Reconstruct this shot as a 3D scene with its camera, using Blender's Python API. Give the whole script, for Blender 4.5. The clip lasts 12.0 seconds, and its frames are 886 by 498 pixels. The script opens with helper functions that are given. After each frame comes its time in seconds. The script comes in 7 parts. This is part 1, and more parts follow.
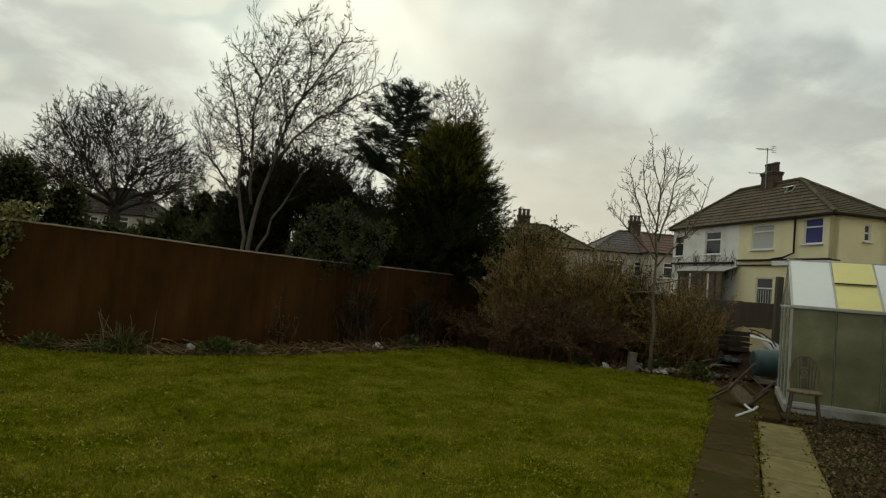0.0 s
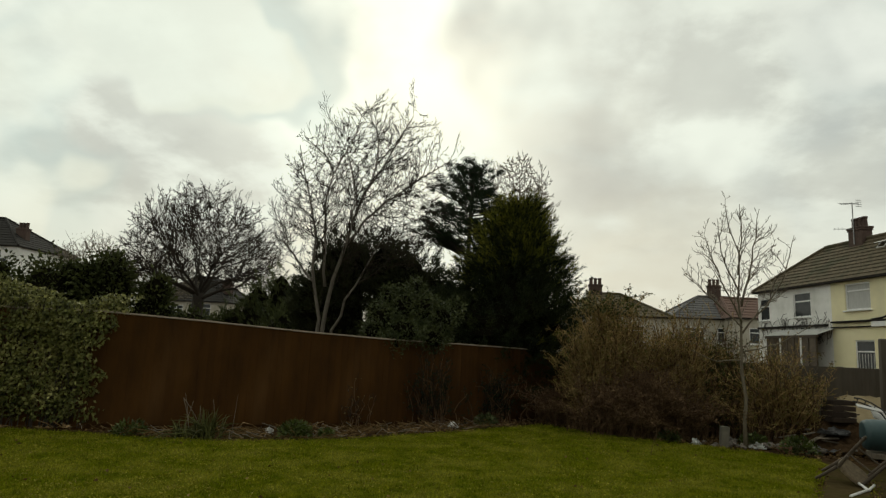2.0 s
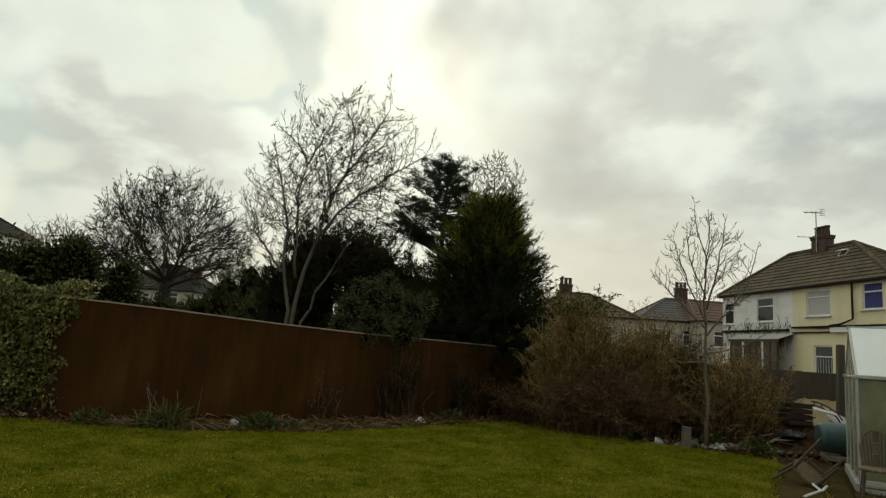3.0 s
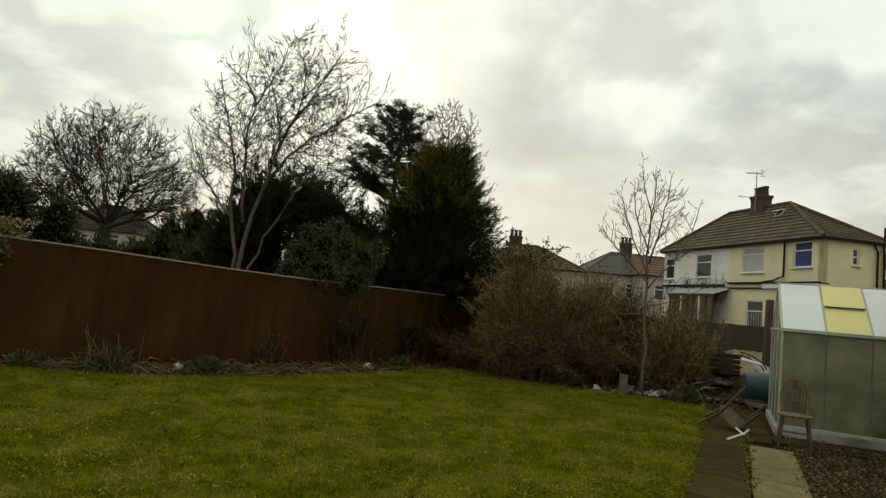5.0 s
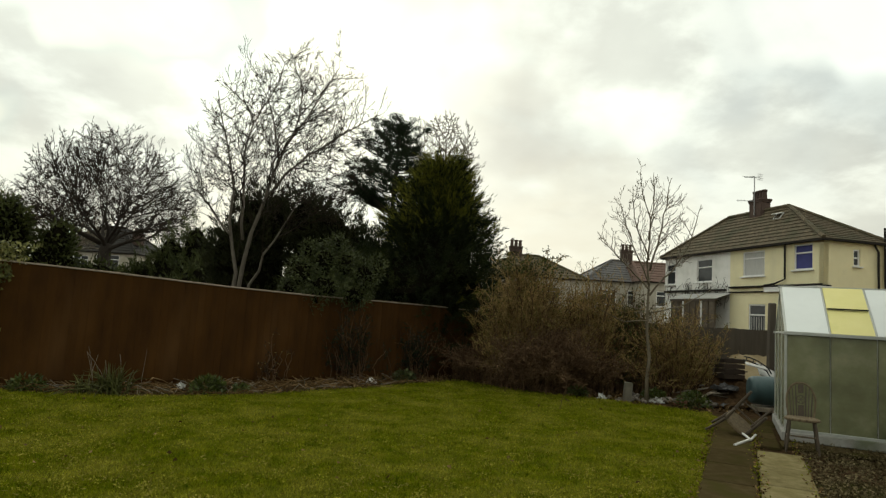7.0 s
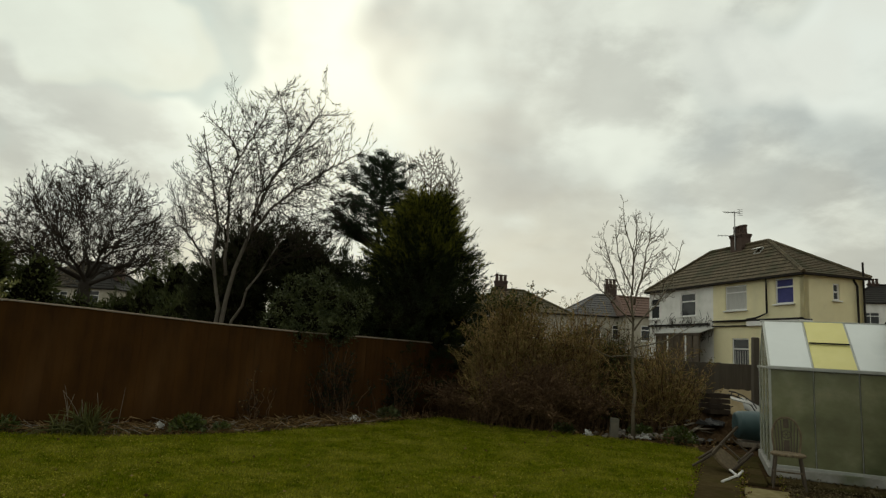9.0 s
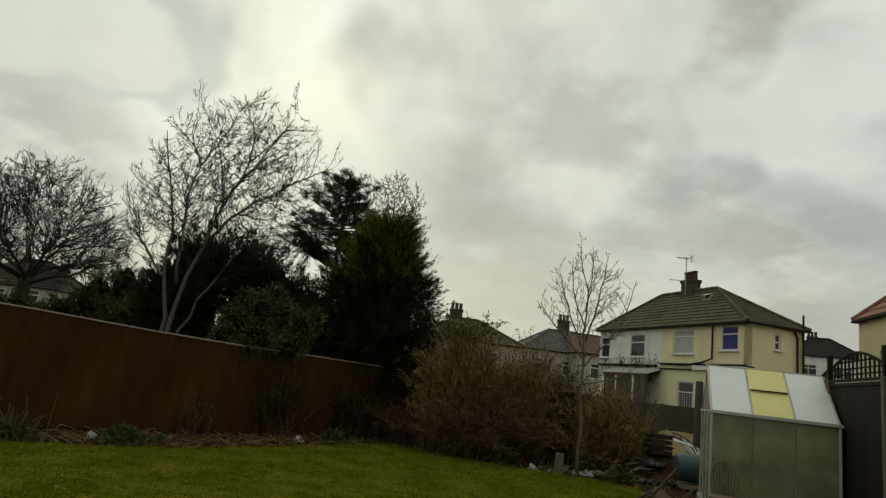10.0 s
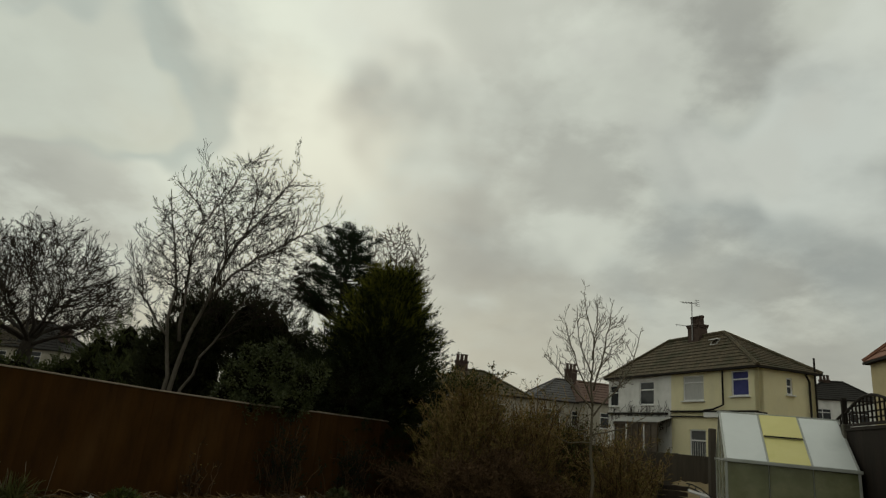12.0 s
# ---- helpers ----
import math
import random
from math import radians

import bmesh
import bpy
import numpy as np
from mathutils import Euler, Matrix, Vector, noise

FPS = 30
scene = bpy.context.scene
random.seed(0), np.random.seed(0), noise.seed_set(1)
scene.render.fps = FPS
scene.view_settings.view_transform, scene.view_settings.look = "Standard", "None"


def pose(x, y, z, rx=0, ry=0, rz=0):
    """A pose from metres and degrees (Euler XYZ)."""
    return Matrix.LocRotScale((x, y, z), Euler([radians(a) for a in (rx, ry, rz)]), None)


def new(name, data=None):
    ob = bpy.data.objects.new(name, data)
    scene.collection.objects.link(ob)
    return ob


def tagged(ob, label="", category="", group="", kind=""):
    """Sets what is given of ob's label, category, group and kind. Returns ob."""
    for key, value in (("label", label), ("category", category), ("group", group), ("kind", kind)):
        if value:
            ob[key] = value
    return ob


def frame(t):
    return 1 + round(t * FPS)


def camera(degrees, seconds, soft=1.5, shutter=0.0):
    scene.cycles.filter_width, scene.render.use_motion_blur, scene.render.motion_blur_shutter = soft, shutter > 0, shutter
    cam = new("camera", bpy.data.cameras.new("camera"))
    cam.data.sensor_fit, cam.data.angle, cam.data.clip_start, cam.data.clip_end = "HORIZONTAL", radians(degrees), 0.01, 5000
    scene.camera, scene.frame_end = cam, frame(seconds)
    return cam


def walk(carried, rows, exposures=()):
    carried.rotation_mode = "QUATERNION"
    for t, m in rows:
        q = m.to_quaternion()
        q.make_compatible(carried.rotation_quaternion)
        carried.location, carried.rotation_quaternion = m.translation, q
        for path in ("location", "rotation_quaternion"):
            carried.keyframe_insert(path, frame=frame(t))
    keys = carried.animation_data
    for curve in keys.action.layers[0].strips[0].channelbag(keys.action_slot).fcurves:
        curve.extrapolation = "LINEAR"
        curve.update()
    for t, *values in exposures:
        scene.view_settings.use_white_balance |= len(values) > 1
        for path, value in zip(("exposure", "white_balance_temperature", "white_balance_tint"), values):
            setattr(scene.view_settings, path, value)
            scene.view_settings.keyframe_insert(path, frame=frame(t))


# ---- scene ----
# ---- camera and its walk: seconds, x, y, z, yaw (left), pitch (up), roll ----
cam = camera(70.98, 12.0, soft=1.3)
PATH = [
    (0, 0.020, 0.027, 1.540, 0.23, 2.66, 4.56),
    (0.5, 0.012, 0.020, 1.548, 3.04, 5.54, 4.19),
    (1, 0.008, 0.012, 1.552, 5.55, 7.76, 2.73),
    (1.5, 0.004, 0.004, 1.554, 6.70, 8.43, 2.64),
    (2, 0.004, 0.002, 1.555, 7.01, 9.12, 2.60),
    (2.5, 0.006, 0.004, 1.554, 6.32, 9.27, 3.29),
    (3, 0.013, 0.017, 1.552, 4.48, 8.87, 3.99),
    (3.5, 0.015, 0.020, 1.551, 1.51, 8.26, 6.15),
    (3.7, 0.015, 0.021, 1.551, 0.64, 7.96, 6.47),
    (5.3, 0.028, 0.031, 1.538, -0.40, 3.98, 4.44),
    (5.5, 0.028, 0.031, 1.539, -0.19, 3.77, 3.75),
    (6, 0.026, 0.031, 1.542, 0.13, 3.95, 2.98),
    (6.5, 0.025, 0.028, 1.543, 0.06, 4.83, 2.89),
    (7, 0.027, 0.029, 1.544, -0.23, 5.69, 3.48),
    (7.2, 0.027, 0.029, 1.545, -0.39, 6.14, 3.61),
    (8.8, 0.026, 0.022, 1.553, -1.04, 8.65, 3.19),
    (9, 0.027, 0.022, 1.552, -1.43, 8.96, 3.26),
    (9.5, 0.030, 0.022, 1.549, -2.92, 10.03, 4.77),
    (10, 0.021, 0.019, 1.538, -5.04, 11.67, 6.87),
    (10.5, 0.027, 0.021, 1.532, -5.75, 12.78, 6.99),
    (11, 0.022, 0.017, 1.535, -5.70, 12.85, 6.36),
    (11.5, 0.020, 0.017, 1.534, -5.71, 13.60, 7.43),
    (12, 0.028, 0.014, 1.533, -4.24, 16.29, 5.62),
]


def eye(x, y, z, yaw, pitch, roll):
    return pose(x, y, z) @ pose(0, 0, 0, 0, 0, yaw) @ pose(0, 0, 0, 90 + pitch) @ pose(0, 0, 0, 0, 0, roll)


EXPOSURES = [(0.0, -0.35), (0.5, -0.08), (1.0, -0.08), (1.5, -0.15), (3.0, -0.22), (3.7, -0.25), (5.5, 0.06), (6.5, 0.17), (7.2, 0.16), (9.0, -0.3), (10.5, -0.57), (12.0, -0.8)]
KELVIN, TINT = 6750, 3.0
walk(cam, [(row[0], eye(*row[1:])) for row in PATH], [(t, stops, KELVIN, TINT) for t, stops in EXPOSURES])

# ---- sky, sun ----
SUN_AZ, SUN_EL = -8.0, 25.0          # degrees right of +y, degrees up
sun_way = Vector((math.sin(radians(SUN_AZ)) * math.cos(radians(SUN_EL)), math.cos(radians(SUN_AZ)) * math.cos(radians(SUN_EL)), math.sin(radians(SUN_EL))))
world = bpy.data.worlds.new("overcast_sky")
scene.world = world
world.use_nodes = True


def build_sky():
    nt = world.node_tree
    nt.nodes.clear()
    N, L = nt.nodes.new, nt.links.new

    def math_node(op, a, b=None, clamp=False):
        n = N("ShaderNodeMath")
        n.operation, n.use_clamp = op, clamp
        for i, v in enumerate((a, b)):
            if v is None:
                continue
            if isinstance(v, (int, float)):
                n.inputs[i].default_value = v
            else:
                L(v, n.inputs[i])
        return n.outputs[0]

    def mix(fac, a, b):
        n = N("ShaderNodeMix")
        n.data_type = "RGBA"
        for sock, v in ((n.inputs[0], fac), (n.inputs[6], a), (n.inputs[7], b)):
            if isinstance(v, (int, float)):
                sock.default_value = v
            elif isinstance(v, tuple):
                sock.default_value = (*v, 1)
            else:
                L(v, sock)
        return n.outputs[2]

    sky = N("ShaderNodeTexSky")
    sky.sky_type, sky.sun_disc = "NISHITA", False
    sky.sun_elevation, sky.sun_rotation = radians(SUN_EL), radians(SUN_AZ)
    sky.air_density, sky.dust_density = 1.0, 3.0
    co = N("ShaderNodeTexCoord").outputs["Generated"]
    sep = N("ShaderNodeSeparateXYZ")
    L(co, sep.inputs[0])
    up = math_node("ADD", math_node("MAXIMUM", sep.outputs[2], 0.0), 0.35)
    flat = N("ShaderNodeCombineXYZ")
    L(math_node("DIVIDE", sep.outputs[0], up), flat.inputs[0])
    L(math_node("DIVIDE", sep.outputs[1], up), flat.inputs[1])
    flat.inputs[2].default_value = 3.7

    def clouds(scale, detail, lo, hi, offset, rough=0.55):
        m = N("ShaderNodeMapping")
        m.inputs["Location"].default_value = offset
        L(flat.outputs[0], m.inputs[0])
        n = N("ShaderNodeTexNoise")
        n.inputs["Scale"].default_value, n.inputs["Detail"].default_value, n.inputs["Roughness"].default_value = scale, detail, rough
        n.inputs["Distortion"].default_value = 0.1
        L(m.outputs[0], n.inputs["Vector"])
        r = N("ShaderNodeMapRange")
        r.interpolation_type = "SMOOTHSTEP"
        r.inputs[1].default_value, r.inputs[2].default_value = lo, hi
        L(n.outputs[0], r.inputs[0])
        return r.outputs[0]

    big = clouds(CLOUD_BIG, 4, 0.40, 0.60, CLOUD_SHIFT)
    fine = clouds(CLOUD_FINE, 7, 0.43, 0.60, (4.1, 2.2, 0))
    body = mix(big, CLOUD_DARK, CLOUD_MID)
    body = mix(math_node("MULTIPLY", fine, 0.6), body, CLOUD_LIGHT)
    # brighter veil where the sun stands behind the cloud
    dot = N("ShaderNodeVectorMath")
    dot.operation = "DOT_PRODUCT"
    dot.inputs[1].default_value = sun_way
    L(co, dot.inputs[0])
    glow = math_node("POWER", math_node("MAXIMUM", dot.outputs["Value"], 0.0), 5.0)
    body = mix(math_node("MULTIPLY", glow, 0.50), body, CLOUD_GLOW)
    # banks of cloud and the gaps between them: azimuth, elevation, inner and outer half-width, colour, amount
    ruffle = N("ShaderNodeTexNoise")
    ruffle.inputs["Scale"].default_value, ruffle.inputs["Detail"].default_value, ruffle.inputs["Roughness"].default_value = 3.2, 3, 0.5
    L(co, ruffle.inputs["Vector"])
    bent = N("ShaderNodeVectorMath")
    bent.operation = "MULTIPLY_ADD"
    L(ruffle.outputs["Color"], bent.inputs[0])
    bent.inputs[1].default_value = (0.26, 0.26, 0.26)
    shifted = N("ShaderNodeVectorMath")
    shifted.operation = "SUBTRACT"
    L(co, shifted.inputs[0])
    shifted.inputs[1].default_value = (0.13, 0.13, 0.13)
    L(shifted.outputs[0], bent.inputs[2])
    for az, el, r_in, r_out, tone, amount in BANKS:
        az, el = radians(az), radians(el)
        d = N("ShaderNodeVectorMath")
        d.operation = "DOT_PRODUCT"
        L(bent.outputs[0], d.inputs[0])
        d.inputs[1].default_value = (math.sin(az) * math.cos(el), math.cos(az) * math.cos(el), math.sin(el))
        r = N("ShaderNodeMapRange")
        r.interpolation_type = "SMOOTHSTEP"
        for i, v in ((1, math.cos(radians(r_out))), (2, math.cos(radians(r_in))), (3, 0.0), (4, amount)):
            r.inputs[i].default_value = v
        L(d.outputs["Value"], r.inputs[0])
        body = mix(r.outputs[0], body, tone)
    wisp = clouds(4.2, 6, 0.36, 0.66, (1.3, 7.2, 0))
    body = mix(math_node("MULTIPLY", wisp, 0.20), body, CLOUD_LIGHT)
    veil = clouds(2.4, 5, 0.46, 0.70, (8.3, 3.1, 0))
    body = mix(math_node("MULTIPLY", veil, 0.30), body, CLOUD_DARK)
    # warmer, paler toward the horizon
    low = N("ShaderNodeMapRange")
    low.interpolation_type = "SMOOTHSTEP"
    for i, v in ((1, 0.0), (2, 0.30), (3, 0.62), (4, 0.0)):
        low.inputs[i].default_value = v
    L(sep.outputs[2], low.inputs[0])
    body = mix(low.outputs[0], body, CLOUD_LOW)
    # an overcast sky is brightest overhead
    zen = N("ShaderNodeMapRange")
    zen.interpolation_type = "SMOOTHSTEP"
    for i, v in ((1, 0.5), (2, 0.95), (3, 1.0), (4, ZENITH)):
        zen.inputs[i].default_value = v
    L(sep.outputs[2], zen.inputs[0])
    sky_dim = mix(0.965, sky.outputs[0], (0.0, 0.0, 0.0))
    thin = math_node("ADD", math_node("MULTIPLY", fine, 0.10), 0.86)
    colour = mix(thin, sky_dim, body)
    bg = N("ShaderNodeBackground")
    L(math_node("MULTIPLY", zen.outputs[0], SKY_STRENGTH), bg.inputs[1])
    L(colour, bg.inputs[0])
    L(bg.outputs[0], N("ShaderNodeOutputWorld").inputs[0])


CLOUD_BIG, CLOUD_FINE, CLOUD_SHIFT = 1.1, 3.0, (0.3, 0.9, 0)
CLOUD_LOW = (0.83, 0.79, 0.685)
CLOUD_DARK, CLOUD_MID, CLOUD_LIGHT, CLOUD_GLOW = (0.43, 0.43, 0.42), (0.635, 0.64, 0.597), (0.985, 1.02, 0.955), (1.25, 1.30, 1.20)
BANKS = [(-11, 27, 1, 21, (1.32, 1.36, 1.22), 0.80), (5, 42, 1, 18, (1.08, 1.10, 1.04), 0.6), (9, 20, 1, 17, (0.54, 0.545, 0.52), 0.80), (32, 20, 1, 17, (0.56, 0.61, 0.62), 0.7),
         (38, 31, 0, 12, (1.08, 1.12, 1.08), 0.6), (20, 28, 0, 11, (0.86, 0.87, 0.83), 0.5), (-26, 26, 0, 11, (0.60, 0.70, 0.69), 0.8), (-41, 15, 0, 12, (0.58, 0.70, 0.69), 0.7),
         (-33, 20, 0, 8, (1.05, 1.06, 0.92), 0.6), (-38, 25, 0, 9, (1.0, 1.05, 0.98), 0.5), (14, 5, 0, 15, (0.96, 0.91, 0.76), 0.45), (-26, 6, 0, 15, (1.04, 1.02, 0.88), 0.5)]
SKY_STRENGTH, ZENITH = 1.07, 1.48
build_sky()
sun_data = bpy.data.lights.new("sun", "SUN")
sun_data.energy, sun_data.angle, sun_data.color = 0.6, radians(25), (1.0, 0.95, 0.86)
sun = new("sun", sun_data)
sun.rotation_euler = (-sun_way).to_track_quat("-Z", "Y").to_euler()

# ---- materials ----
def material(name, colours, scale=6.0, rough=0.8, bump=0.3, bump_scale=60.0, metal=0.0, stretch=(1, 1, 1), wear=None, wear_scale=1.2, wear_range=(0.52, 0.7),
             island=0.0, objvar=0.0, transmission=0.0, spec=0.4, coords="Object", translucent=0.0, detail=6.0):
    """A surface of 2 or 3 colours mixed by noise, with a coarse stain (wear), fine relief, and variation from piece to piece."""
    m = bpy.data.materials.new(name)
    m.use_nodes = True
    nt = m.node_tree
    N, L = nt.nodes.new, nt.links.new
    bsdf = nt.nodes["Principled BSDF"]
    co = N("ShaderNodeTexCoord").outputs[coords]
    mp = N("ShaderNodeMapping")
    mp.inputs["Scale"].default_value = stretch
    L(co, mp.inputs[0])
    noise_tex = N("ShaderNodeTexNoise")
    noise_tex.inputs["Scale"].default_value, noise_tex.inputs["Detail"].default_value = scale, detail
    noise_tex.inputs["Roughness"].default_value = 0.65
    L(mp.outputs[0], noise_tex.inputs["Vector"])
    ramp = N("ShaderNodeValToRGB")
    el = ramp.color_ramp.elements
    el[0].position, el[1].position = 0.30, 0.72
    el[0].color, el[1].color = (*colours[0], 1), (*colours[-1], 1)
    if len(colours) == 3:
        e = el.new(0.5)
        e.color = (*colours[1], 1)
    L(noise_tex.outputs[0], ramp.inputs[0])
    out = ramp.outputs[0]
    if wear:
        w = N("ShaderNodeTexNoise")
        w.inputs["Scale"].default_value, w.inputs["Detail"].default_value = wear_scale, 5
        L(mp.outputs[0], w.inputs["Vector"])
        r = N("ShaderNodeMapRange")
        r.inputs[1].default_value, r.inputs[2].default_value = wear_range
        L(w.outputs[0], r.inputs[0])
        mx = N("ShaderNodeMix")
        mx.data_type = "RGBA"
        L(r.outputs[0], mx.inputs[0])
        L(out, mx.inputs[6])
        mx.inputs[7].default_value = (*wear, 1)
        out = mx.outputs[2]
    for amount, node, sock in ((island, "ShaderNodeNewGeometry", "Random Per Island"), (objvar, "ShaderNodeObjectInfo", "Random")):
        if amount:
            src = N(node).outputs[sock]
            r = N("ShaderNodeMapRange")
            r.inputs[3].default_value, r.inputs[4].default_value = 1 - amount, 1 + amount
            L(src, r.inputs[0])
            hs = N("ShaderNodeHueSaturation")
            L(r.outputs[0], hs.inputs["Value"])
            L(out, hs.inputs["Color"])
            out = hs.outputs[0]
    L(out, bsdf.inputs["Base Color"])
    bsdf.inputs["Roughness"].default_value, bsdf.inputs["Metallic"].default_value = rough, metal
    bsdf.inputs["Specular IOR Level"].default_value = spec
    bsdf.inputs["Transmission Weight"].default_value = transmission
    if bump:
        b = N("ShaderNodeTexNoise")
        b.inputs["Scale"].default_value, b.inputs["Detail"].default_value = bump_scale, 4
        L(mp.outputs[0], b.inputs["Vector"])
        bn = N("ShaderNodeBump")
        bn.inputs["Strength"].default_value, bn.inputs["Distance"].default_value = bump, 0.01
        L(b.outputs[0], bn.inputs["Height"])
        L(bn.outputs[0], bsdf.inputs["Normal"])
    if translucent:
        tr = N("ShaderNodeBsdfTranslucent")
        L(out, tr.inputs[0])
        ms = N("ShaderNodeMixShader")
        ms.inputs[0].default_value = translucent
        L(bsdf.outputs[0], ms.inputs[1])
        L(tr.outputs[0], ms.inputs[2])
        L(ms.outputs[0], nt.nodes["Material Output"].inputs[0])
    return m


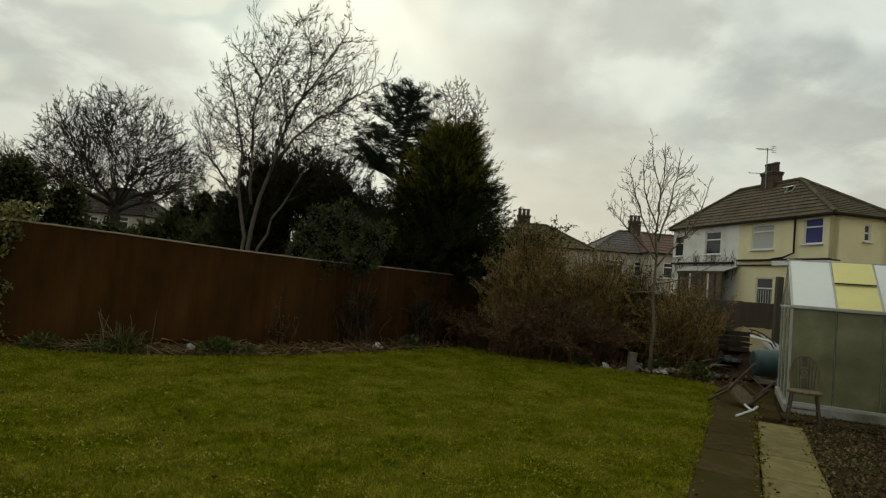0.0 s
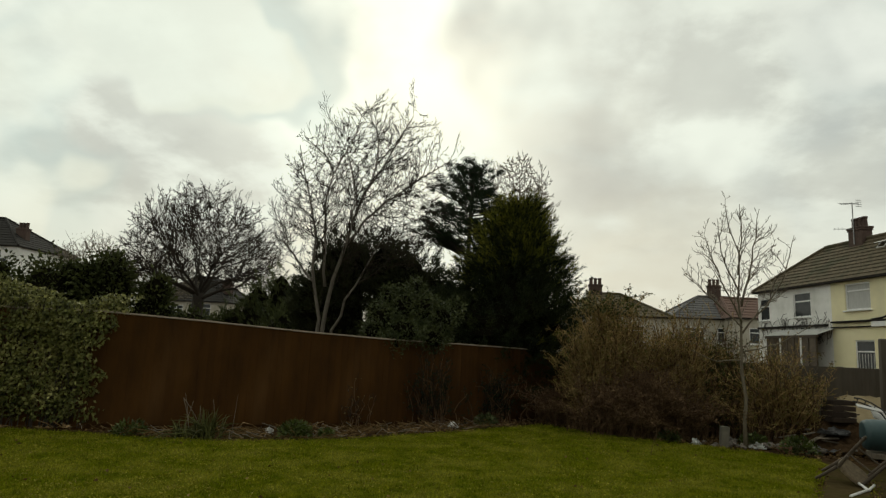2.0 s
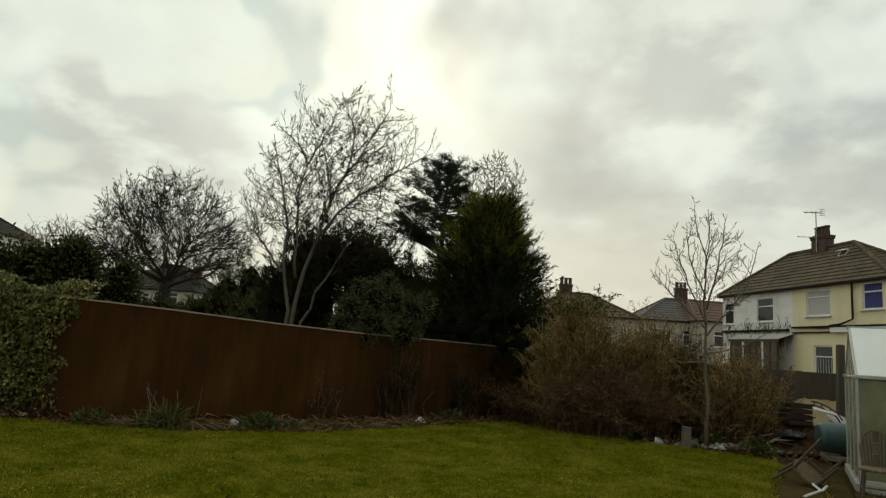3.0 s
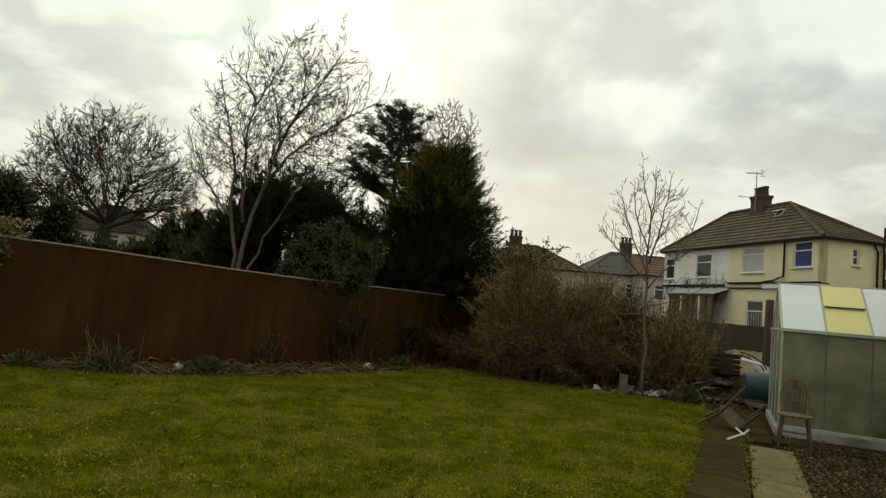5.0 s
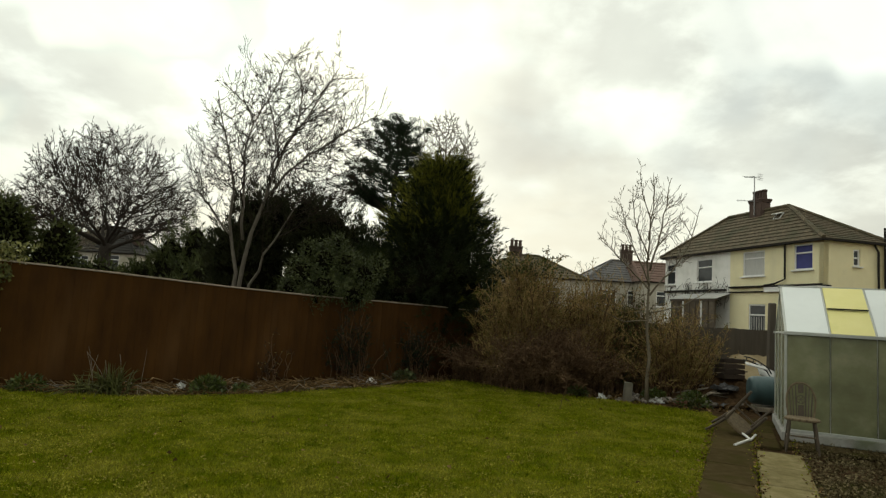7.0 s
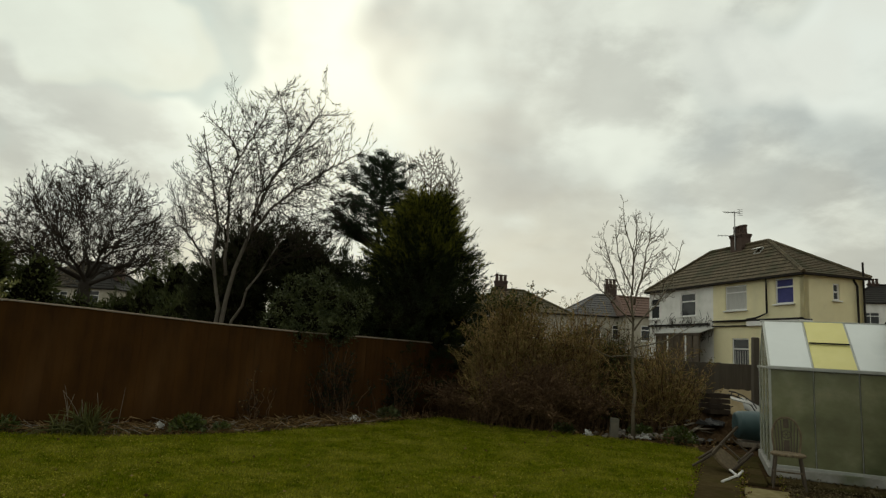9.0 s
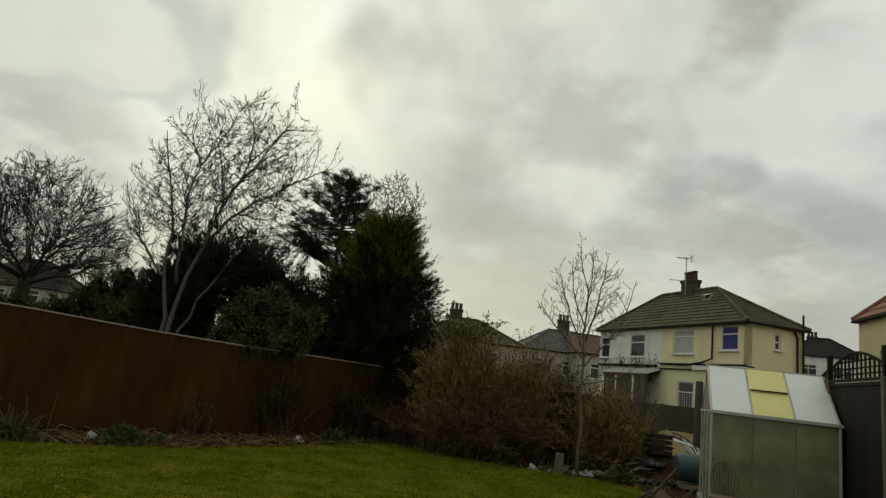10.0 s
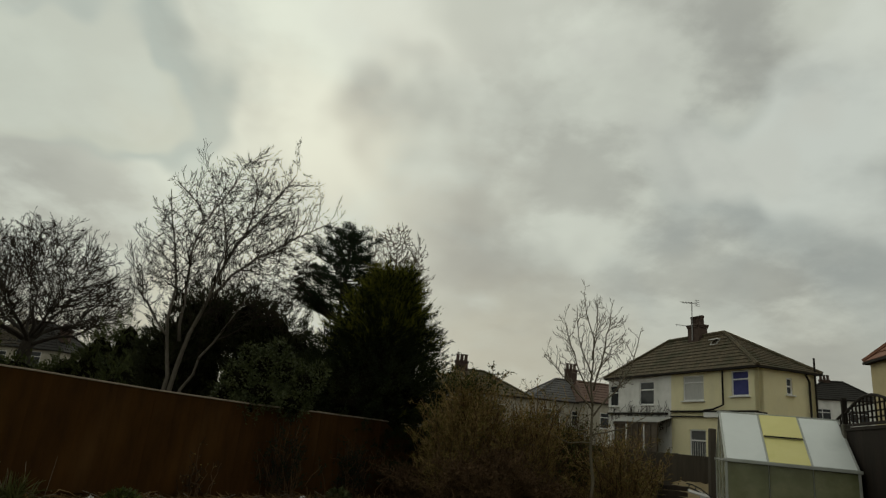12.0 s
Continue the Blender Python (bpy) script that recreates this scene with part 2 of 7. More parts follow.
M = dict(
    soil=material("soil", ((0.024, 0.0145, 0.0075), (0.050, 0.031, 0.0165), (0.088, 0.057, 0.031)), 9, 1.0, 0.9, 40, spec=0.0, wear=(0.034, 0.036, 0.010), wear_scale=0.7),
    turf=material("turf", ((0.037, 0.050, 0.003), (0.073, 0.081, 0.0046), (0.125, 0.116, 0.008)), 4.5, 1.0, 0.8, 45, wear=(0.13, 0.12, 0.018), wear_scale=1.5, wear_range=(0.42, 0.80), spec=0.0),
    grass=material("grass", ((0.048, 0.079, 0.003), (0.120, 0.142, 0.0045), (0.242, 0.232, 0.0135)), 6.0, 1.0, 0, wear=(0.29, 0.27, 0.034), wear_scale=1.5, wear_range=(0.42, 0.80), island=0.5, translucent=0.3, spec=0.0),
    moss=material("moss_fleck", ((0.12, 0.125, 0.010), (0.23, 0.215, 0.028), (0.35, 0.305, 0.07)), 5, 1.0, 0, island=0.4, spec=0.0, translucent=0.15),
    straw=material("straw_blade", ((0.16, 0.135, 0.03), (0.30, 0.245, 0.075)), 4, 0.95, 0, island=0.4, spec=0.0),
    fence=material("fence_stain", ((0.027, 0.0122, 0.0027), (0.045, 0.0192, 0.0039), (0.063, 0.0275, 0.0058)), 2.2, 0.85, 0.35, 35, stretch=(1.1, 1.1, 0.3), spec=0.1, wear=(0.078, 0.038, 0.012), wear_scale=1.5, wear_range=(0.55, 0.80), objvar=0.07, coords="Object"),
    fence_dark=material("fence_dark", ((0.030, 0.019, 0.012), (0.052, 0.035, 0.023)), 3.0, 0.85, 0.35, 35, stretch=(2, 2, 0.25), objvar=0.2),
    fence_taupe=material("fence_taupe", ((0.060, 0.048, 0.034), (0.092, 0.075, 0.055)), 3.0, 0.85, 0.3, 35, stretch=(2, 2, 0.25), objvar=0.08),
    fence_black=material("fence_black", ((0.013, 0.010, 0.008), (0.026, 0.019, 0.014)), 3.0, 0.9, 0.35, 35, stretch=(2, 2, 0.25), objvar=0.2, spec=0.15),
    concrete_dark=material("sooty_concrete", ((0.095, 0.084, 0.066), (0.165, 0.148, 0.118)), 6, 0.9, 0.4, 90, wear=(0.06, 0.065, 0.045), wear_scale=1.6, objvar=0.12),
    cap=material("weathered_cap", ((0.22, 0.17, 0.13), (0.34, 0.28, 0.22)), 12, 0.8, 0.3, 60, stretch=(0.4, 0.4, 3)),
    concrete=material("concrete", ((0.25, 0.245, 0.225), (0.36, 0.35, 0.32)), 6, 0.9, 0.4, 90, wear=(0.13, 0.14, 0.09), wear_scale=1.6, objvar=0.12),
    slab_dark=material("mossy_slab", ((0.044, 0.032, 0.014), (0.056, 0.042, 0.019), (0.072, 0.055, 0.027)), 9, 1.0, 0.6, 70, spec=0.0, wear=(0.045, 0.040, 0.013), wear_scale=2.1, wear_range=(0.5, 0.66), objvar=0.12),
    slab_pale=material("worn_slab", ((0.135, 0.112, 0.052), (0.18, 0.150, 0.074), (0.23, 0.196, 0.103)), 9, 1.0, 0.6, 70, spec=0.0, wear=(0.105, 0.090, 0.033), wear_scale=2.2, wear_range=(0.50, 0.80), objvar=0.1),
    bark=material("bark", ((0.05, 0.042, 0.032), (0.10, 0.085, 0.066), (0.15, 0.13, 0.10)), 14, 0.9, 0.6, 40, stretch=(2, 2, 0.5)),
    bark_pale=material("bark_pale", ((0.075, 0.064, 0.048), (0.15, 0.128, 0.098)), 14, 0.85, 0.5, 40, stretch=(2, 2, 0.5)),
    bark_sapling=material("bark_sapling", ((0.095, 0.076, 0.050), (0.16, 0.132, 0.090)), 14, 0.85, 0.5, 40, stretch=(2, 2, 0.5)),
    bark_dark=material("bark_dark", ((0.022, 0.017, 0.012), (0.05, 0.04, 0.03)), 14, 0.9, 0.6, 40, stretch=(2, 2, 0.5)),
    twig=material("twig", ((0.018, 0.014, 0.009), (0.038, 0.029, 0.019)), 3, 0.9, 0, island=0.2, spec=0.1),
    twig_pale=material("twig_pale", ((0.13, 0.107, 0.08), (0.21, 0.175, 0.13)), 3, 0.85, 0, island=0.25),
    twig_brown=material("twig_brown", ((0.20, 0.134, 0.054), (0.38, 0.258, 0.112)), 3, 0.85, 0, island=0.4, spec=0.0),
    twig_red=material("twig_red", ((0.070, 0.043, 0.025), (0.140, 0.089, 0.051)), 3, 0.85, 0, island=0.4, spec=0.0),
    leaf_olive=material("leaf_olive", ((0.075, 0.075, 0.018), (0.15, 0.140, 0.036)), 2, 0.7, 0, island=0.45, translucent=0.15, spec=0.1),
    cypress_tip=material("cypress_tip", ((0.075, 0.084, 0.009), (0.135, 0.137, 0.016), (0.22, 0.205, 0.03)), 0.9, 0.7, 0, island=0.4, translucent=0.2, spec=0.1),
    bud=material("bud", ((0.17, 0.155, 0.07), (0.23, 0.21, 0.11)), 3, 0.8, 0, island=0.3, translucent=0.3),
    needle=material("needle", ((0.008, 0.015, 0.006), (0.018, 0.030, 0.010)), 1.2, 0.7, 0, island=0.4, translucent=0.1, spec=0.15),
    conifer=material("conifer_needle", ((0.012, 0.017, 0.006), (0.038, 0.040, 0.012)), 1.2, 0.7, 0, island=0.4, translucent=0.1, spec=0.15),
    # near black, so the shade inside the crowns is painted in
    inner_shade=material("core_shade", ((0.004, 0.004, 0.002), (0.010, 0.009, 0.005)), 4, 1.0, 0.8, 20, spec=0.0),
    conifer_green=material("conifer_green", ((0.030, 0.040, 0.012), (0.085, 0.095, 0.030)), 1.2, 0.7, 0, island=0.4, translucent=0.1, spec=0.15),
    # green cut far down: the lower crown's shade is in this colour
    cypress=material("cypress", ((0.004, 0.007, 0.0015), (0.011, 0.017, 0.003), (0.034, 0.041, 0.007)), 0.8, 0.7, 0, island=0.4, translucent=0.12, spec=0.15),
    shrub=material("shrub_leaf", ((0.022, 0.031, 0.011), (0.085, 0.095, 0.036)), 3.0, 0.5, 0, island=0.4, translucent=0.1, spec=0.15),
    evergreen=material("evergreen_leaf", ((0.026, 0.035, 0.009), (0.072, 0.080, 0.021)), 1.5, 0.65, 0, island=0.4, translucent=0.1, spec=0.15),
    ivy=material("ivy_leaf", ((0.038, 0.045, 0.011), (0.115, 0.118, 0.033), (0.31, 0.285, 0.11)), 3.5, 0.5, 0, island=0.6, translucent=0.15, spec=0.15),
    dead_leaf=material("dead_leaf", ((0.055, 0.030, 0.012), (0.12, 0.075, 0.033), (0.25, 0.175, 0.09)), 4, 1.0, 0, island=0.55, spec=0.0),
    leaf_brown=material("leaf_brown", ((0.12, 0.088, 0.024), (0.22, 0.165, 0.050)), 2, 0.7, 0, island=0.4, translucent=0.15),
    strap=material("strap_leaf", ((0.044, 0.050, 0.012), (0.100, 0.100, 0.030)), 4, 0.5, 0, island=0.35, translucent=0.15, spec=0.15),
    leafy=material("dark_leaf", ((0.030, 0.044, 0.008), (0.080, 0.098, 0.020)), 4, 0.45, 0, island=0.4, translucent=0.15, spec=0.3),
    crumb=material("soil_crumb", ((0.050, 0.038, 0.017), (0.11, 0.087, 0.045), (0.20, 0.165, 0.098)), 5, 1.0, 0, island=0.5, spec=0.0),
    lean_glass=material("old_glass", ((0.06, 0.045, 0.03), (0.13, 0.10, 0.07)), 2.5, 0.2, 0, spec=0.3),
    render_cream=material("cream_render", ((0.80, 0.73, 0.46), (0.85, 0.78, 0.51)), 2.0, 0.9, 0.3, 120, wear=(0.74, 0.68, 0.44), wear_scale=0.7),
    render_white=material("white_render", ((0.76, 0.75, 0.71), (0.86, 0.85, 0.82)), 2.0, 0.9, 0.3, 120, wear=(0.60, 0.60, 0.55), wear_scale=1.1, wear_range=(0.48, 0.75)),
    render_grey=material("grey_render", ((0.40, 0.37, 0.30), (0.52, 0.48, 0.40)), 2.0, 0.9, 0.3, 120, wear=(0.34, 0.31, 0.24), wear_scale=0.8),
    render_tan=material("tan_render", ((0.50, 0.42, 0.24), (0.58, 0.49, 0.29)), 2.0, 0.9, 0.3, 120),
    brick=material("brick_red", ((0.15, 0.065, 0.045), (0.24, 0.105, 0.07)), 9, 0.9, 0.5, 60, objvar=0.15),
    brick_dark=material("brick_sooty", ((0.055, 0.037, 0.03), (0.10, 0.065, 0.05)), 9, 0.9, 0.5, 60, objvar=0.15),
    tile_brown=material("roof_tile_brown", ((0.052, 0.041, 0.026), (0.095, 0.076, 0.048), (0.165, 0.132, 0.082)), 7, 0.9, 0.6, 50, wear=(0.055, 0.054, 0.030), wear_scale=1.1, wear_range=(0.45, 0.7), island=0.22, spec=0.2),
    tile_grey=material("roof_tile_grey", ((0.07, 0.066, 0.064), (0.12, 0.113, 0.11)), 5, 0.85, 0.5, 50, island=0.18),
    tile_dark=material("roof_tile_dark", ((0.015, 0.0135, 0.012), (0.031, 0.028, 0.024)), 5, 0.9, 0.5, 50, island=0.18, spec=0.2),
    tile_red=material("roof_tile_red", ((0.17, 0.075, 0.045), (0.25, 0.115, 0.07)), 5, 0.85, 0.5, 50, island=0.18),
    tile_rust=material("roof_tile_rust", ((0.095, 0.056, 0.043), (0.15, 0.088, 0.065)), 5, 0.85, 0.5, 50, island=0.18),
    upvc=material("white_upvc", ((0.72, 0.72, 0.70), (0.80, 0.80, 0.78)), 3, 0.4, 0, spec=0.5),
    gutter=material("black_gutter", ((0.014, 0.012, 0.010), (0.028, 0.024, 0.020)), 6, 0.8, 0, spec=0.15),
    glass_dark=material("window_glass", ((0.02, 0.023, 0.026), (0.05, 0.054, 0.058)), 1.5, 0.08, 0, spec=0.3),
    blind_blue=material("blue_blind", ((0.035, 0.04, 0.16), (0.055, 0.06, 0.22)), 3, 0.7, 0),
    curtain=material("net_curtain", ((0.42, 0.42, 0.40), (0.55, 0.55, 0.52)), 8, 0.9, 0.2, 30, stretch=(4, 4, 0.3)),
    alu=material("dull_aluminium", ((0.36, 0.37, 0.34), (0.50, 0.51, 0.48)), 6, 0.55, 0.1, 80, metal=0.4),
    poly_white=material("white_polycarbonate", ((0.66, 0.69, 0.67), (0.74, 0.77, 0.75)), 1.2, 0.4, 0.05, 30, wear=(0.55, 0.59, 0.57), wear_scale=1.2),
    poly_yellow=material("yellow_polycarbonate", ((0.66, 0.60, 0.22), (0.74, 0.68, 0.28)), 1.2, 0.4, 0.05, 30, wear=(0.55, 0.52, 0.14), wear_scale=1.3),
    gh_pane=material("algae_glass", ((0.17, 0.178, 0.088), (0.24, 0.247, 0.13), (0.37, 0.368, 0.21)), 1.8, 0.25, 0.04, 20, stretch=(1, 1, 1.2), wear=(0.12, 0.14, 0.065), wear_scale=1.3, wear_range=(0.48, 0.72), spec=0.5, transmission=0.25),
    old_wood=material("grey_old_wood", ((0.12, 0.095, 0.068), (0.22, 0.18, 0.135), (0.30, 0.255, 0.20)), 12, 0.85, 0.4, 50, stretch=(3, 3, 0.6)),
    chair_wood=material("weathered_chair_wood", ((0.070, 0.050, 0.026), (0.135, 0.100, 0.056), (0.26, 0.20, 0.125)), 12, 0.85, 0.4, 50, stretch=(3, 3, 0.6)),
    tan_wood=material("tan_worn_wood", ((0.075, 0.054, 0.029), (0.12, 0.089, 0.050), (0.18, 0.138, 0.082)), 9, 0.85, 0.4, 50, stretch=(2, 2, 0.8)),
    brown_wood=material("brown_old_wood", ((0.048, 0.036, 0.024), (0.095, 0.072, 0.048)), 12, 0.8, 0.4, 50, stretch=(3, 3, 0.6), objvar=0.15),
    white_plastic=material("white_plastic", ((0.60, 0.59, 0.56), (0.72, 0.71, 0.68)), 5, 0.5, 0.1, 30),
    barrel=material("teal_plastic", ((0.034, 0.066, 0.070), (0.050, 0.090, 0.094)), 3, 0.5, 0.1, 30, wear=(0.035, 0.062, 0.066), wear_scale=2),
    black_plastic=material("black_plastic", ((0.012, 0.012, 0.012), (0.03, 0.03, 0.03)), 5, 0.5, 0.2, 20),
    sand_sheet=material("sandy_earth", ((0.22, 0.165, 0.085), (0.33, 0.26, 0.15)), 4, 0.9, 0.3, 30),
    rubble=material("rubble", ((0.085, 0.072, 0.058), (0.19, 0.162, 0.135)), 6, 0.9, 0.5, 50, objvar=0.4),
    metal_grey=material("aerial_metal", ((0.25, 0.25, 0.25), (0.35, 0.35, 0.35)), 5, 0.45, 0, metal=0.7),
)


# ---- mesh helpers ----
class Mesher:
    """Gathers vertices and faces; make() turns them into one mesh object."""

    def __init__(self):
        self.v, self.f, self.n = [], [], 0

    def add(self, verts, faces):
        self.v.append(np.asarray(verts, float).reshape(-1, 3))
        self.f.extend([tuple(i + self.n for i in face) for face in faces])
        self.n += len(self.v[-1])

    def box(self, size, m=Matrix(), bevel=0.0):
        """A box centred on m, with chamfered edges where bevel is given."""
        sx, sy, sz = (s / 2 for s in size)
        if not bevel:
            vs = [Vector((x * sx, y * sy, z * sz)) for z in (-1, 1) for y in (-1, 1) for x in (-1, 1)]
            self.add([m @ v for v in vs], [(0, 2, 3, 1), (4, 5, 7, 6), (0, 1, 5, 4), (2, 6, 7, 3), (0, 4, 6, 2), (1, 3, 7, 5)])
            return
        b = min(bevel, sx * 0.9, sy * 0.9, sz * 0.9)
        rings = []
        for z, inset in ((-sz, b), (-sz + b, 0), (sz - b, 0), (sz, b)):
            x, y = sx - inset, sy - inset
            c = b if not inset else b * 0.5
            rings.append([(x - c, -y), (x, -y + c), (x, y - c), (x - c, y), (-x + c, y), (-x, y - c), (-x, -y + c), (-x + c, -y)])
            rings[-1] = [Vector((p[0], p[1], z)) for p in rings[-1]]
        fs = [tuple(reversed(range(8))), tuple(range(24, 32))]
        for k in range(3):
            fs += [(8 * k + i, 8 * k + (i + 1) % 8, 8 * k + 8 + (i + 1) % 8, 8 * k + 8 + i) for i in range(8)]
        self.add([m @ p for r in rings for p in r], fs)

    def bar(self, a, b, w, h=None, bevel=0.0):
        """A square bar from a to b."""
        a, b = Vector(a), Vector(b)
        m = Matrix.Translation((a + b) / 2) @ (b - a).to_track_quat("Z", "Y").to_matrix().to_4x4()
        self.box((w, h or w, (b - a).length), m, bevel)

    def tube(self, pts, radii, sides=6, cap=True):
        pts = np.asarray(pts, float)
        radii = np.broadcast_to(np.asarray(radii, float), (len(pts),))
        tan = np.gradient(pts, axis=0)
        tan /= np.linalg.norm(tan, axis=1, keepdims=True) + 1e-12
        ref = np.array([0.31, 0.22, 0.92]) if abs(tan[0][2]) < 0.9 else np.array([1.0, 0.1, 0.05])
        a = np.cross(tan, ref)
        a /= np.linalg.norm(a, axis=1, keepdims=True) + 1e-12
        b = np.cross(tan, a)
        ang = np.arange(sides) * 2 * np.pi / sides
        ring = pts[:, None] + radii[:, None, None] * (np.cos(ang)[None, :, None] * a[:, None] + np.sin(ang)[None, :, None] * b[:, None])
        k = len(pts)
        fs = [(i * sides + j, i * sides + (j + 1) % sides, (i + 1) * sides + (j + 1) % sides, (i + 1) * sides + j) for i in range(k - 1) for j in range(sides)]
        if cap:
            fs += [tuple(reversed(range(sides))), tuple(range((k - 1) * sides, k * sides))]
        self.add(ring.reshape(-1, 3), fs)

    def lathe(self, profile, m=Matrix(), sides=20):
        """Rings of (radius, z) round the z axis of m."""
        vs = [m @ Vector((r * math.cos(2 * math.pi * j / sides), r * math.sin(2 * math.pi * j / sides), z)) for r, z in profile for j in range(sides)]
        fs = [(i * sides + j, i * sides + (j + 1) % sides, (i + 1) * sides + (j + 1) % sides, (i + 1) * sides + j) for i in range(len(profile) - 1) for j in range(sides)]
        fs += [tuple(reversed(range(sides))), tuple(range((len(profile) - 1) * sides, len(profile) * sides))]
        self.add(vs, fs)

    def prism(self, outline, z0, z1, m=Matrix()):
        """An upright slab over a plan outline (counter-clockwise)."""
        k = len(outline)
        vs = [m @ Vector((x, y, z)) for z in (z0, z1) for x, y in outline]
        self.add(vs, [tuple(reversed(range(k))), tuple(range(k, 2 * k))] + [(i, (i + 1) % k, k + (i + 1) % k, k + i) for i in range(k)])

    def mesh(self, name, mat, smooth=False):
        me = bpy.data.meshes.new(name)
        me.from_pydata(np.concatenate(self.v).tolist() if self.v else [], [], self.f)
        me.materials.append(mat)
        if smooth:
            me.polygons.foreach_set("use_smooth", [True] * len(me.polygons))
        me.update()
        return me


def part(name, ms, mat, parent=None, label="", smooth=False):
    """One mesh object, under a thing or a part where one is given."""
    ob = new(name, ms if isinstance(ms, bpy.types.Mesh) else ms.mesh(name, mat, smooth))
    ob.parent = parent
    if label:
        ob["label"] = label
    return ob


def thing(name, label, category, m=Matrix(), group="", kind=""):
    ob = new(name)
    ob.empty_display_size = 0.2
    ob.matrix_basis = m
    return tagged(ob, label, category, group, kind)


def one_box(size, m=Matrix(), bevel=0.0):
    ms = Mesher()
    ms.box(size, m, bevel)
    return ms


def T(x, y, z):
    return Matrix.Translation((x, y, z))


def leaves(centres, ways, length, width, rng, fold=0.15, shape="leaf"):
    """Many small leaves (4-sided, slightly folded) at centres, pointing along ways. length and width: arrays or numbers."""
    centres, ways = np.asarray(centres, float), np.asarray(ways, float)
    n = len(centres)
    ways = ways / (np.linalg.norm(ways, axis=1, keepdims=True) + 1e-9)
    side = np.cross(ways, rng.normal(size=(n, 3)))
    side /= np.linalg.norm(side, axis=1, keepdims=True) + 1e-9
    nor = np.cross(side, ways)
    L = np.broadcast_to(np.asarray(length, float), (n,))[:, None]
    W = np.broadcast_to(np.asarray(width, float), (n,))[:, None]
    p0, p2 = centres, centres + ways * L
    if shape == "blade":
        vs = np.stack([p0 - side * W / 2, p0 + side * W / 2, p2], 1).reshape(-1, 3)
        fs = np.arange(3 * n).reshape(-1, 3)
    else:
        mid = centres + ways * L * 0.45 + nor * W * fold
        vs = np.stack([p0, mid + side * W / 2, p2, mid - side * W / 2], 1).reshape(-1, 3)
        fs = np.arange(4 * n).reshape(-1, 4)
    return vs, fs


def flat_mesh(name, vs, fs, mat):
    """A mesh straight from arrays."""
    me = bpy.data.meshes.new(name)
    k, n = fs.shape[1], len(fs)
    me.vertices.add(len(vs))
    me.vertices.foreach_set("co", np.asarray(vs, np.float32).ravel())
    me.loops.add(k * n)
    me.loops.foreach_set("vertex_index", fs.astype(np.int32).ravel())
    me.polygons.add(n)
    me.polygons.foreach_set("loop_start", np.arange(0, k * n, k, dtype=np.int32))
    me.materials.append(mat)
    me.update(calc_edges=True)
    return me


def inside(poly, x, y):
    """Which of the points lie in the plan outline."""
    hit = np.zeros(len(x), bool)
    for (ax, ay), (bx, by) in zip(poly, poly[1:] + poly[:1]):
        cross = ((ay > y) != (by > y)) & (x < (bx - ax) * (y - ay) / (by - ay + 1e-12) + ax)
        hit ^= cross
    return hit


# ---- ground ----
LAWN = [(-14, -8), (0.2, -8), (-1.75, -3.0), (-0.36, 0.0), (2.0, 4.86), (4.82, 10.66), (5.12, 11.5), (4.35, 12.05), (3.35, 12.5), (2.35, 12.95), (1.4, 13.75), (0.6, 14.4), (-0.1, 13.65), (-1.35, 11.95), (-2.2, 11.1), (-3.2, 10.25), (-4.45, 9.5), (-5.7, 9.3), (-6.8, 9.52), (-8.0, 9.42), (-9.5, 9.2), (-14, 8.6)]
PATH_O, PATH_D, PATH_N = Vector((2.0, 4.86)), Vector((0.437, 0.8995)), Vector((0.8995, -0.437))


def ground():
    ms = Mesher()
    xs = np.concatenate([[-900, -300, -100, -40], np.arange(-16, 16.1, 0.5), [40, 100, 300, 900]])
    ys = np.concatenate([[-900, -300, -60, -20], np.arange(-8, 20.1, 0.5), [40, 100, 300, 900]])
    gx, gy = np.meshgrid(xs, ys)
    near = np.exp(-((gx / 14) ** 2 + ((gy - 8) / 14) ** 2) ** 2)
    rng = np.random.default_rng(3)
    gz = -0.04 + near * rng.normal(0, 0.006, gx.shape)
    k = len(xs)
    fs = [(j * k + i, j * k + i + 1, (j + 1) * k + i + 1, (j + 1) * k + i) for j in range(len(ys) - 1) for i in range(k - 1)]
    ms.add(np.stack([gx, gy, gz], -1), fs)
    tagged(part("ground", ms, M["soil"]), "dark bare garden soil with moss and leaf litter", "ground", kind="structure")

    # turf: a slightly raised sheet with an uneven edge
    ms = Mesher()
    step = 0.2
    xs, ys = np.arange(-14, 6.01, step), np.arange(-8, 15.01, step)
    gx, gy = np.meshgrid(xs, ys)
    wob = 0.05 * np.sin(gx * 7 + gy * 3) + 0.04 * np.sin(gy * 11)
    keep = inside(LAWN, (gx + wob).ravel(), (gy + wob).ravel()).reshape(gx.shape)
    gz = 0.004 + 0.012 * np.sin(gx * 1.1 + 0.5) * np.sin(gy * 0.9) + np.random.default_rng(4).normal(0, 0.001, gx.shape)
    gz = np.where(keep, gz, -0.05)
    k = len(xs)
    fs = [(j * k + i, j * k + i + 1, (j + 1) * k + i + 1, (j + 1) * k + i) for j in range(len(ys) - 1) for i in range(k - 1)
          if keep[j, i] or keep[j, i + 1] or keep[j + 1, i] or keep[j + 1, i + 1]]
    ms.add(np.stack([gx, gy, gz], -1), fs)
    tagged(part("lawn", ms, M["turf"], smooth=True), "worn mown lawn with yellowish mossy patches", "lawn", kind="structure")


ground()


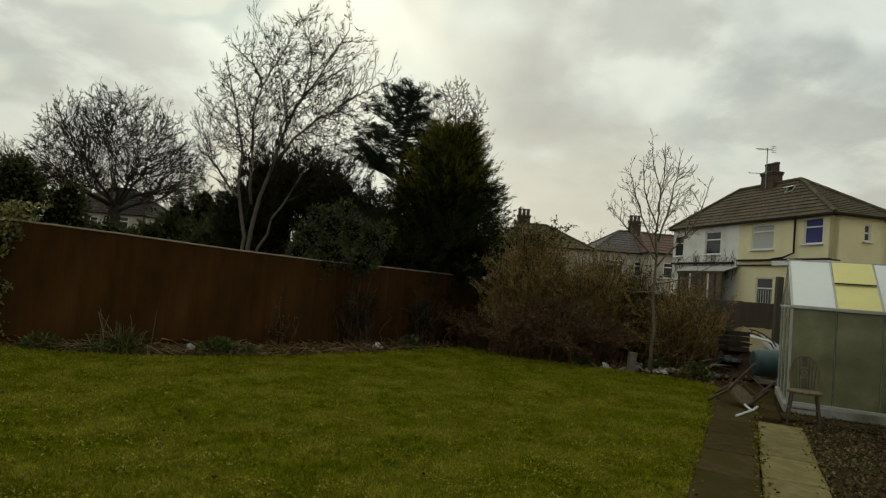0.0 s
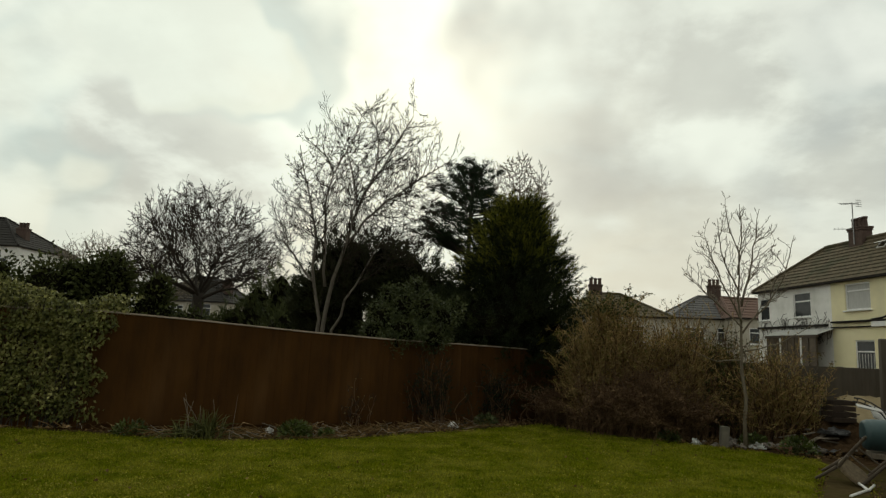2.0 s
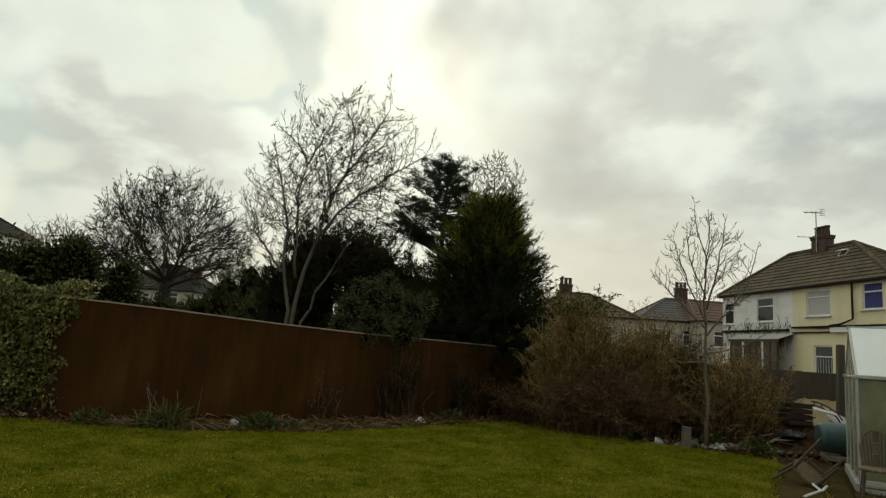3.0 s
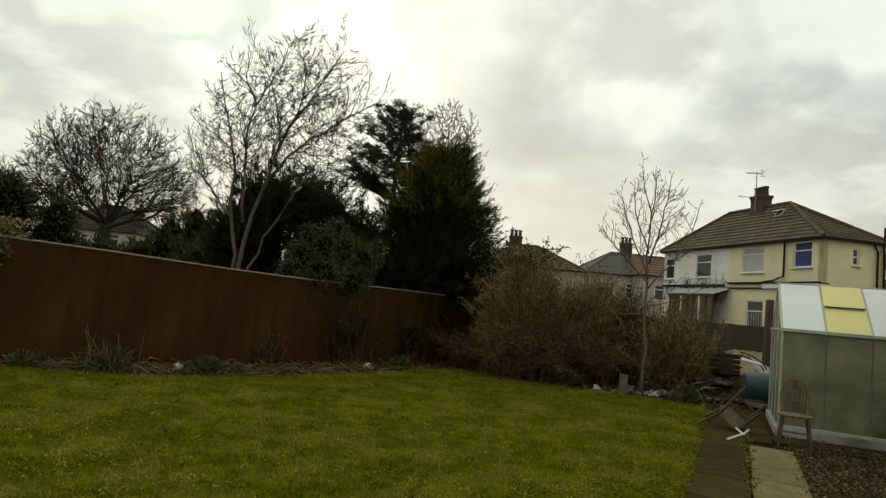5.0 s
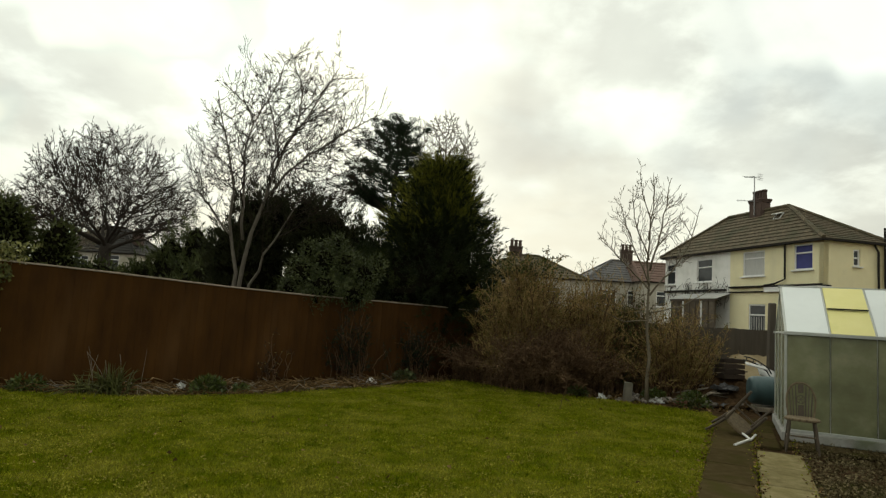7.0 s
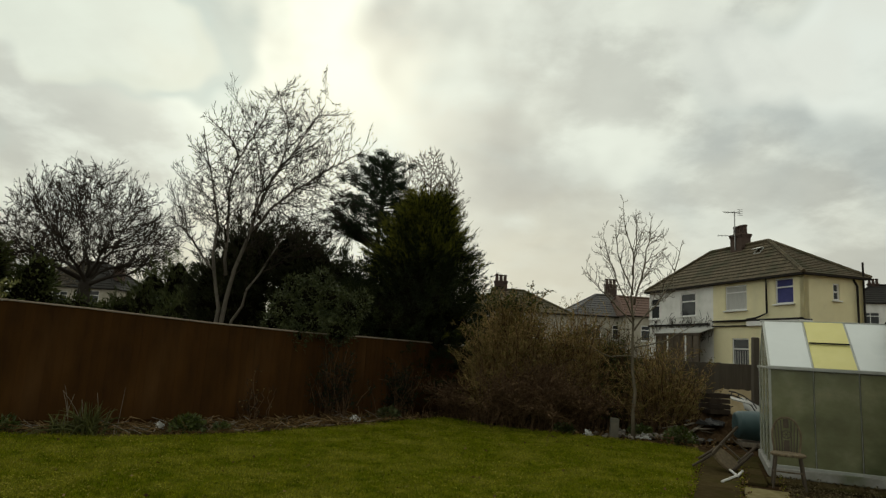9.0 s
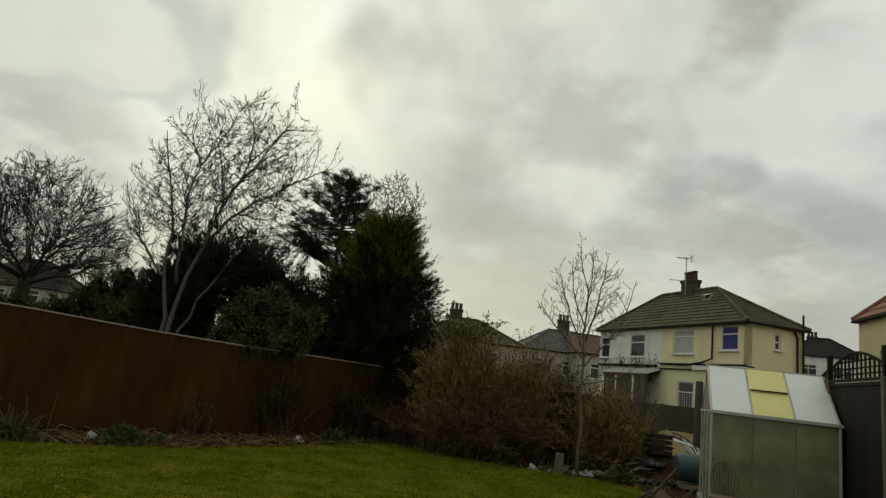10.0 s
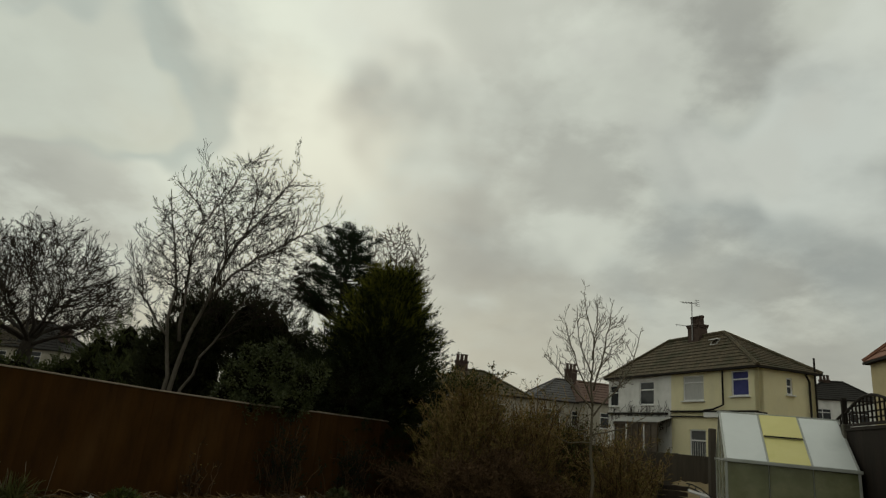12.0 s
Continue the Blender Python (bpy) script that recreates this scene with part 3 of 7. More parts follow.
def board_fence(name, nodes, tops, mat, post_mat, label, board=0.125, cap=True, posts=True, group="", base=0.06):
    """A close-boarded fence through the plan's nodes: boards, posts, gravel board and a capping rail to each bay."""
    rng = random.Random(7)
    for k, ((ax, ay), (bx, by)) in enumerate(zip(nodes, nodes[1:])):
        a, b = Vector((ax, ay, 0)), Vector((bx, by, 0))
        length, u = (b - a).length, (b - a).normalized()
        turn = math.atan2(u.y, u.x)
        za, zb = tops[k], tops[k + 1]
        bay = thing(name, label, "fence", Matrix.Translation(a) @ Matrix.Rotation(turn, 4, "Z"), group, "structure")
        n = round(length / board)
        w = length / n
        for i in range(n):
            top = za + (zb - za) * (i + 0.5) / n - (0.03 if cap else 0)
            m = T((i + 0.5) * w, -0.012 + rng.uniform(-0.003, 0.003), (top + base) / 2) @ Matrix.Rotation(radians(3 + rng.uniform(-0.6, 0.6)), 4, "Z")
            part("board", one_box((w * 1.06, 0.016, top - base + rng.uniform(-0.008, 0.008)), m, 0.004), mat, bay)
        part("gravel_board", one_box((length - 0.1, 0.03, 0.16), T(length / 2, 0.02, 0.05), 0.006), mat, bay)
        for z in (0.45, 1.4):
            part("rail", one_box((length, 0.04, 0.07), T(length / 2, 0.035, z), 0.006), mat, bay)
        if cap:
            ms = Mesher()
            ms.bar((-0.02, -0.005, za - 0.014), (length + 0.02, -0.005, zb - 0.014), 0.065, 0.028, 0.006)
            part("capping_rail", ms, M["cap"], bay, "pale weathered capping rail")
        if posts:
            part("post", one_box((0.1, 0.1, za + 0.02), T(0, 0.07, za / 2), 0.01), post_mat, bay)


FENCE = [(-12.2, 8.9), (-10.4, 9.2), (-8.6, 9.5), (-6.95, 9.85), (-5.35, 10.5), (-3.95, 11.45), (-2.55, 12.6), (-1.2, 13.95), (0.1, 15.3), (1.3, 16.6)]
board_fence("boundary_fence", FENCE, [1.94, 1.94, 1.94, 1.94, 1.86, 1.77, 1.71, 1.69, 1.66, 1.6], M["fence"], M["fence"], "red-brown stained close-board timber fence beside the lawn", group="side fence bays")
board_fence("back_fence", [(1.3, 16.6), (3.3, 16.2), (5.3, 15.75), (7.2, 15.0), (8.95, 14.6)], [1.55] * 5, M["fence_taupe"], M["fence_taupe"], "dark brown timber fence at the garden's end", group="back fence bays", cap=False)


def right_fence():
    """Panels between concrete posts with an arched trellis above."""
    nodes = [(8.95, 14.6), (8.27, 12.6), (7.60, 10.78), (6.95, 9.0), (6.27, 7.16), (5.59, 5.32)]
    for k, ((ax, ay), (bx, by)) in enumerate(zip(nodes, nodes[1:])):
        rise, low = ((0.0, 2.46), (0.12, 2.27), (-0.16, 2.36), (0.19, 2.36), (0.19, 2.36))[k]
        a, b = Vector((ax, ay, 0)), Vector((bx, by, 0))
        length, u = (b - a).length, (b - a).normalized()
        bay = thing("trellis_fence", "dark timber fence panel between concrete posts with curved trellis", "fence", Matrix.Translation(a) @ Matrix.Rotation(math.atan2(u.y, u.x), 4, "Z"), "side fence bays with trellis", "structure")
        part("concrete_post", one_box((0.1, 0.1, 2.2), T(0, 0, 1.1), 0.012), M["concrete_dark"], bay, "grey concrete post")
        part("gravel_board", one_box((length - 0.1, 0.05, 0.3), T(length / 2, 0, 0.15), 0.01), M["concrete_dark"], bay, "grey concrete gravel board")
        n = 12
        w = (length - 0.1) / n
        for i in range(n):
            part("board", one_box((w * 1.04, 0.018, 1.8), T(0.05 + (i + 0.5) * w, 0, 1.2) @ Matrix.Rotation(0.04, 4, "Z"), 0.004), M["fence_black"], bay)
        part("rail", one_box((length - 0.1, 0.05, 0.05), T(length / 2, 0, 2.12), 0.006), M["fence_black"], bay)
        if not rise:
            continue
        trellis = part("trellis", one_box((length - 0.1, 0.035, 0.04), T(length / 2, 0, 2.18), 0.005), M["fence_black"], bay, "dark arched lattice trellis")
        arch = lambda s: low + rise * math.sin(math.pi * s)
        ms = Mesher()
        ms.tube([(0.05 + (length - 0.1) * s, 0, arch(s)) for s in np.linspace(0, 1, 13)], 0.022, 6)
        part("arched_rail", ms, M["fence_black"], trellis)
        for i in range(14):
            s = i / 13
            part("lath", one_box((0.02, 0.02, arch(s) - 2.18), T(0.05 + (length - 0.1) * s, 0, (arch(s) + 2.18) / 2)), M["fence_black"], trellis)
        for z, cut in ((2.26, 0.0), (2.34, 0.0), (2.44, 0.14)) if rise > 0.15 else ():
            part("cross_lath", one_box(((length - 0.12) * (1 - 2 * cut), 0.016, 0.02), T(length / 2, 0.014, z)), M["fence_black"], trellis)
        part("trellis_post", one_box((0.07, 0.07, 0.40 if k > 2 else 0.14), T(0, 0, 2.38 if k > 2 else 2.27), 0.008), M["fence_black"], trellis)


right_fence()


# ---- houses ----
def wall_with_openings(name, length, height, thick, openings, m, mat, parent, label=""):
    """A wall along local x with real holes: openings are (x0, x1, z0, z1)."""
    xs = sorted({0.0, length, *(v for o in openings for v in o[:2])})
    zs = sorted({0.0, height, *(v for o in openings for v in o[2:])})
    nx, nz = len(xs), len(zs)

    def solid(i, k):
        if not (0 <= i < nx - 1 and 0 <= k < nz - 1):
            return False
        cx, cz = (xs[i] + xs[i + 1]) / 2, (zs[k] + zs[k + 1]) / 2
        return not any(o[0] < cx < o[1] and o[2] < cz < o[3] for o in openings)

    def v(i, k, back):
        return (back * nz + k) * nx + i

    ms, fs = Mesher(), []
    for i in range(nx - 1):
        for k in range(nz - 1):
            if not solid(i, k):
                continue
            fs += [(v(i, k, 0), v(i + 1, k, 0), v(i + 1, k + 1, 0), v(i, k + 1, 0)), (v(i, k, 1), v(i, k + 1, 1), v(i + 1, k + 1, 1), v(i + 1, k, 1))]
            for (di, dk), (p, q) in (((-1, 0), ((i, k), (i, k + 1))), ((1, 0), ((i + 1, k + 1), (i + 1, k))), ((0, -1), ((i + 1, k), (i, k))), ((0, 1), ((i, k + 1), (i + 1, k + 1)))):
                if not solid(i + di, k + dk):
                    fs.append((v(*p, 0), v(*q, 0), v(*q, 1), v(*p, 1)))
    ms.add([m @ Vector((x, y, z)) for y in (0, thick) for z in zs for x in xs], fs)
    return part(name, ms, mat, parent, label)


def window(x0, x1, z0, z1, m, parent, panes=1, transom=0.3, behind=None, behind_label=""):
    """A white framed window set back in its hole; m is the wall's pose (local x along it, -y outward)."""
    w, h = x1 - x0, z1 - z0
    mm = m @ T(x0, 0, z0)
    win = part("window", one_box((w, 0.02, 0.04), mm @ T(w / 2, 0.08, 0.02)), M["upvc"], parent)
    ms = Mesher()
    f = 0.07
    for sx in (f / 2, w - f / 2):
        ms.box((f, 0.07, h), mm @ T(sx, 0.075, h / 2), 0.008)
    for sz in (f / 2, h - f / 2):
        ms.box((w - 2 * f, 0.07, f), mm @ T(w / 2, 0.075, sz), 0.008)
    if transom:
        ms.box((w - 2 * f, 0.06, 0.07), mm @ T(w / 2, 0.075, h * (1 - transom)), 0.008)
    for i in range(1, panes):
        ms.box((0.06, 0.06, h - 2 * f), mm @ T(w * i / panes, 0.076, h / 2), 0.008)
    part("frame", ms, M["upvc"], win, "white plastic frame")
    for i in range(panes):
        a, b = w * i / panes, w * (i + 1) / panes
        part("pane", one_box((b - a, 0.008, h), mm @ T((a + b) / 2, 0.085, h / 2)), M["glass_dark"] if not behind else behind, win, behind_label)
    part("sill", one_box((w + 0.16, 0.16, 0.06), mm @ T(w / 2, -0.03, -0.03), 0.01), M["upvc"], win, "white sill")
    return win


def hip_roof(length, width, ze, zr, inset, over, m, mat, parent, course=0.33):
    """Four slopes, each in stepped courses of tiles, with ridge and hip tiles."""
    x0, x1, y0, y1 = -over, length + over, -over, width + over
    r0, r1 = Vector((inset, width / 2, zr)), Vector((length - inset, width / 2, zr))
    c = [Vector(p) for p in ((x0, y0, ze), (x1, y0, ze), (x1, y1, ze), (x0, y1, ze))]
    slopes = [(c[0], c[1], r1, r0), (c[1], c[2], r1, r1), (c[2], c[3], r0, r1), (c[3], c[0], r0, r0)]
    roof = part("roof", one_box((length + 2 * over - 0.1, width + 2 * over - 0.1, 0.06), m @ T(length / 2, width / 2, ze - 0.03)), M["gutter"], parent)
    for a, b, t1, t0 in slopes:
        n = max(4, int(((a + b) / 2 - (t0 + t1) / 2).length / course))
        nor = (b - a).cross(t0 - a).normalized()
        for i in range(n):
            ms = Mesher()
            lo, hi = i / n, min(1.0, (i + 1.12) / n)
            p = [a.lerp(t0, lo), b.lerp(t1, lo), b.lerp(t1, hi), a.lerp(t0, hi)]
            up = nor * 0.05
            vs = [p[0] + up, p[1] + up, p[2] + nor * 0.012, p[3] + nor * 0.012, p[0] - nor * 0.03, p[1] - nor * 0.03]
            ms.add([m @ v for v in vs], [(0, 1, 2, 3), (4, 5, 1, 0)])
            part("tile_course", ms, mat, roof)
    for a, b in ((r0, r1), (c[0], r0), (c[1], r1), (c[2], r1), (c[3], r0)):
        k = max(3, int((b - a).length / 0.45))
        for i in range(k):
            p, q = a.lerp(b, i / k), a.lerp(b, (i + 1.05) / k)
            ms = Mesher()
            ms.tube([m @ (p + Vector((0, 0, 0.05))), m @ (q + Vector((0, 0, 0.04)))], 0.11, 6)
            part("ridge_tile", ms, mat, roof)
    ms = Mesher()
    for a, b in ((c[0], c[1]), (c[1], c[2]), (c[3], c[0])):
        ms.bar(m @ (a + Vector((0, 0, -0.035))), m @ (b + Vector((0, 0, -0.035))), 0.10, 0.08)
    part("gutter", ms, M["gutter"], roof, "black gutter")
    return roof


def chimney(m, w, d, h, parent, mat, pots=4, aerial=False):
    stack = part("chimney", one_box((w, d, h), m @ T(0, 0, h / 2), 0.02), mat, parent, "sooty brick chimney stack")
    ms = Mesher()
    for k in range(2):
        ms.box((w + 0.06 + 0.05 * k, d + 0.06 + 0.05 * k, 0.1), m @ T(0, 0, h + 0.05 + 0.1 * k), 0.01)
    part("corbel", ms, mat, stack)
    for i in range(pots):
        ms = Mesher()
        ms.lathe([(0.14, 0), (0.12, 0.38), (0.15, 0.42), (0.15, 0.50), (0.1, 0.50)], m @ T((i - (pots - 1) / 2) * w / pots, 0, h + 0.2), 10)
        part("chimney_pot", ms, mat, stack)
    if aerial:
        ms = Mesher()
        y = -d / 2 - 0.05
        ms.tube([m @ Vector((0, y, h * 0.3)), m @ Vector((0, y, h + 1.5))], 0.028, 6)
        a, b = Vector((-0.62, y - 0.2, h + 1.56)), Vector((0.42, y, h + 1.36))
        ms.tube([m @ a, m @ b], 0.018, 5)
        for s in np.linspace(0.02, 0.7, 8):
            c = a.lerp(b, s)
            ms.tube([m @ (c + Vector((-0.02, -0.1, 0.04))), m @ (c + Vector((0.02, 0.1, -0.04)))], 0.009, 4)
        for dz in (-0.16, -0.06, 0.06, 0.16):
            ms.tube([m @ (b + Vector((0.0, -0.14, dz))), m @ (b + Vector((0.05, 0.14, dz)))], 0.012, 4)
        ms.tube([m @ (b + Vector((0, 0, -0.18))), m @ (b + Vector((0, 0, 0.18)))], 0.012, 4)
        p, q = Vector((0, y, h + 0.1)), Vector((-1.05, y - 0.3, h + 0.28))
        ms.tube([m @ p, m @ q], 0.018, 5)
        for s in (0.55, 0.75, 0.95):
            c = p.lerp(q, s)
            ms.tube([m @ (c + Vector((0, 0, 0.07))), m @ (c - Vector((0, 0, 0.07)))], 0.009, 4)
        part("aerial", ms, M["metal_grey"], stack, "grey television aerial on a mast")
    return stack


def semi_house():
    """The pair of semi-detached houses: rear wall cream and white, side wall cream, brown hipped roof."""
    LEN, WID, EAVE, RIDGE, INSET = HOUSE_LEN, HOUSE_WID, HOUSE_EAVE, HOUSE_RIDGE, HOUSE_INSET
    origin = Vector((*HOUSE_M, 0))
    u = Vector((-math.sin(HOUSE_TURN), math.cos(HOUSE_TURN), 0))
    n = Vector((math.cos(HOUSE_TURN), math.sin(HOUSE_TURN), 0))
    # local frame: x from the far end to the near corner, y into the house
    far = origin + u * LEN
    base = Matrix((( -u.x, n.x, 0, far.x), (-u.y, n.y, 0, far.y), (0, 0, 1, 0), (0, 0, 0, 1)))
    house = thing("semi_detached_house", "pair of rendered two-storey houses, cream and white, brown hipped roof", "house", base)
    I = Matrix()
    half = LEN / 2
    ops_white = [(0.12, 1.10, EAVE - 1.72, EAVE - 0.42), (3.30, 4.72, EAVE - 1.66, EAVE - 0.32)]
    ops_cream = [(0.98, 2.60, EAVE - 1.50, EAVE - 0.20), (4.53, 5.66, EAVE - 1.33, EAVE - 0.12), (1.45, 2.68, 1.35, 2.85)]
    wall_with_openings("rear_wall", half, EAVE, 0.25, ops_white, I, M["render_white"], house, "white painted render")
    m2 = T(half, 0, 0)
    wall_with_openings("rear_wall", half, EAVE, 0.25, ops_cream, m2, M["render_cream"], house, "cream painted render")
    for o in ops_white:
        window(*o, I, house, 1, 0.36)
    window(*ops_cream[0], m2, house, 1, 0.28, M["curtain"], "grey net curtain behind the glass")
    window(*ops_cream[1], m2, house, 1, 0.34, M["blind_blue"], "dark blue blind behind the glass")
    window(*ops_cream[2], m2, house, 1, 0.36)
    x0, x1, z0, z1 = ops_cream[2]
    for i in range(6):
        part("blind_slat", one_box((0.035, 0.006, (z1 - z0) * 0.50), m2 @ T(x0 + (x1 - x0) * (0.14 + 0.145 * i), 0.072, z0 + (z1 - z0) * 0.33)), M["curtain"], house, "pale vertical blind slat")
    # side wall at the near end
    side = T(LEN, 0, 0) @ Matrix.Rotation(math.pi / 2, 4, "Z")
    ops = [(1.58, 1.94, EAVE - 1.12, EAVE - 0.34)]
    wall_with_openings("side_wall", WID, EAVE, 0.25, ops, side, M["render_cream"], house, "cream painted render")
    window(*ops[0], side, house, 1, 0.5)
    part("end_wall", one_box((0.25, WID - 0.5, EAVE), T(0.125, WID / 2, EAVE / 2)), M["render_white"], house)
    part("front_wall", one_box((LEN, 0.25, EAVE), T(LEN / 2, WID - 0.125, EAVE / 2)), M["render_cream"], house)
    part("upper_floor", one_box((LEN - 0.5, WID - 0.5, 0.2), T(LEN / 2, WID / 2, 2.9)), M["brown_wood"], house)
    hip_roof(LEN, WID, EAVE, RIDGE, INSET, 0.22, I, M["tile_brown"], house, 0.26)
    chimney(T(LEN * 0.515, WID / 2, RIDGE - 0.5), 0.95, 0.6, 1.0, house, M["brick_dark"], 4, True)
    # open roof window: white frame, dark glass, flap propped up
    pitch = math.atan2(RIDGE - EAVE, WID / 2)
    sl = T(8.45, WID * 0.36, EAVE + (RIDGE - EAVE) * 0.72 + 0.07) @ Matrix.Rotation(pitch, 4, "X")
    light = part("roof_window", one_box((0.44, 0.34, 0.03), sl), M["glass_dark"], house, "small open roof window")
    ms = Mesher()
    for x in (-0.23, 0.23):
        ms.box((0.05, 0.42, 0.09), sl @ T(x, 0, 0.03), 0.01)
    for y in (-0.19, 0.19):
        ms.box((0.44, 0.05, 0.09), sl @ T(0, y, 0.03), 0.01)
    part("frame", ms, M["curtain"], light, "pale frame")
    part("flap", one_box((0.46, 0.34, 0.03), sl @ T(0, 0.19, 0.10) @ Matrix.Rotation(radians(-35), 4, "X") @ T(0, -0.17, 0), 0.01), M["upvc"], light, "white glazed flap propped open")
    ms = Mesher()
    ms.tube([(10.35, -0.1, EAVE - 0.1), (10.35, -0.1, 4.05), (9.7, -0.14, 3.84), (9.0, -0.14, 3.78)], 0.045, 8)
    part("downpipe", ms, M["gutter"], house, "black downpipe")
    ms = Mesher()
    ms.tube([(LEN + 0.1, WID * 0.97, EAVE + 0.75), (LEN + 0.1, WID * 0.97, 0.1)], 0.045, 8)
    ms.tube([(LEN + 0.1, WID * 0.80, EAVE - 0.1), (LEN + 0.1, WID * 0.86, EAVE - 0.4), (LEN + 0.1, WID * 0.86, 0.1)], 0.05, 8)
    part("soil_pipe", ms, M["gutter"], house, "black soil pipe")
    # ledge over the cream house's ground floor, flat-roofed extension, lean-to of the white house
    part("string_course", one_box((half - 0.1, 0.16, 0.09), T(half * 1.5, -0.08, 3.74), 0.02), M["gutter"], house, "dark flat-roof edge")
    part("string_course", one_box((2.9, 0.12, 0.06), T(half + 1.45, -0.06, 3.48), 0.02), M["gutter"], house, "thin dark ledge")
    porch = part("rear_extension", one_box((3.1, 0.55, 3.4), T(LEN - 1.25, -0.28, 1.7), 0.02), M["render_cream"], house, "cream flat-roofed rear extension")
    part("fascia", one_box((3.3, 0.75, 0.24), T(LEN - 1.25, -0.33, 3.52), 0.015), M["upvc"], porch, "white fascia board")
    part("roof_edge", one_box((3.3, 0.75, 0.06), T(LEN - 1.25, -0.35, 3.67), 0.01), M["gutter"], porch, "dark felt roof edge")
    part("string_course", one_box((half - 0.3, 0.14, 0.12), T(half / 2 - 0.1, -0.07, 3.62), 0.02), M["gutter"], house, "dark gutter above the lean-to")
    lean = part("lean_to", one_box((4.1, 0.08, 1.4), T(4.25, -0.9, 0.7)), M["upvc"], house, "white-framed glazed lean-to")
    for i in range(8):
        part("mullion", one_box((0.11, 0.09, 1.7), T(2.25 + i * 0.571, -0.9, 2.2), 0.01), M["upvc" if i in (2, 5) else "brown_wood"], lean)
    for i in range(7):
        part("pane", one_box((0.46, 0.01, 1.6), T(2.535 + i * 0.571, -0.9, 2.2)), M["lean_glass"], lean, "brownish old glass")
    part("head_beam", one_box((4.3, 0.12, 0.14), T(4.25, -0.9, 3.02), 0.01), M["brown_wood"], lean, "dark timber head beam")
    m = T(4.25, -0.5, 3.27) @ Matrix.Rotation(radians(20), 4, "X")
    part("lean_to_roof", one_box((4.4, 1.05, 0.03), m, 0.006), M["curtain"], lean, "milky corrugated plastic roof")
    for i in range(27):
        ms = Mesher()
        x = -2.1 + i * 0.16
        ms.tube([m @ Vector((x, -0.52, 0.015)), m @ Vector((x, 0.52, 0.015))], 0.028, 6)
        part("corrugation", ms, M["curtain"], lean)
    # net of bare climber stems over the white house's wall
    ms = Mesher()
    r = random.Random(31)
    for i in range(60):
        x, z = r.uniform(0.4, half - 0.2), r.uniform(2.6, 3.4)
        pts = [(x, -0.06, z)]
        for j in range(6):
            x, z = x + r.uniform(-0.25, 0.3), z + r.uniform(-0.05, 0.32)
            pts.append((min(max(x, 0.1), half), -0.06, min(z, 4.9)))
        ms.tube(pts, 0.012, 4)
    part("wall_climber", ms, M["twig"], house, "bare climber stems on the wall")


HOUSE_M, HOUSE_TURN, HOUSE_LEN, HOUSE_WID = (17.1, 27.45), 0.205, 12.56, 3.3
HOUSE_EAVE, HOUSE_RIDGE, HOUSE_INSET = 5.78, 8.0, 3.95
semi_house()


def plain_house(name, label, m, length, width, eave, ridge, inset, wall_mat, roof_mat, chim=None, wins=()):
    """A far house: walls with real windows on the side that faces the garden (local -y), hipped roof, chimney."""
    house = thing(name, label, "house", m)
    ops = [(x, x + w, z, z + h) for x, w, z, h in wins]
    wall_with_openings("wall", length, eave, 0.25, ops, Matrix(), wall_mat, house)
    for o in ops:
        window(*o, Matrix(), house, 2 if o[1] - o[0] > 1.3 else 1, 0.3)
    part("wall", one_box((0.25, width - 0.25, eave), T(0.125, width / 2 + 0.125, eave / 2)), wall_mat, house)
    part("wall", one_box((0.25, width - 0.25, eave), T(length - 0.125, width / 2 + 0.125, eave / 2)), wall_mat, house)
    part("wall", one_box((length - 0.5, 0.25, eave), T(length / 2, width - 0.125, eave / 2)), wall_mat, house)
    hip_roof(length, width, eave, ridge, inset, 0.16, Matrix(), roof_mat, house, 0.45)
    if chim:
        chimney(T(chim[0], width / 2 if len(chim) < 3 else chim[2], ridge - 0.8 if len(chim) < 4 else chim[3]), 0.95, 0.55, chim[1], house, M["brick_dark"], 3)
    return house


def Rz(x, y, deg, z=0):
    return T(x, y, z) @ Matrix.Rotation(radians(deg), 4, "Z")


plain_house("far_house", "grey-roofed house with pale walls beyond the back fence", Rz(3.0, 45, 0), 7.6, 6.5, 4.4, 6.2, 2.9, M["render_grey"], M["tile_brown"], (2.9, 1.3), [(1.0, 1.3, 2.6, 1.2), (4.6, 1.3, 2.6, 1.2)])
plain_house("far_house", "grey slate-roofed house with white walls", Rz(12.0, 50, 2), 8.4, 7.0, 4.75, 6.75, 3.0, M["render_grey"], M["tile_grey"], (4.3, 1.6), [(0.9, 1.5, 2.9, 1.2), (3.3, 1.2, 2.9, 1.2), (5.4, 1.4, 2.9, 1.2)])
plain_house("red_roofed_house", "white rendered house with rust-red tiled roof", Rz(15.9, 48.5, 4), 7.0, 6.0, 4.8, 6.5, 0.4, M["render_grey"], M["tile_rust"], None, [(1.2, 1.2, 2.9, 1.2), (4.2, 1.2, 2.9, 1.2)])
plain_house("house_on_rise", "tall white rendered house with dark roof beyond the hedge", Rz(-54.4, 45.5, 4), 13.2, 8.0, 8.4, 11.4, 4.6, M["render_white"], M["tile_dark"], (11.6, 1.6, 2.5, 8.5), [(8.0, 1.6, 6.2, 1.2), (11.0, 1.4, 6.2, 1.2)])
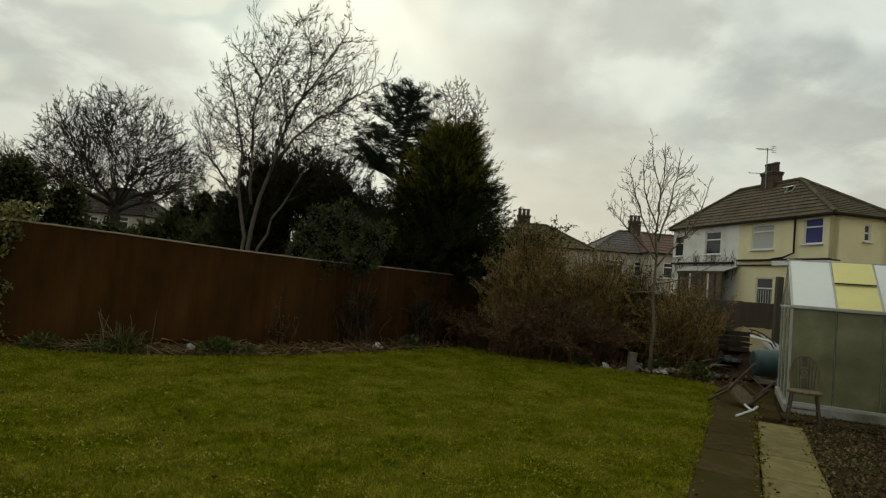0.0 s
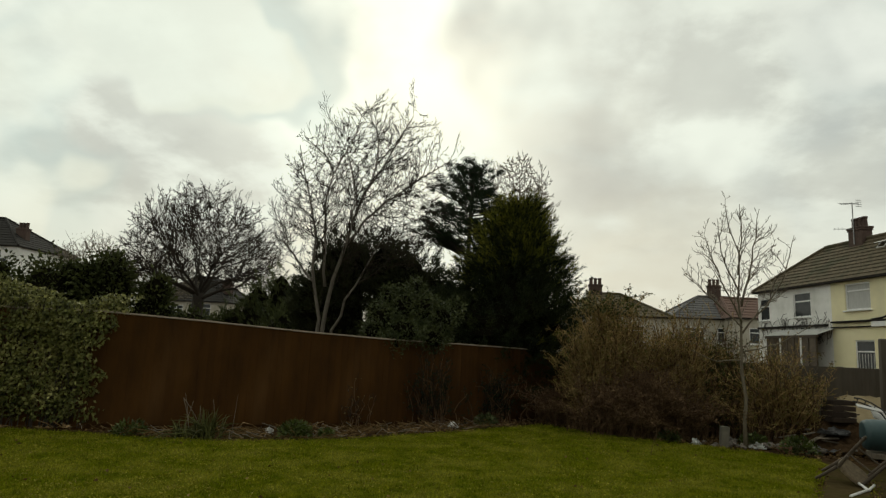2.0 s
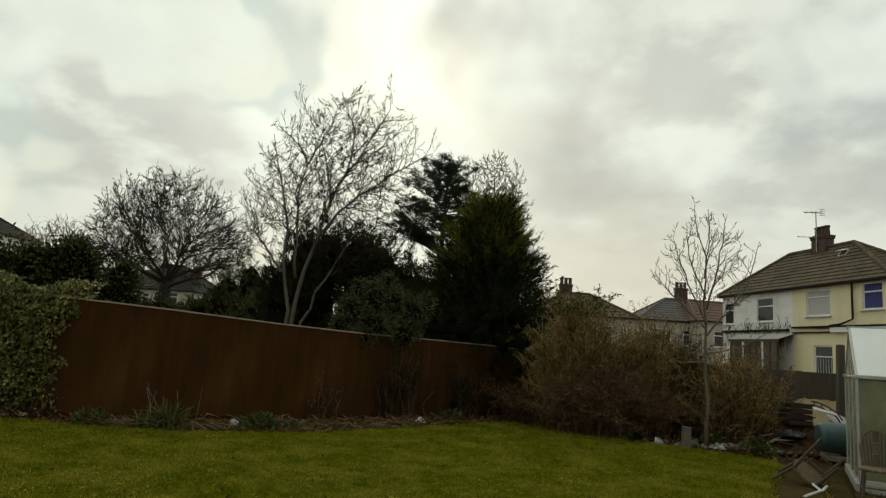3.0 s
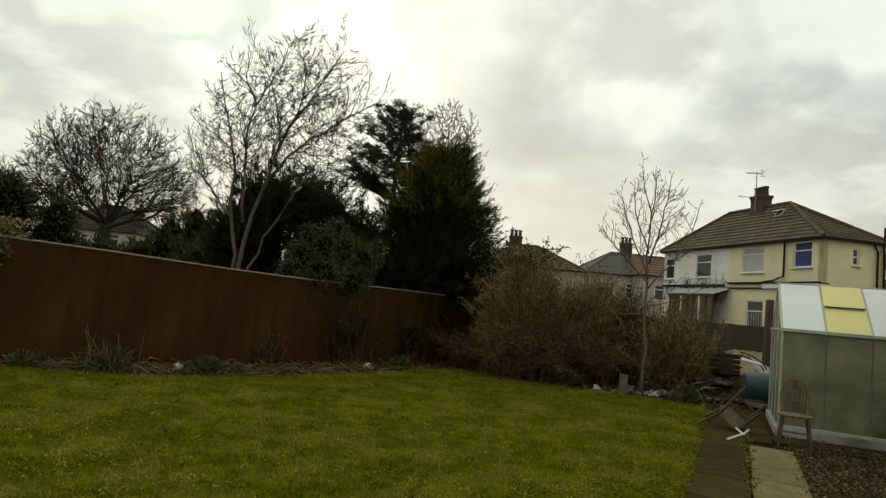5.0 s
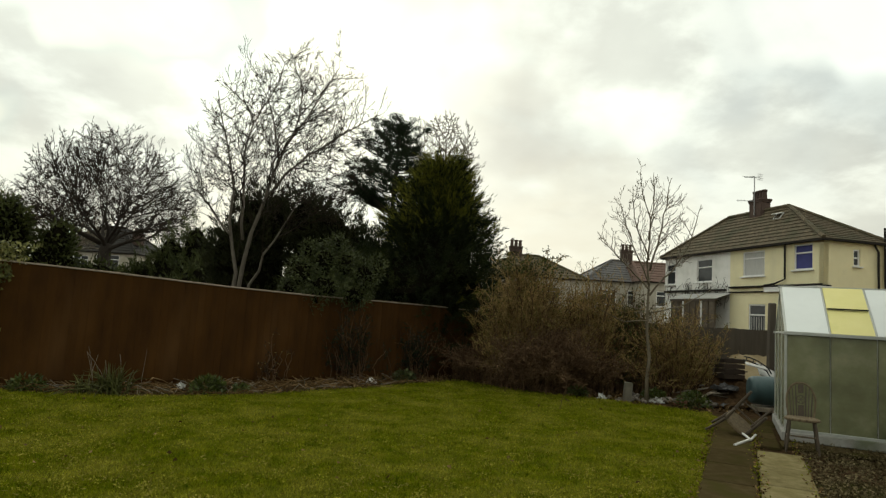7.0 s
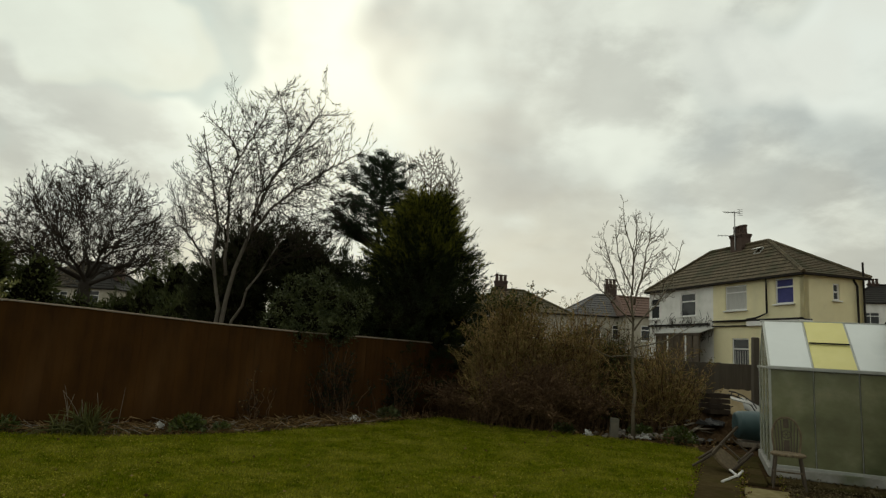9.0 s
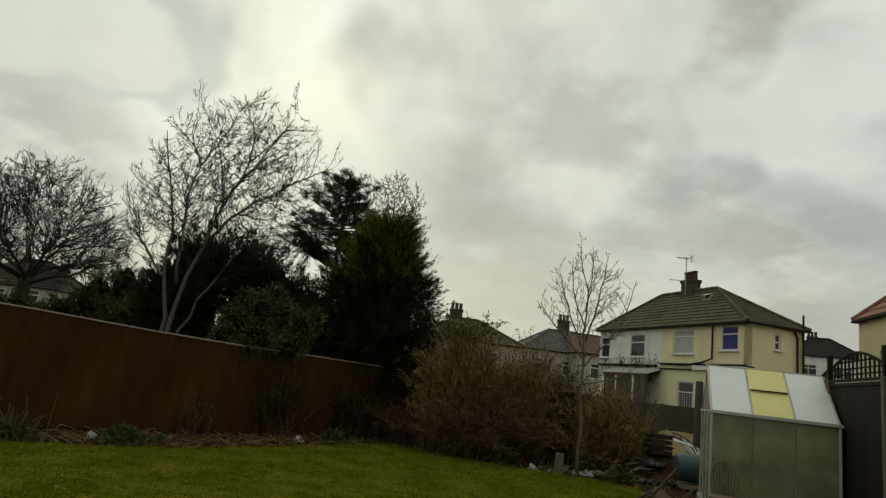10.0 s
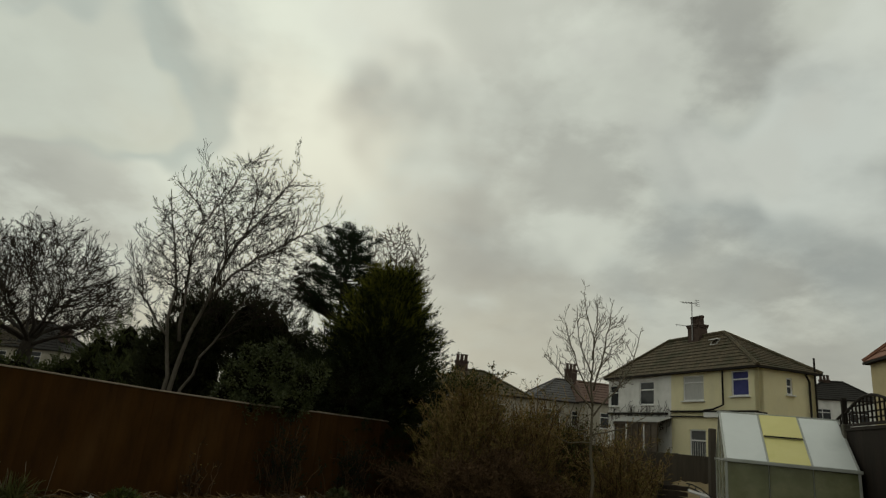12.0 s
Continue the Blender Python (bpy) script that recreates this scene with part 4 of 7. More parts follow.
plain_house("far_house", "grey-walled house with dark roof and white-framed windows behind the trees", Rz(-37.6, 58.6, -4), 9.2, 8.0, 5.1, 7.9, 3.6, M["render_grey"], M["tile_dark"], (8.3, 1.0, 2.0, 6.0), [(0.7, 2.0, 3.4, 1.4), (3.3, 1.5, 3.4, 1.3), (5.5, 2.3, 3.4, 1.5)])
plain_house("tan_house", "tan rendered house with orange-red tiled roof", Rz(18.5, 22.4, -108), 8.5, 7.5, 5.6, 9.3, 3.2, M["render_tan"], M["tile_red"], None, [(1.7, 1.3, 3.1, 1.25), (5.2, 1.4, 3.1, 1.25)])
plain_house("far_house", "white house with grey roof and chimney in the distance", Rz(41.5, 60, -30), 6.9, 7.0, 8.1, 10.2, 2.6, M["render_white"], M["tile_dark"], (2.7, 0.8), [(1.2, 1.5, 6.0, 1.2), (4.2, 1.5, 6.0, 1.2)])
plain_house("far_house", "white house with dark grey roof in the distance", Rz(48.6, 57, -30), 9.5, 7.0, 7.9, 10.6, 3.1, M["render_white"], M["tile_dark"], None, [(1.6, 1.5, 6.4, 1.2), (5.0, 1.5, 6.4, 1.2)])


# ---- greenhouse ----
GH_O, GH_TURN, GH_L, GH_W, GH_EAVE, GH_RIDGE = (5.13, 9.12), -25.0, 1.67, 1.98, 1.53, 2.25


def greenhouse():
    g = thing("greenhouse", "aluminium greenhouse with milky algae-stained panes and two-colour plastic roof", "greenhouse", Rz(*GH_O, GH_TURN))
    L, W, E, R = GH_L, GH_W, GH_EAVE, GH_RIDGE
    B = 0.13
    for size, m in (((L + 0.1, 0.1, B), T(L / 2, 0, B / 2)), ((L + 0.1, 0.1, B), T(L / 2, W, B / 2)), ((0.1, W - 0.1, B), T(0, W / 2, B / 2)), ((0.1, W - 0.1, B), T(L, W / 2, B / 2))):
        part("plinth", one_box(size, m, 0.012), M["concrete"], g, "pale concrete plinth")

    def bar(name, a, b, w=0.03, d=0.03, label=""):
        ms = Mesher()
        ms.bar(a, b, w, d, 0.004)
        return part(name, ms, M["alu"], g, label)

    for x in (0, L):
        for y in (0, W):
            bar("corner_post", (x, y, B), (x, y, E), 0.036, 0.036)
        for y, top in ((0, 0), (W, 0)):
            bar("rafter", (x, y, E), (x, W / 2, R), 0.032, 0.034)
        bar("tie_bar", (x, 0, E), (x, W, E), 0.03, 0.03)
    for y in (0, W):
        bar("sill_bar", (0, y, B + 0.02), (L, y, B + 0.02), 0.04, 0.04)
        bar("eave_gutter", (-0.04, y - (0.02 if y == 0 else -0.02), E), (L + 0.04, y - (0.02 if y == 0 else -0.02), E), 0.04, 0.045, "pale eaves gutter")
    bar("ridge_bar", (-0.04, W / 2, R + 0.01), (L + 0.04, W / 2, R + 0.01), 0.045, 0.04)
    slope = math.hypot(W / 2, R - E)
    tilt = math.atan2(R - E, W / 2)
    for i in range(3):
        x0, x1 = L * i / 3, L * (i + 1) / 3
        for y in (0, W):
            if i:
                bar("glazing_bar", (x0, y, B), (x0, y, E), 0.008, 0.016)
                bar("roof_bar", (x0, y, E), (x0, W / 2, R), 0.026, 0.03)
            # wall panes in two heights, lapped
            for z0, z1 in ((B + 0.03, 0.86), (0.85, E - 0.03)):
                off = -0.004 if z0 > 0.5 else 0.004
                part("wall_pane", one_box((x1 - x0 - 0.02, 0.006, z1 - z0), T((x0 + x1) / 2, y + off, (z0 + z1) / 2)), M["gh_pane"], g, "algae-stained translucent pane")
        for s in (1, -1):
            for j in range(2 if i == 1 else 1):
                f0, f1 = (0, 1) if i != 1 else ((0, 0.52) if j == 0 else (0.5, 1))
                c = (f0 + f1) / 2
                y = W / 2 - s * (W / 2) * (1 - c)
                z = E + (R - E) * c + 0.018 + 0.008 * j
                m = T((x0 + x1) / 2, y, z) @ Matrix.Rotation(s * tilt, 4, "X")
                part("roof_pane", one_box((x1 - x0 - 0.03, slope * (f1 - f0) - 0.02, 0.01), m), M["poly_yellow" if i == 1 else "poly_white"], g, "yellow plastic roof sheet" if i == 1 else "white plastic roof sheet")
    ms = Mesher()
    k = 0.5
    ms.bar((L / 3 + 0.02, W / 2 * k - 0.02, E + (R - E) * k + 0.035), (2 * L / 3 - 0.02, W / 2 * k - 0.02, E + (R - E) * k + 0.035), 0.03, 0.02)
    part("lap_strip", ms, M["gutter"], g, "dark lap strip")
    for x in (0, L):
        for y0, y1 in ((0.02, W / 3), (W / 3, 2 * W / 3), (2 * W / 3, W - 0.02)):
            top = lambda y: E + (R - E) * (1 - abs(y - W / 2) / (W / 2)) - 0.02
            mid = [(y0, B + 0.03), (y1, B + 0.03), (y1, top(y1))] + ([(W / 2, top(W / 2))] if y0 < W / 2 < y1 else []) + [(y0, top(y0))]
            ms = Mesher()
            n = len(mid)
            ms.add([(x + dx, y, z) for dx in (-0.003, 0.003) for y, z in mid], [tuple(range(n)), tuple(reversed(range(n, 2 * n)))] + [(i, (i + 1) % n, n + (i + 1) % n, n + i) for i in range(n)])
            part("gable_pane", ms, M["gh_pane"], g, "algae-stained translucent pane")
        for y in (W / 3, 2 * W / 3):
            bar("gable_bar", (x, y, B), (x, y, E + (R - E) * (1 - abs(y - W / 2) / (W / 2))), 0.03, 0.03)
    # staging seen dimly inside
    part("staging", one_box((L - 0.3, 0.5, 0.04), T(L / 2, W - 0.4, 0.75), 0.005), M["old_wood"], g, "slatted wooden staging")
    for x in (0.25, L - 0.25):
        part("staging_leg", one_box((0.05, 0.45, 0.6), T(x, W - 0.4, 0.43)), M["old_wood"], g)


greenhouse()


# ---- path slabs ----
def path():
    rng = random.Random(5)

    def at(s, o):
        p = PATH_O + PATH_D * s + PATH_N * o
        return p.x, p.y

    turn = math.degrees(math.atan2(PATH_D.y, PATH_D.x))
    dark = thing("garden_path", "narrow path of dark mossy concrete slabs along the lawn", "path", Rz(*PATH_O, turn), kind="structure")
    pale = thing("slab_path", "row of pale worn paving slabs with weedy joints", "path", Rz(*PATH_O, turn), kind="structure")
    s = -6.5
    while s < 6.2:
        n = 0.92
        part("slab", one_box((n - 0.012, 0.52, 0.06), T(s + n / 2, -0.27, 0.0) @ Matrix.Rotation(radians(rng.uniform(-0.5, 0.5)), 4, "Y"), 0.01), M["slab_dark"], dark)
        s += n
    s = -6.61
    while s < 3.5:
        n = 0.95 if s < 2.8 else 0.93
        part("slab", one_box((n - 0.03, 0.50, 0.06), T(s + n / 2, -0.80 + rng.uniform(-0.01, 0.01), 0.008) @ Matrix.Rotation(radians(rng.uniform(-0.7, 0.7)), 4, "Y") @ Matrix.Rotation(radians(rng.uniform(-0.6, 0.6)), 4, "Z"), 0.012), M["slab_pale"], pale)
        s += n
    # slabs before the greenhouse and concrete apron along it
    for i in range(5):
        x, y = 5.12 + i * 0.5, 8.68 - i * 0.225
        part("slab", one_box((0.53, 0.42, 0.05), pale.matrix_basis.inverted() @ Rz(x, y, -24, -0.008), 0.01), M["slab_dark"], pale)
    for i in range(3):
        part("slab", one_box((0.6, 0.6, 0.05), pale.matrix_basis.inverted() @ Rz(4.55 + 0.28 * i, 8.85 + 0.6 * i, -25, -0.012), 0.01), M["slab_dark"], pale)


path()


# ---- chairs ----
def wheelback_chair(m, label, mat):
    """A Windsor chair: dished seat, four turned splayed legs with stretchers, hoop back, spindles and pierced splat."""
    c = thing("wooden_chair", label, "chair", m)
    ms = Mesher()
    ring = []
    for z, k in ((0.425, 0.93), (0.435, 1.0), (0.455, 1.0), (0.462, 0.95)):
        for i in range(20):
            a = 2 * math.pi * i / 20
            x, y = 0.215 * math.copysign(abs(math.cos(a)) ** 0.7, math.cos(a)), 0.205 * math.copysign(abs(math.sin(a)) ** 0.7, math.sin(a))
            x *= 1 - 0.14 * (y / 0.2)
            ring.append((x * k, y * k, z))
    fs = [(i * 20 + j, i * 20 + (j + 1) % 20, (i + 1) * 20 + (j + 1) % 20, (i + 1) * 20 + j) for i in range(3) for j in range(20)]
    ms.add(ring + [(0, -0.01, 0.45)], fs + [tuple(reversed(range(20)))] + [(60 + j, 60 + (j + 1) % 20, 80) for j in range(20)])
    part("seat", ms, mat, c, "worn grey seat")
    feet = []
    for sx in (-1, 1):
        for sy in (-1, 1):
            a, b = Vector((0.15 * sx, 0.14 * sy, 0.43)), Vector((0.2 * sx, 0.2 * sy, 0.0))
            s = np.linspace(0, 1, 8)
            pts = [a.lerp(b, t) for t in s]
            ms = Mesher()
            ms.tube(pts, [0.015, 0.019, 0.021, 0.017, 0.02, 0.019, 0.015, 0.013], 8)
            part("leg", ms, M["brown_wood"], c, "dark weathered leg")
            feet.append((a, b))
    for sx in (0, 2):
        p, q = feet[sx][0].lerp(feet[sx][1], 0.55), feet[sx + 1][0].lerp(feet[sx + 1][1], 0.55)
        ms = Mesher()
        ms.tube([p, p.lerp(q, 0.5), q], [0.009, 0.013, 0.009], 7)
        part("stretcher", ms, mat, c)
    p, q = feet[0][0].lerp(feet[1][1], 0.5), feet[2][0].lerp(feet[3][1], 0.5)
    p, q = Vector((p.x, 0, 0.2)), Vector((q.x, 0, 0.2))
    ms = Mesher()
    ms.tube([p, p.lerp(q, 0.5), q], [0.009, 0.013, 0.009], 7)
    part("stretcher", ms, mat, c)
    lean = lambda z: 0.165 + (z - 0.46) * 0.2
    hoop = []
    for t in np.linspace(0, math.pi, 23):
        x, z = -0.205 * math.copysign(abs(math.cos(t)) ** 0.8, math.cos(t)) * (0.76 + 0.24 * min(1, math.sin(t) / 0.55)), 0.46 + 0.46 * math.sin(t) ** 0.9
        hoop.append((x, lean(z), z))
    ms = Mesher()
    ms.tube(hoop, 0.014, 8)
    part("hoop", ms, mat, c, "bent wooden hoop back")
    for x in (-0.145, -0.105, -0.065, 0.065, 0.105, 0.145):
        top = 0.46 + 0.44 * math.sin(math.acos(min(1, abs(x) / 0.2))) ** 0.8
        ms = Mesher()
        ms.tube([(x * 0.85, lean(0.46), 0.46), (x, lean(top), top)], [0.010, 0.008], 6)
        part("spindle", ms, M["brown_wood"], c)
    splat = part("splat", one_box((0.075, 0.012, 0.15), T(0, lean(0.54), 0.54) @ Matrix.Rotation(-0.2, 4, "X"), 0.003), M["brown_wood"], c, "pierced wheel splat")
    part("splat_top", one_box((0.07, 0.012, 0.13), T(0, lean(0.84), 0.84) @ Matrix.Rotation(-0.2, 4, "X"), 0.003), M["brown_wood"], splat)
    ms = Mesher()
    wheel = [(0.055 * math.cos(t), lean(0.69) + 0.055 * math.sin(t) * 0.2, 0.69 + 0.055 * math.sin(t)) for t in np.linspace(0, 2 * math.pi, 15)]
    ms.tube(wheel, 0.008, 6, False)
    for t in np.linspace(0, math.pi, 4)[:3]:
        ms.tube([(0.055 * math.cos(t), lean(0.69), 0.69 + 0.055 * math.sin(t)), (-0.055 * math.cos(t), lean(0.69), 0.69 - 0.055 * math.sin(t))], 0.005, 5)
    part("wheel", ms, M["brown_wood"], splat)
    return c


wheelback_chair(Rz(4.84, 8.22, -27, 0.022) @ Matrix.Scale(0.93, 4), "weathered hoop-back wooden chair standing beside the greenhouse", M["chair_wood"])


def broken_chair(m):
    """A square-seated kitchen chair, tipped over, one leg gone."""
    c = thing("broken_chair", "broken brown wooden chair tipped over on the path", "chair", m)
    mat = M["brown_wood"]
    ring = []
    for z, k in ((0.415, 0.93), (0.425, 1.0), (0.452, 1.0), (0.462, 0.95)):
        for i in range(20):
            a = 2 * math.pi * i / 20
            x, y = 0.205 * math.copysign(abs(math.cos(a)) ** 0.6, math.cos(a)), 0.19 * math.copysign(abs(math.sin(a)) ** 0.6, math.sin(a))
            ring.append((x * k * (1 - 0.5 * y), y * k, z))
    ms = Mesher()
    ms.add(ring, [(i * 20 + j, i * 20 + (j + 1) % 20, (i + 1) * 20 + (j + 1) % 20, (i + 1) * 20 + j) for i in range(3) for j in range(20)] + [tuple(reversed(range(20))), tuple(range(60, 80))])
    part("seat", ms, M["tan_wood"], c, "scuffed tan wooden seat")
    for sx, sy, length in ((-1, -1, 0.42), (1, -1, 0.42), (-1, 1, 0.42), (1, 1, 0.2)):
        ms = Mesher()
        ms.tube([(0.17 * sx, 0.16 * sy, 0.43), (0.185 * sx, 0.175 * sy, 0.43 - length)], [0.024, 0.019], 8)
        part("leg", ms, mat, c)
    for sx, top in ((-1, 0.80), (1, 0.78)):
        ms = Mesher()
        ms.tube([(0.17 * sx, 0.17, 0.45), (0.175 * sx, 0.20, (0.45 + top) / 2), (0.18 * sx, 0.24, top)], [0.023, 0.021, 0.016], 8)
        part("back_post", ms, mat, c, "broken back post")
    for sx in (-1, 1):
        ms = Mesher()
        ms.tube([(0.18 * sx, -0.165, 0.2), (0.18 * sx, 0.165, 0.2)], 0.011, 7)
        part("stretcher", ms, mat, c)


side, depth, rise = Vector((0.895, -0.446, 0)), Vector((0.446, 0.895, 0)), Vector((0, 0, 1))
tip_z = -(0.60 * side + 0.72 * rise - 0.30 * depth).normalized()
tip_y = -0.70 * side + 0.70 * rise
tip_y = (tip_y - tip_z * tip_y.dot(tip_z)).normalized()
tip_x = tip_y.cross(tip_z)
broken_chair(T(4.49, 9.2, 0.185) @ Matrix((tip_x, tip_y, tip_z)).transposed().to_4x4() @ T(0, 0, -0.44))


# ---- loose things by the greenhouse ----
def loose_things():
    rng = random.Random(12)
    pipe = thing("plastic_pipe", "white plastic pipe offcut with a forked end on the path", "pipe", T(4.02, 8.32, 0.03))
    ms = Mesher()
    ms.tube([(0, 0, 0.005), (0.42, 0.42, 0.02)], 0.017, 8)
    part("tube", ms, M["white_plastic"], pipe)
    for tip in ((0.43, 0.66, 0.05), (0.58, 0.60, 0.05)):
        ms = Mesher()
        ms.tube([(0.40, 0.38, 0.02), tip], 0.016, 8)
        part("fork", ms, M["white_plastic"], pipe)

    b = thing("water_barrel", "dark teal plastic barrel lying on its side by the greenhouse", "barrel", Rz(6.12, 12.15, -12, 0.40) @ Matrix.Rotation(math.pi / 2, 4, "Y") @ Matrix.Scale(0.92, 4))
    ms = Mesher()
    ms.lathe([(0.20, 0), (0.25, 0.012), (0.275, 0.06), (0.285, 0.1), (0.278, 0.12), (0.29, 0.16), (0.298, 0.42), (0.29, 0.68), (0.278, 0.72), (0.285, 0.74), (0.275, 0.8), (0.25, 0.85), (0.2, 0.86)], Matrix(), 28)
    part("drum", ms, M["barrel"], b, smooth=True)
    ms = Mesher()
    ms.lathe([(0.292, 0.395), (0.304, 0.41), (0.304, 0.43), (0.292, 0.445)], Matrix(), 28)
    part("hoop_rib", ms, M["barrel"], b)
    ms = Mesher()
    ms.lathe([(0.04, -0.02), (0.045, 0.01)], T(0.1, 0.05, 0), 12)
    part("bung", ms, M["black_plastic"], b)

    # concrete post stub
    tagged(part("post_stub", one_box((0.15, 0.12, 0.40), T(3.88, 12.45, 0.17) @ Matrix.Rotation(0.07, 4, "Y"), 0.008), M["concrete_dark"]), "short weathered concrete post standing in the border", "post")
    tagged(part("pallet_board", one_box((0.55, 0.5, 0.09), Rz(6.5, 12.1, -12, 0.06), 0.01), M["old_wood"]), "low dark timber board the barrel rests on", "board")

    def sheet(name, m, w, d, mat, label, cat, seed):
        """A crumpled sheet or bag."""
        r = np.random.default_rng(seed)
        n = 9
        gx, gy = np.meshgrid(np.linspace(-w / 2, w / 2, n), np.linspace(-d / 2, d / 2, n))
        gz = np.abs(r.normal(0, 0.035, gx.shape)) + 0.06 * np.exp(-((gx / w * 3) ** 2 + (gy / d * 3) ** 2))
        gx, gy = gx + r.normal(0, 0.02, gx.shape), gy + r.normal(0, 0.02, gx.shape)
        pts = np.stack([gx, gy, gz], -1).reshape(-1, 3)
        low = pts * [1, 1, 0] - [0, 0, 0.005]
        fs = [(j * n + i, j * n + i + 1, (j + 1) * n + i + 1, (j + 1) * n + i) for j in range(n - 1) for i in range(n - 1)]
        rim = list(range(n)) + [j * n + n - 1 for j in range(1, n)] + [(n - 1) * n + i for i in range(n - 2, -1, -1)] + [j * n for j in range(n - 2, 0, -1)]
        k = n * n
        fs += [tuple(k + v for v in reversed(f)) for f in fs] + [(a, b2, b2 + k, a + k) for a, b2 in zip(rim, rim[1:] + rim[:1])]
        ms = Mesher()
        ms.add([m @ Vector(p) for p in np.concatenate([pts, low])], fs)
        tagged(part(name, ms, mat), label, cat)

    sheet("plastic_bag", Rz(4.5, 12.55, 10, 0.0), 0.24, 0.14, M["curtain"], "crumpled white plastic bag lying in the border", "bag", 1)
    sheet("plastic_bag", Rz(3.42, 12.62, 40, 0.0), 0.15, 0.12, M["curtain"], "small crumpled white plastic bag lying in the border", "bag", 2)
    sheet("plastic_bag", Rz(-1.2, 12.9, 40, 0.0), 0.16, 0.10, M["white_plastic"], "white plastic litter beside the fence", "litter", 3)
    sheet("paper_litter", Rz(-4.15, 10.6, 20, 0.0), 0.09, 0.06, M["curtain"], "scrap of white litter below the fence", "litter", 4)
    sheet("black_sack", Rz(5.6, 12.75, 10, 0.0), 0.8, 0.6, M["black_plastic"], "crumpled black plastic sack on the rubbish heap", "sack", 5)
    sheet("black_sack", Rz(6.1, 13.1, 60, 0.3), 0.6, 0.5, M["black_plastic"], "torn black plastic sheet on the rubbish heap", "sack", 6)

    # heap: boards and rubble
    tagged(part("white_board", one_box((0.46, 0.10, 0.025), T(6.73, 13.05, 0.80) @ Matrix.Rotation(radians(11), 4, "Y") @ Matrix.Rotation(radians(30), 4, "X"), 0.004), M["white_plastic"]), "short white painted board lying on the rubbish heap", "board")
    tagged(part("pale_board", one_box((0.42, 0.42, 0.025), T(7.05, 13.25, 0.66) @ Matrix.Rotation(radians(24), 4, "Y") @ Matrix.Rotation(radians(35), 4, "X"), 0.004), M["curtain"]), "pale square board leaning on the rubbish heap", "board")
    crate = thing("wooden_crate", "dark brown slatted wooden crate on the rubbish heap", "crate", Rz(6.36, 13.45, 8, 0.48))
    for z in (0.05, 0.16, 0.27, 0.38):
        part("slat", one_box((0.46, 0.018, 0.085), T(0, -0.18, z), 0.003), M["fence_dark"], crate)
        part("slat", one_box((0.46, 0.018, 0.085), T(0, 0.18, z), 0.003), M["fence_dark"], crate)
        for sx in (-1, 1):
            part("slat", one_box((0.018, 0.34, 0.085), T(0.235 * sx, 0, z), 0.003), M["fence_dark"], crate)
    part("bottom", one_box((0.44, 0.34, 0.02), T(0, 0, 0.012)), M["fence_dark"], crate)
    bent = thing("metal_frame", "bent black metal frame lying on the rubbish heap", "frame")
    for dy, dz in ((0, 0), (0.05, -0.07)):
        ms = Mesher()
        ms.tube([(6.50, 13.12 + dy, 0.98 + dz), (6.62, 13.1 + dy, 0.965 + dz), (6.78, 13.06 + dy, 0.90 + dz), (6.95, 13.02 + dy, 0.78 + dz), (7.02, 13.0 + dy, 0.66 + dz)], 0.013, 7)
        part("rail", ms, M["black_plastic"], bent)
    for x, z in ((6.56, 0.975), (6.70, 0.935), (6.86, 0.85)):
        ms = Mesher()
        ms.tube([(x, 13.1, z), (x - 0.02, 13.13, z - 0.10)], 0.010, 6)
        part("rung", ms, M["black_plastic"], bent)
    heap = Mesher()
    r = np.random.default_rng(8)
    n = 26
    gx, gy = np.meshgrid(np.linspace(-1.7, 1.7, n), np.linspace(-1.3, 1.5, n))
    gz = 0.60 * np.exp(-((gx / 1.0) ** 2 + (gy / 0.9) ** 2)) + r.normal(0, 0.03, gx.shape) - 0.06
    gz = np.maximum(gz, -0.05)
    heap.add(np.stack([gx + 6.4, gy + 13.7, gz], -1), [(j * n + i, j * n + i + 1, (j + 1) * n + i + 1, (j + 1) * n + i) for j in range(n - 1) for i in range(n - 1)])
    tagged(part("soil_heap", heap, M["soil"]), "low heap of soil and garden rubbish", "heap", kind="structure")
    # bank of sandy earth against the back fence
    bank = Mesher()
    gx, gy = np.meshgrid(np.linspace(6.6, 9.4, 22), np.linspace(13.3, 15.1, 14))
    gz = 0.98 * np.clip((gy - 13.35) / 1.35, 0, 1) ** 0.8 * np.clip((gx - 6.6) / 0.55, 0, 1) ** 0.7 + r.normal(0, 0.02, gx.shape) - 0.04
    bank.add(np.stack([gx, gy, gz], -1), [(j * 22 + i, j * 22 + i + 1, (j + 1) * 22 + i + 1, (j + 1) * 22 + i) for j in range(13) for i in range(21)])
    tagged(part("earth_bank", bank, M["sand_sheet"], smooth=True), "bank of sandy bare earth against the back fence", "heap", kind="structure")
    for i in range(16):
        a, k = rng.uniform(0, 6.28), rng.uniform(0.3, 1.25)
        x, y = 6.2 + k * math.cos(a), 13.2 + 0.8 * k * math.sin(a)
        z = max(0.03, 0.62 * math.exp(-(((x - 6.4) / 1.0) ** 2 + ((y - 13.7) / 0.9) ** 2)) + 0.01)
        m = T(x, y, z) @ Euler((rng.uniform(-0.2, 0.2), rng.uniform(-0.35, 0.35), rng.uniform(-1.2, 1.2))).to_matrix().to_4x4()
        tagged(part("plank", one_box((rng.uniform(0.35, 0.8), rng.uniform(0.04, 0.09), 0.022), m, 0.004), M["brown_wood"] if i % 3 else M["old_wood"]), "old plank thrown on the rubbish heap", "plank", "planks on the heap")
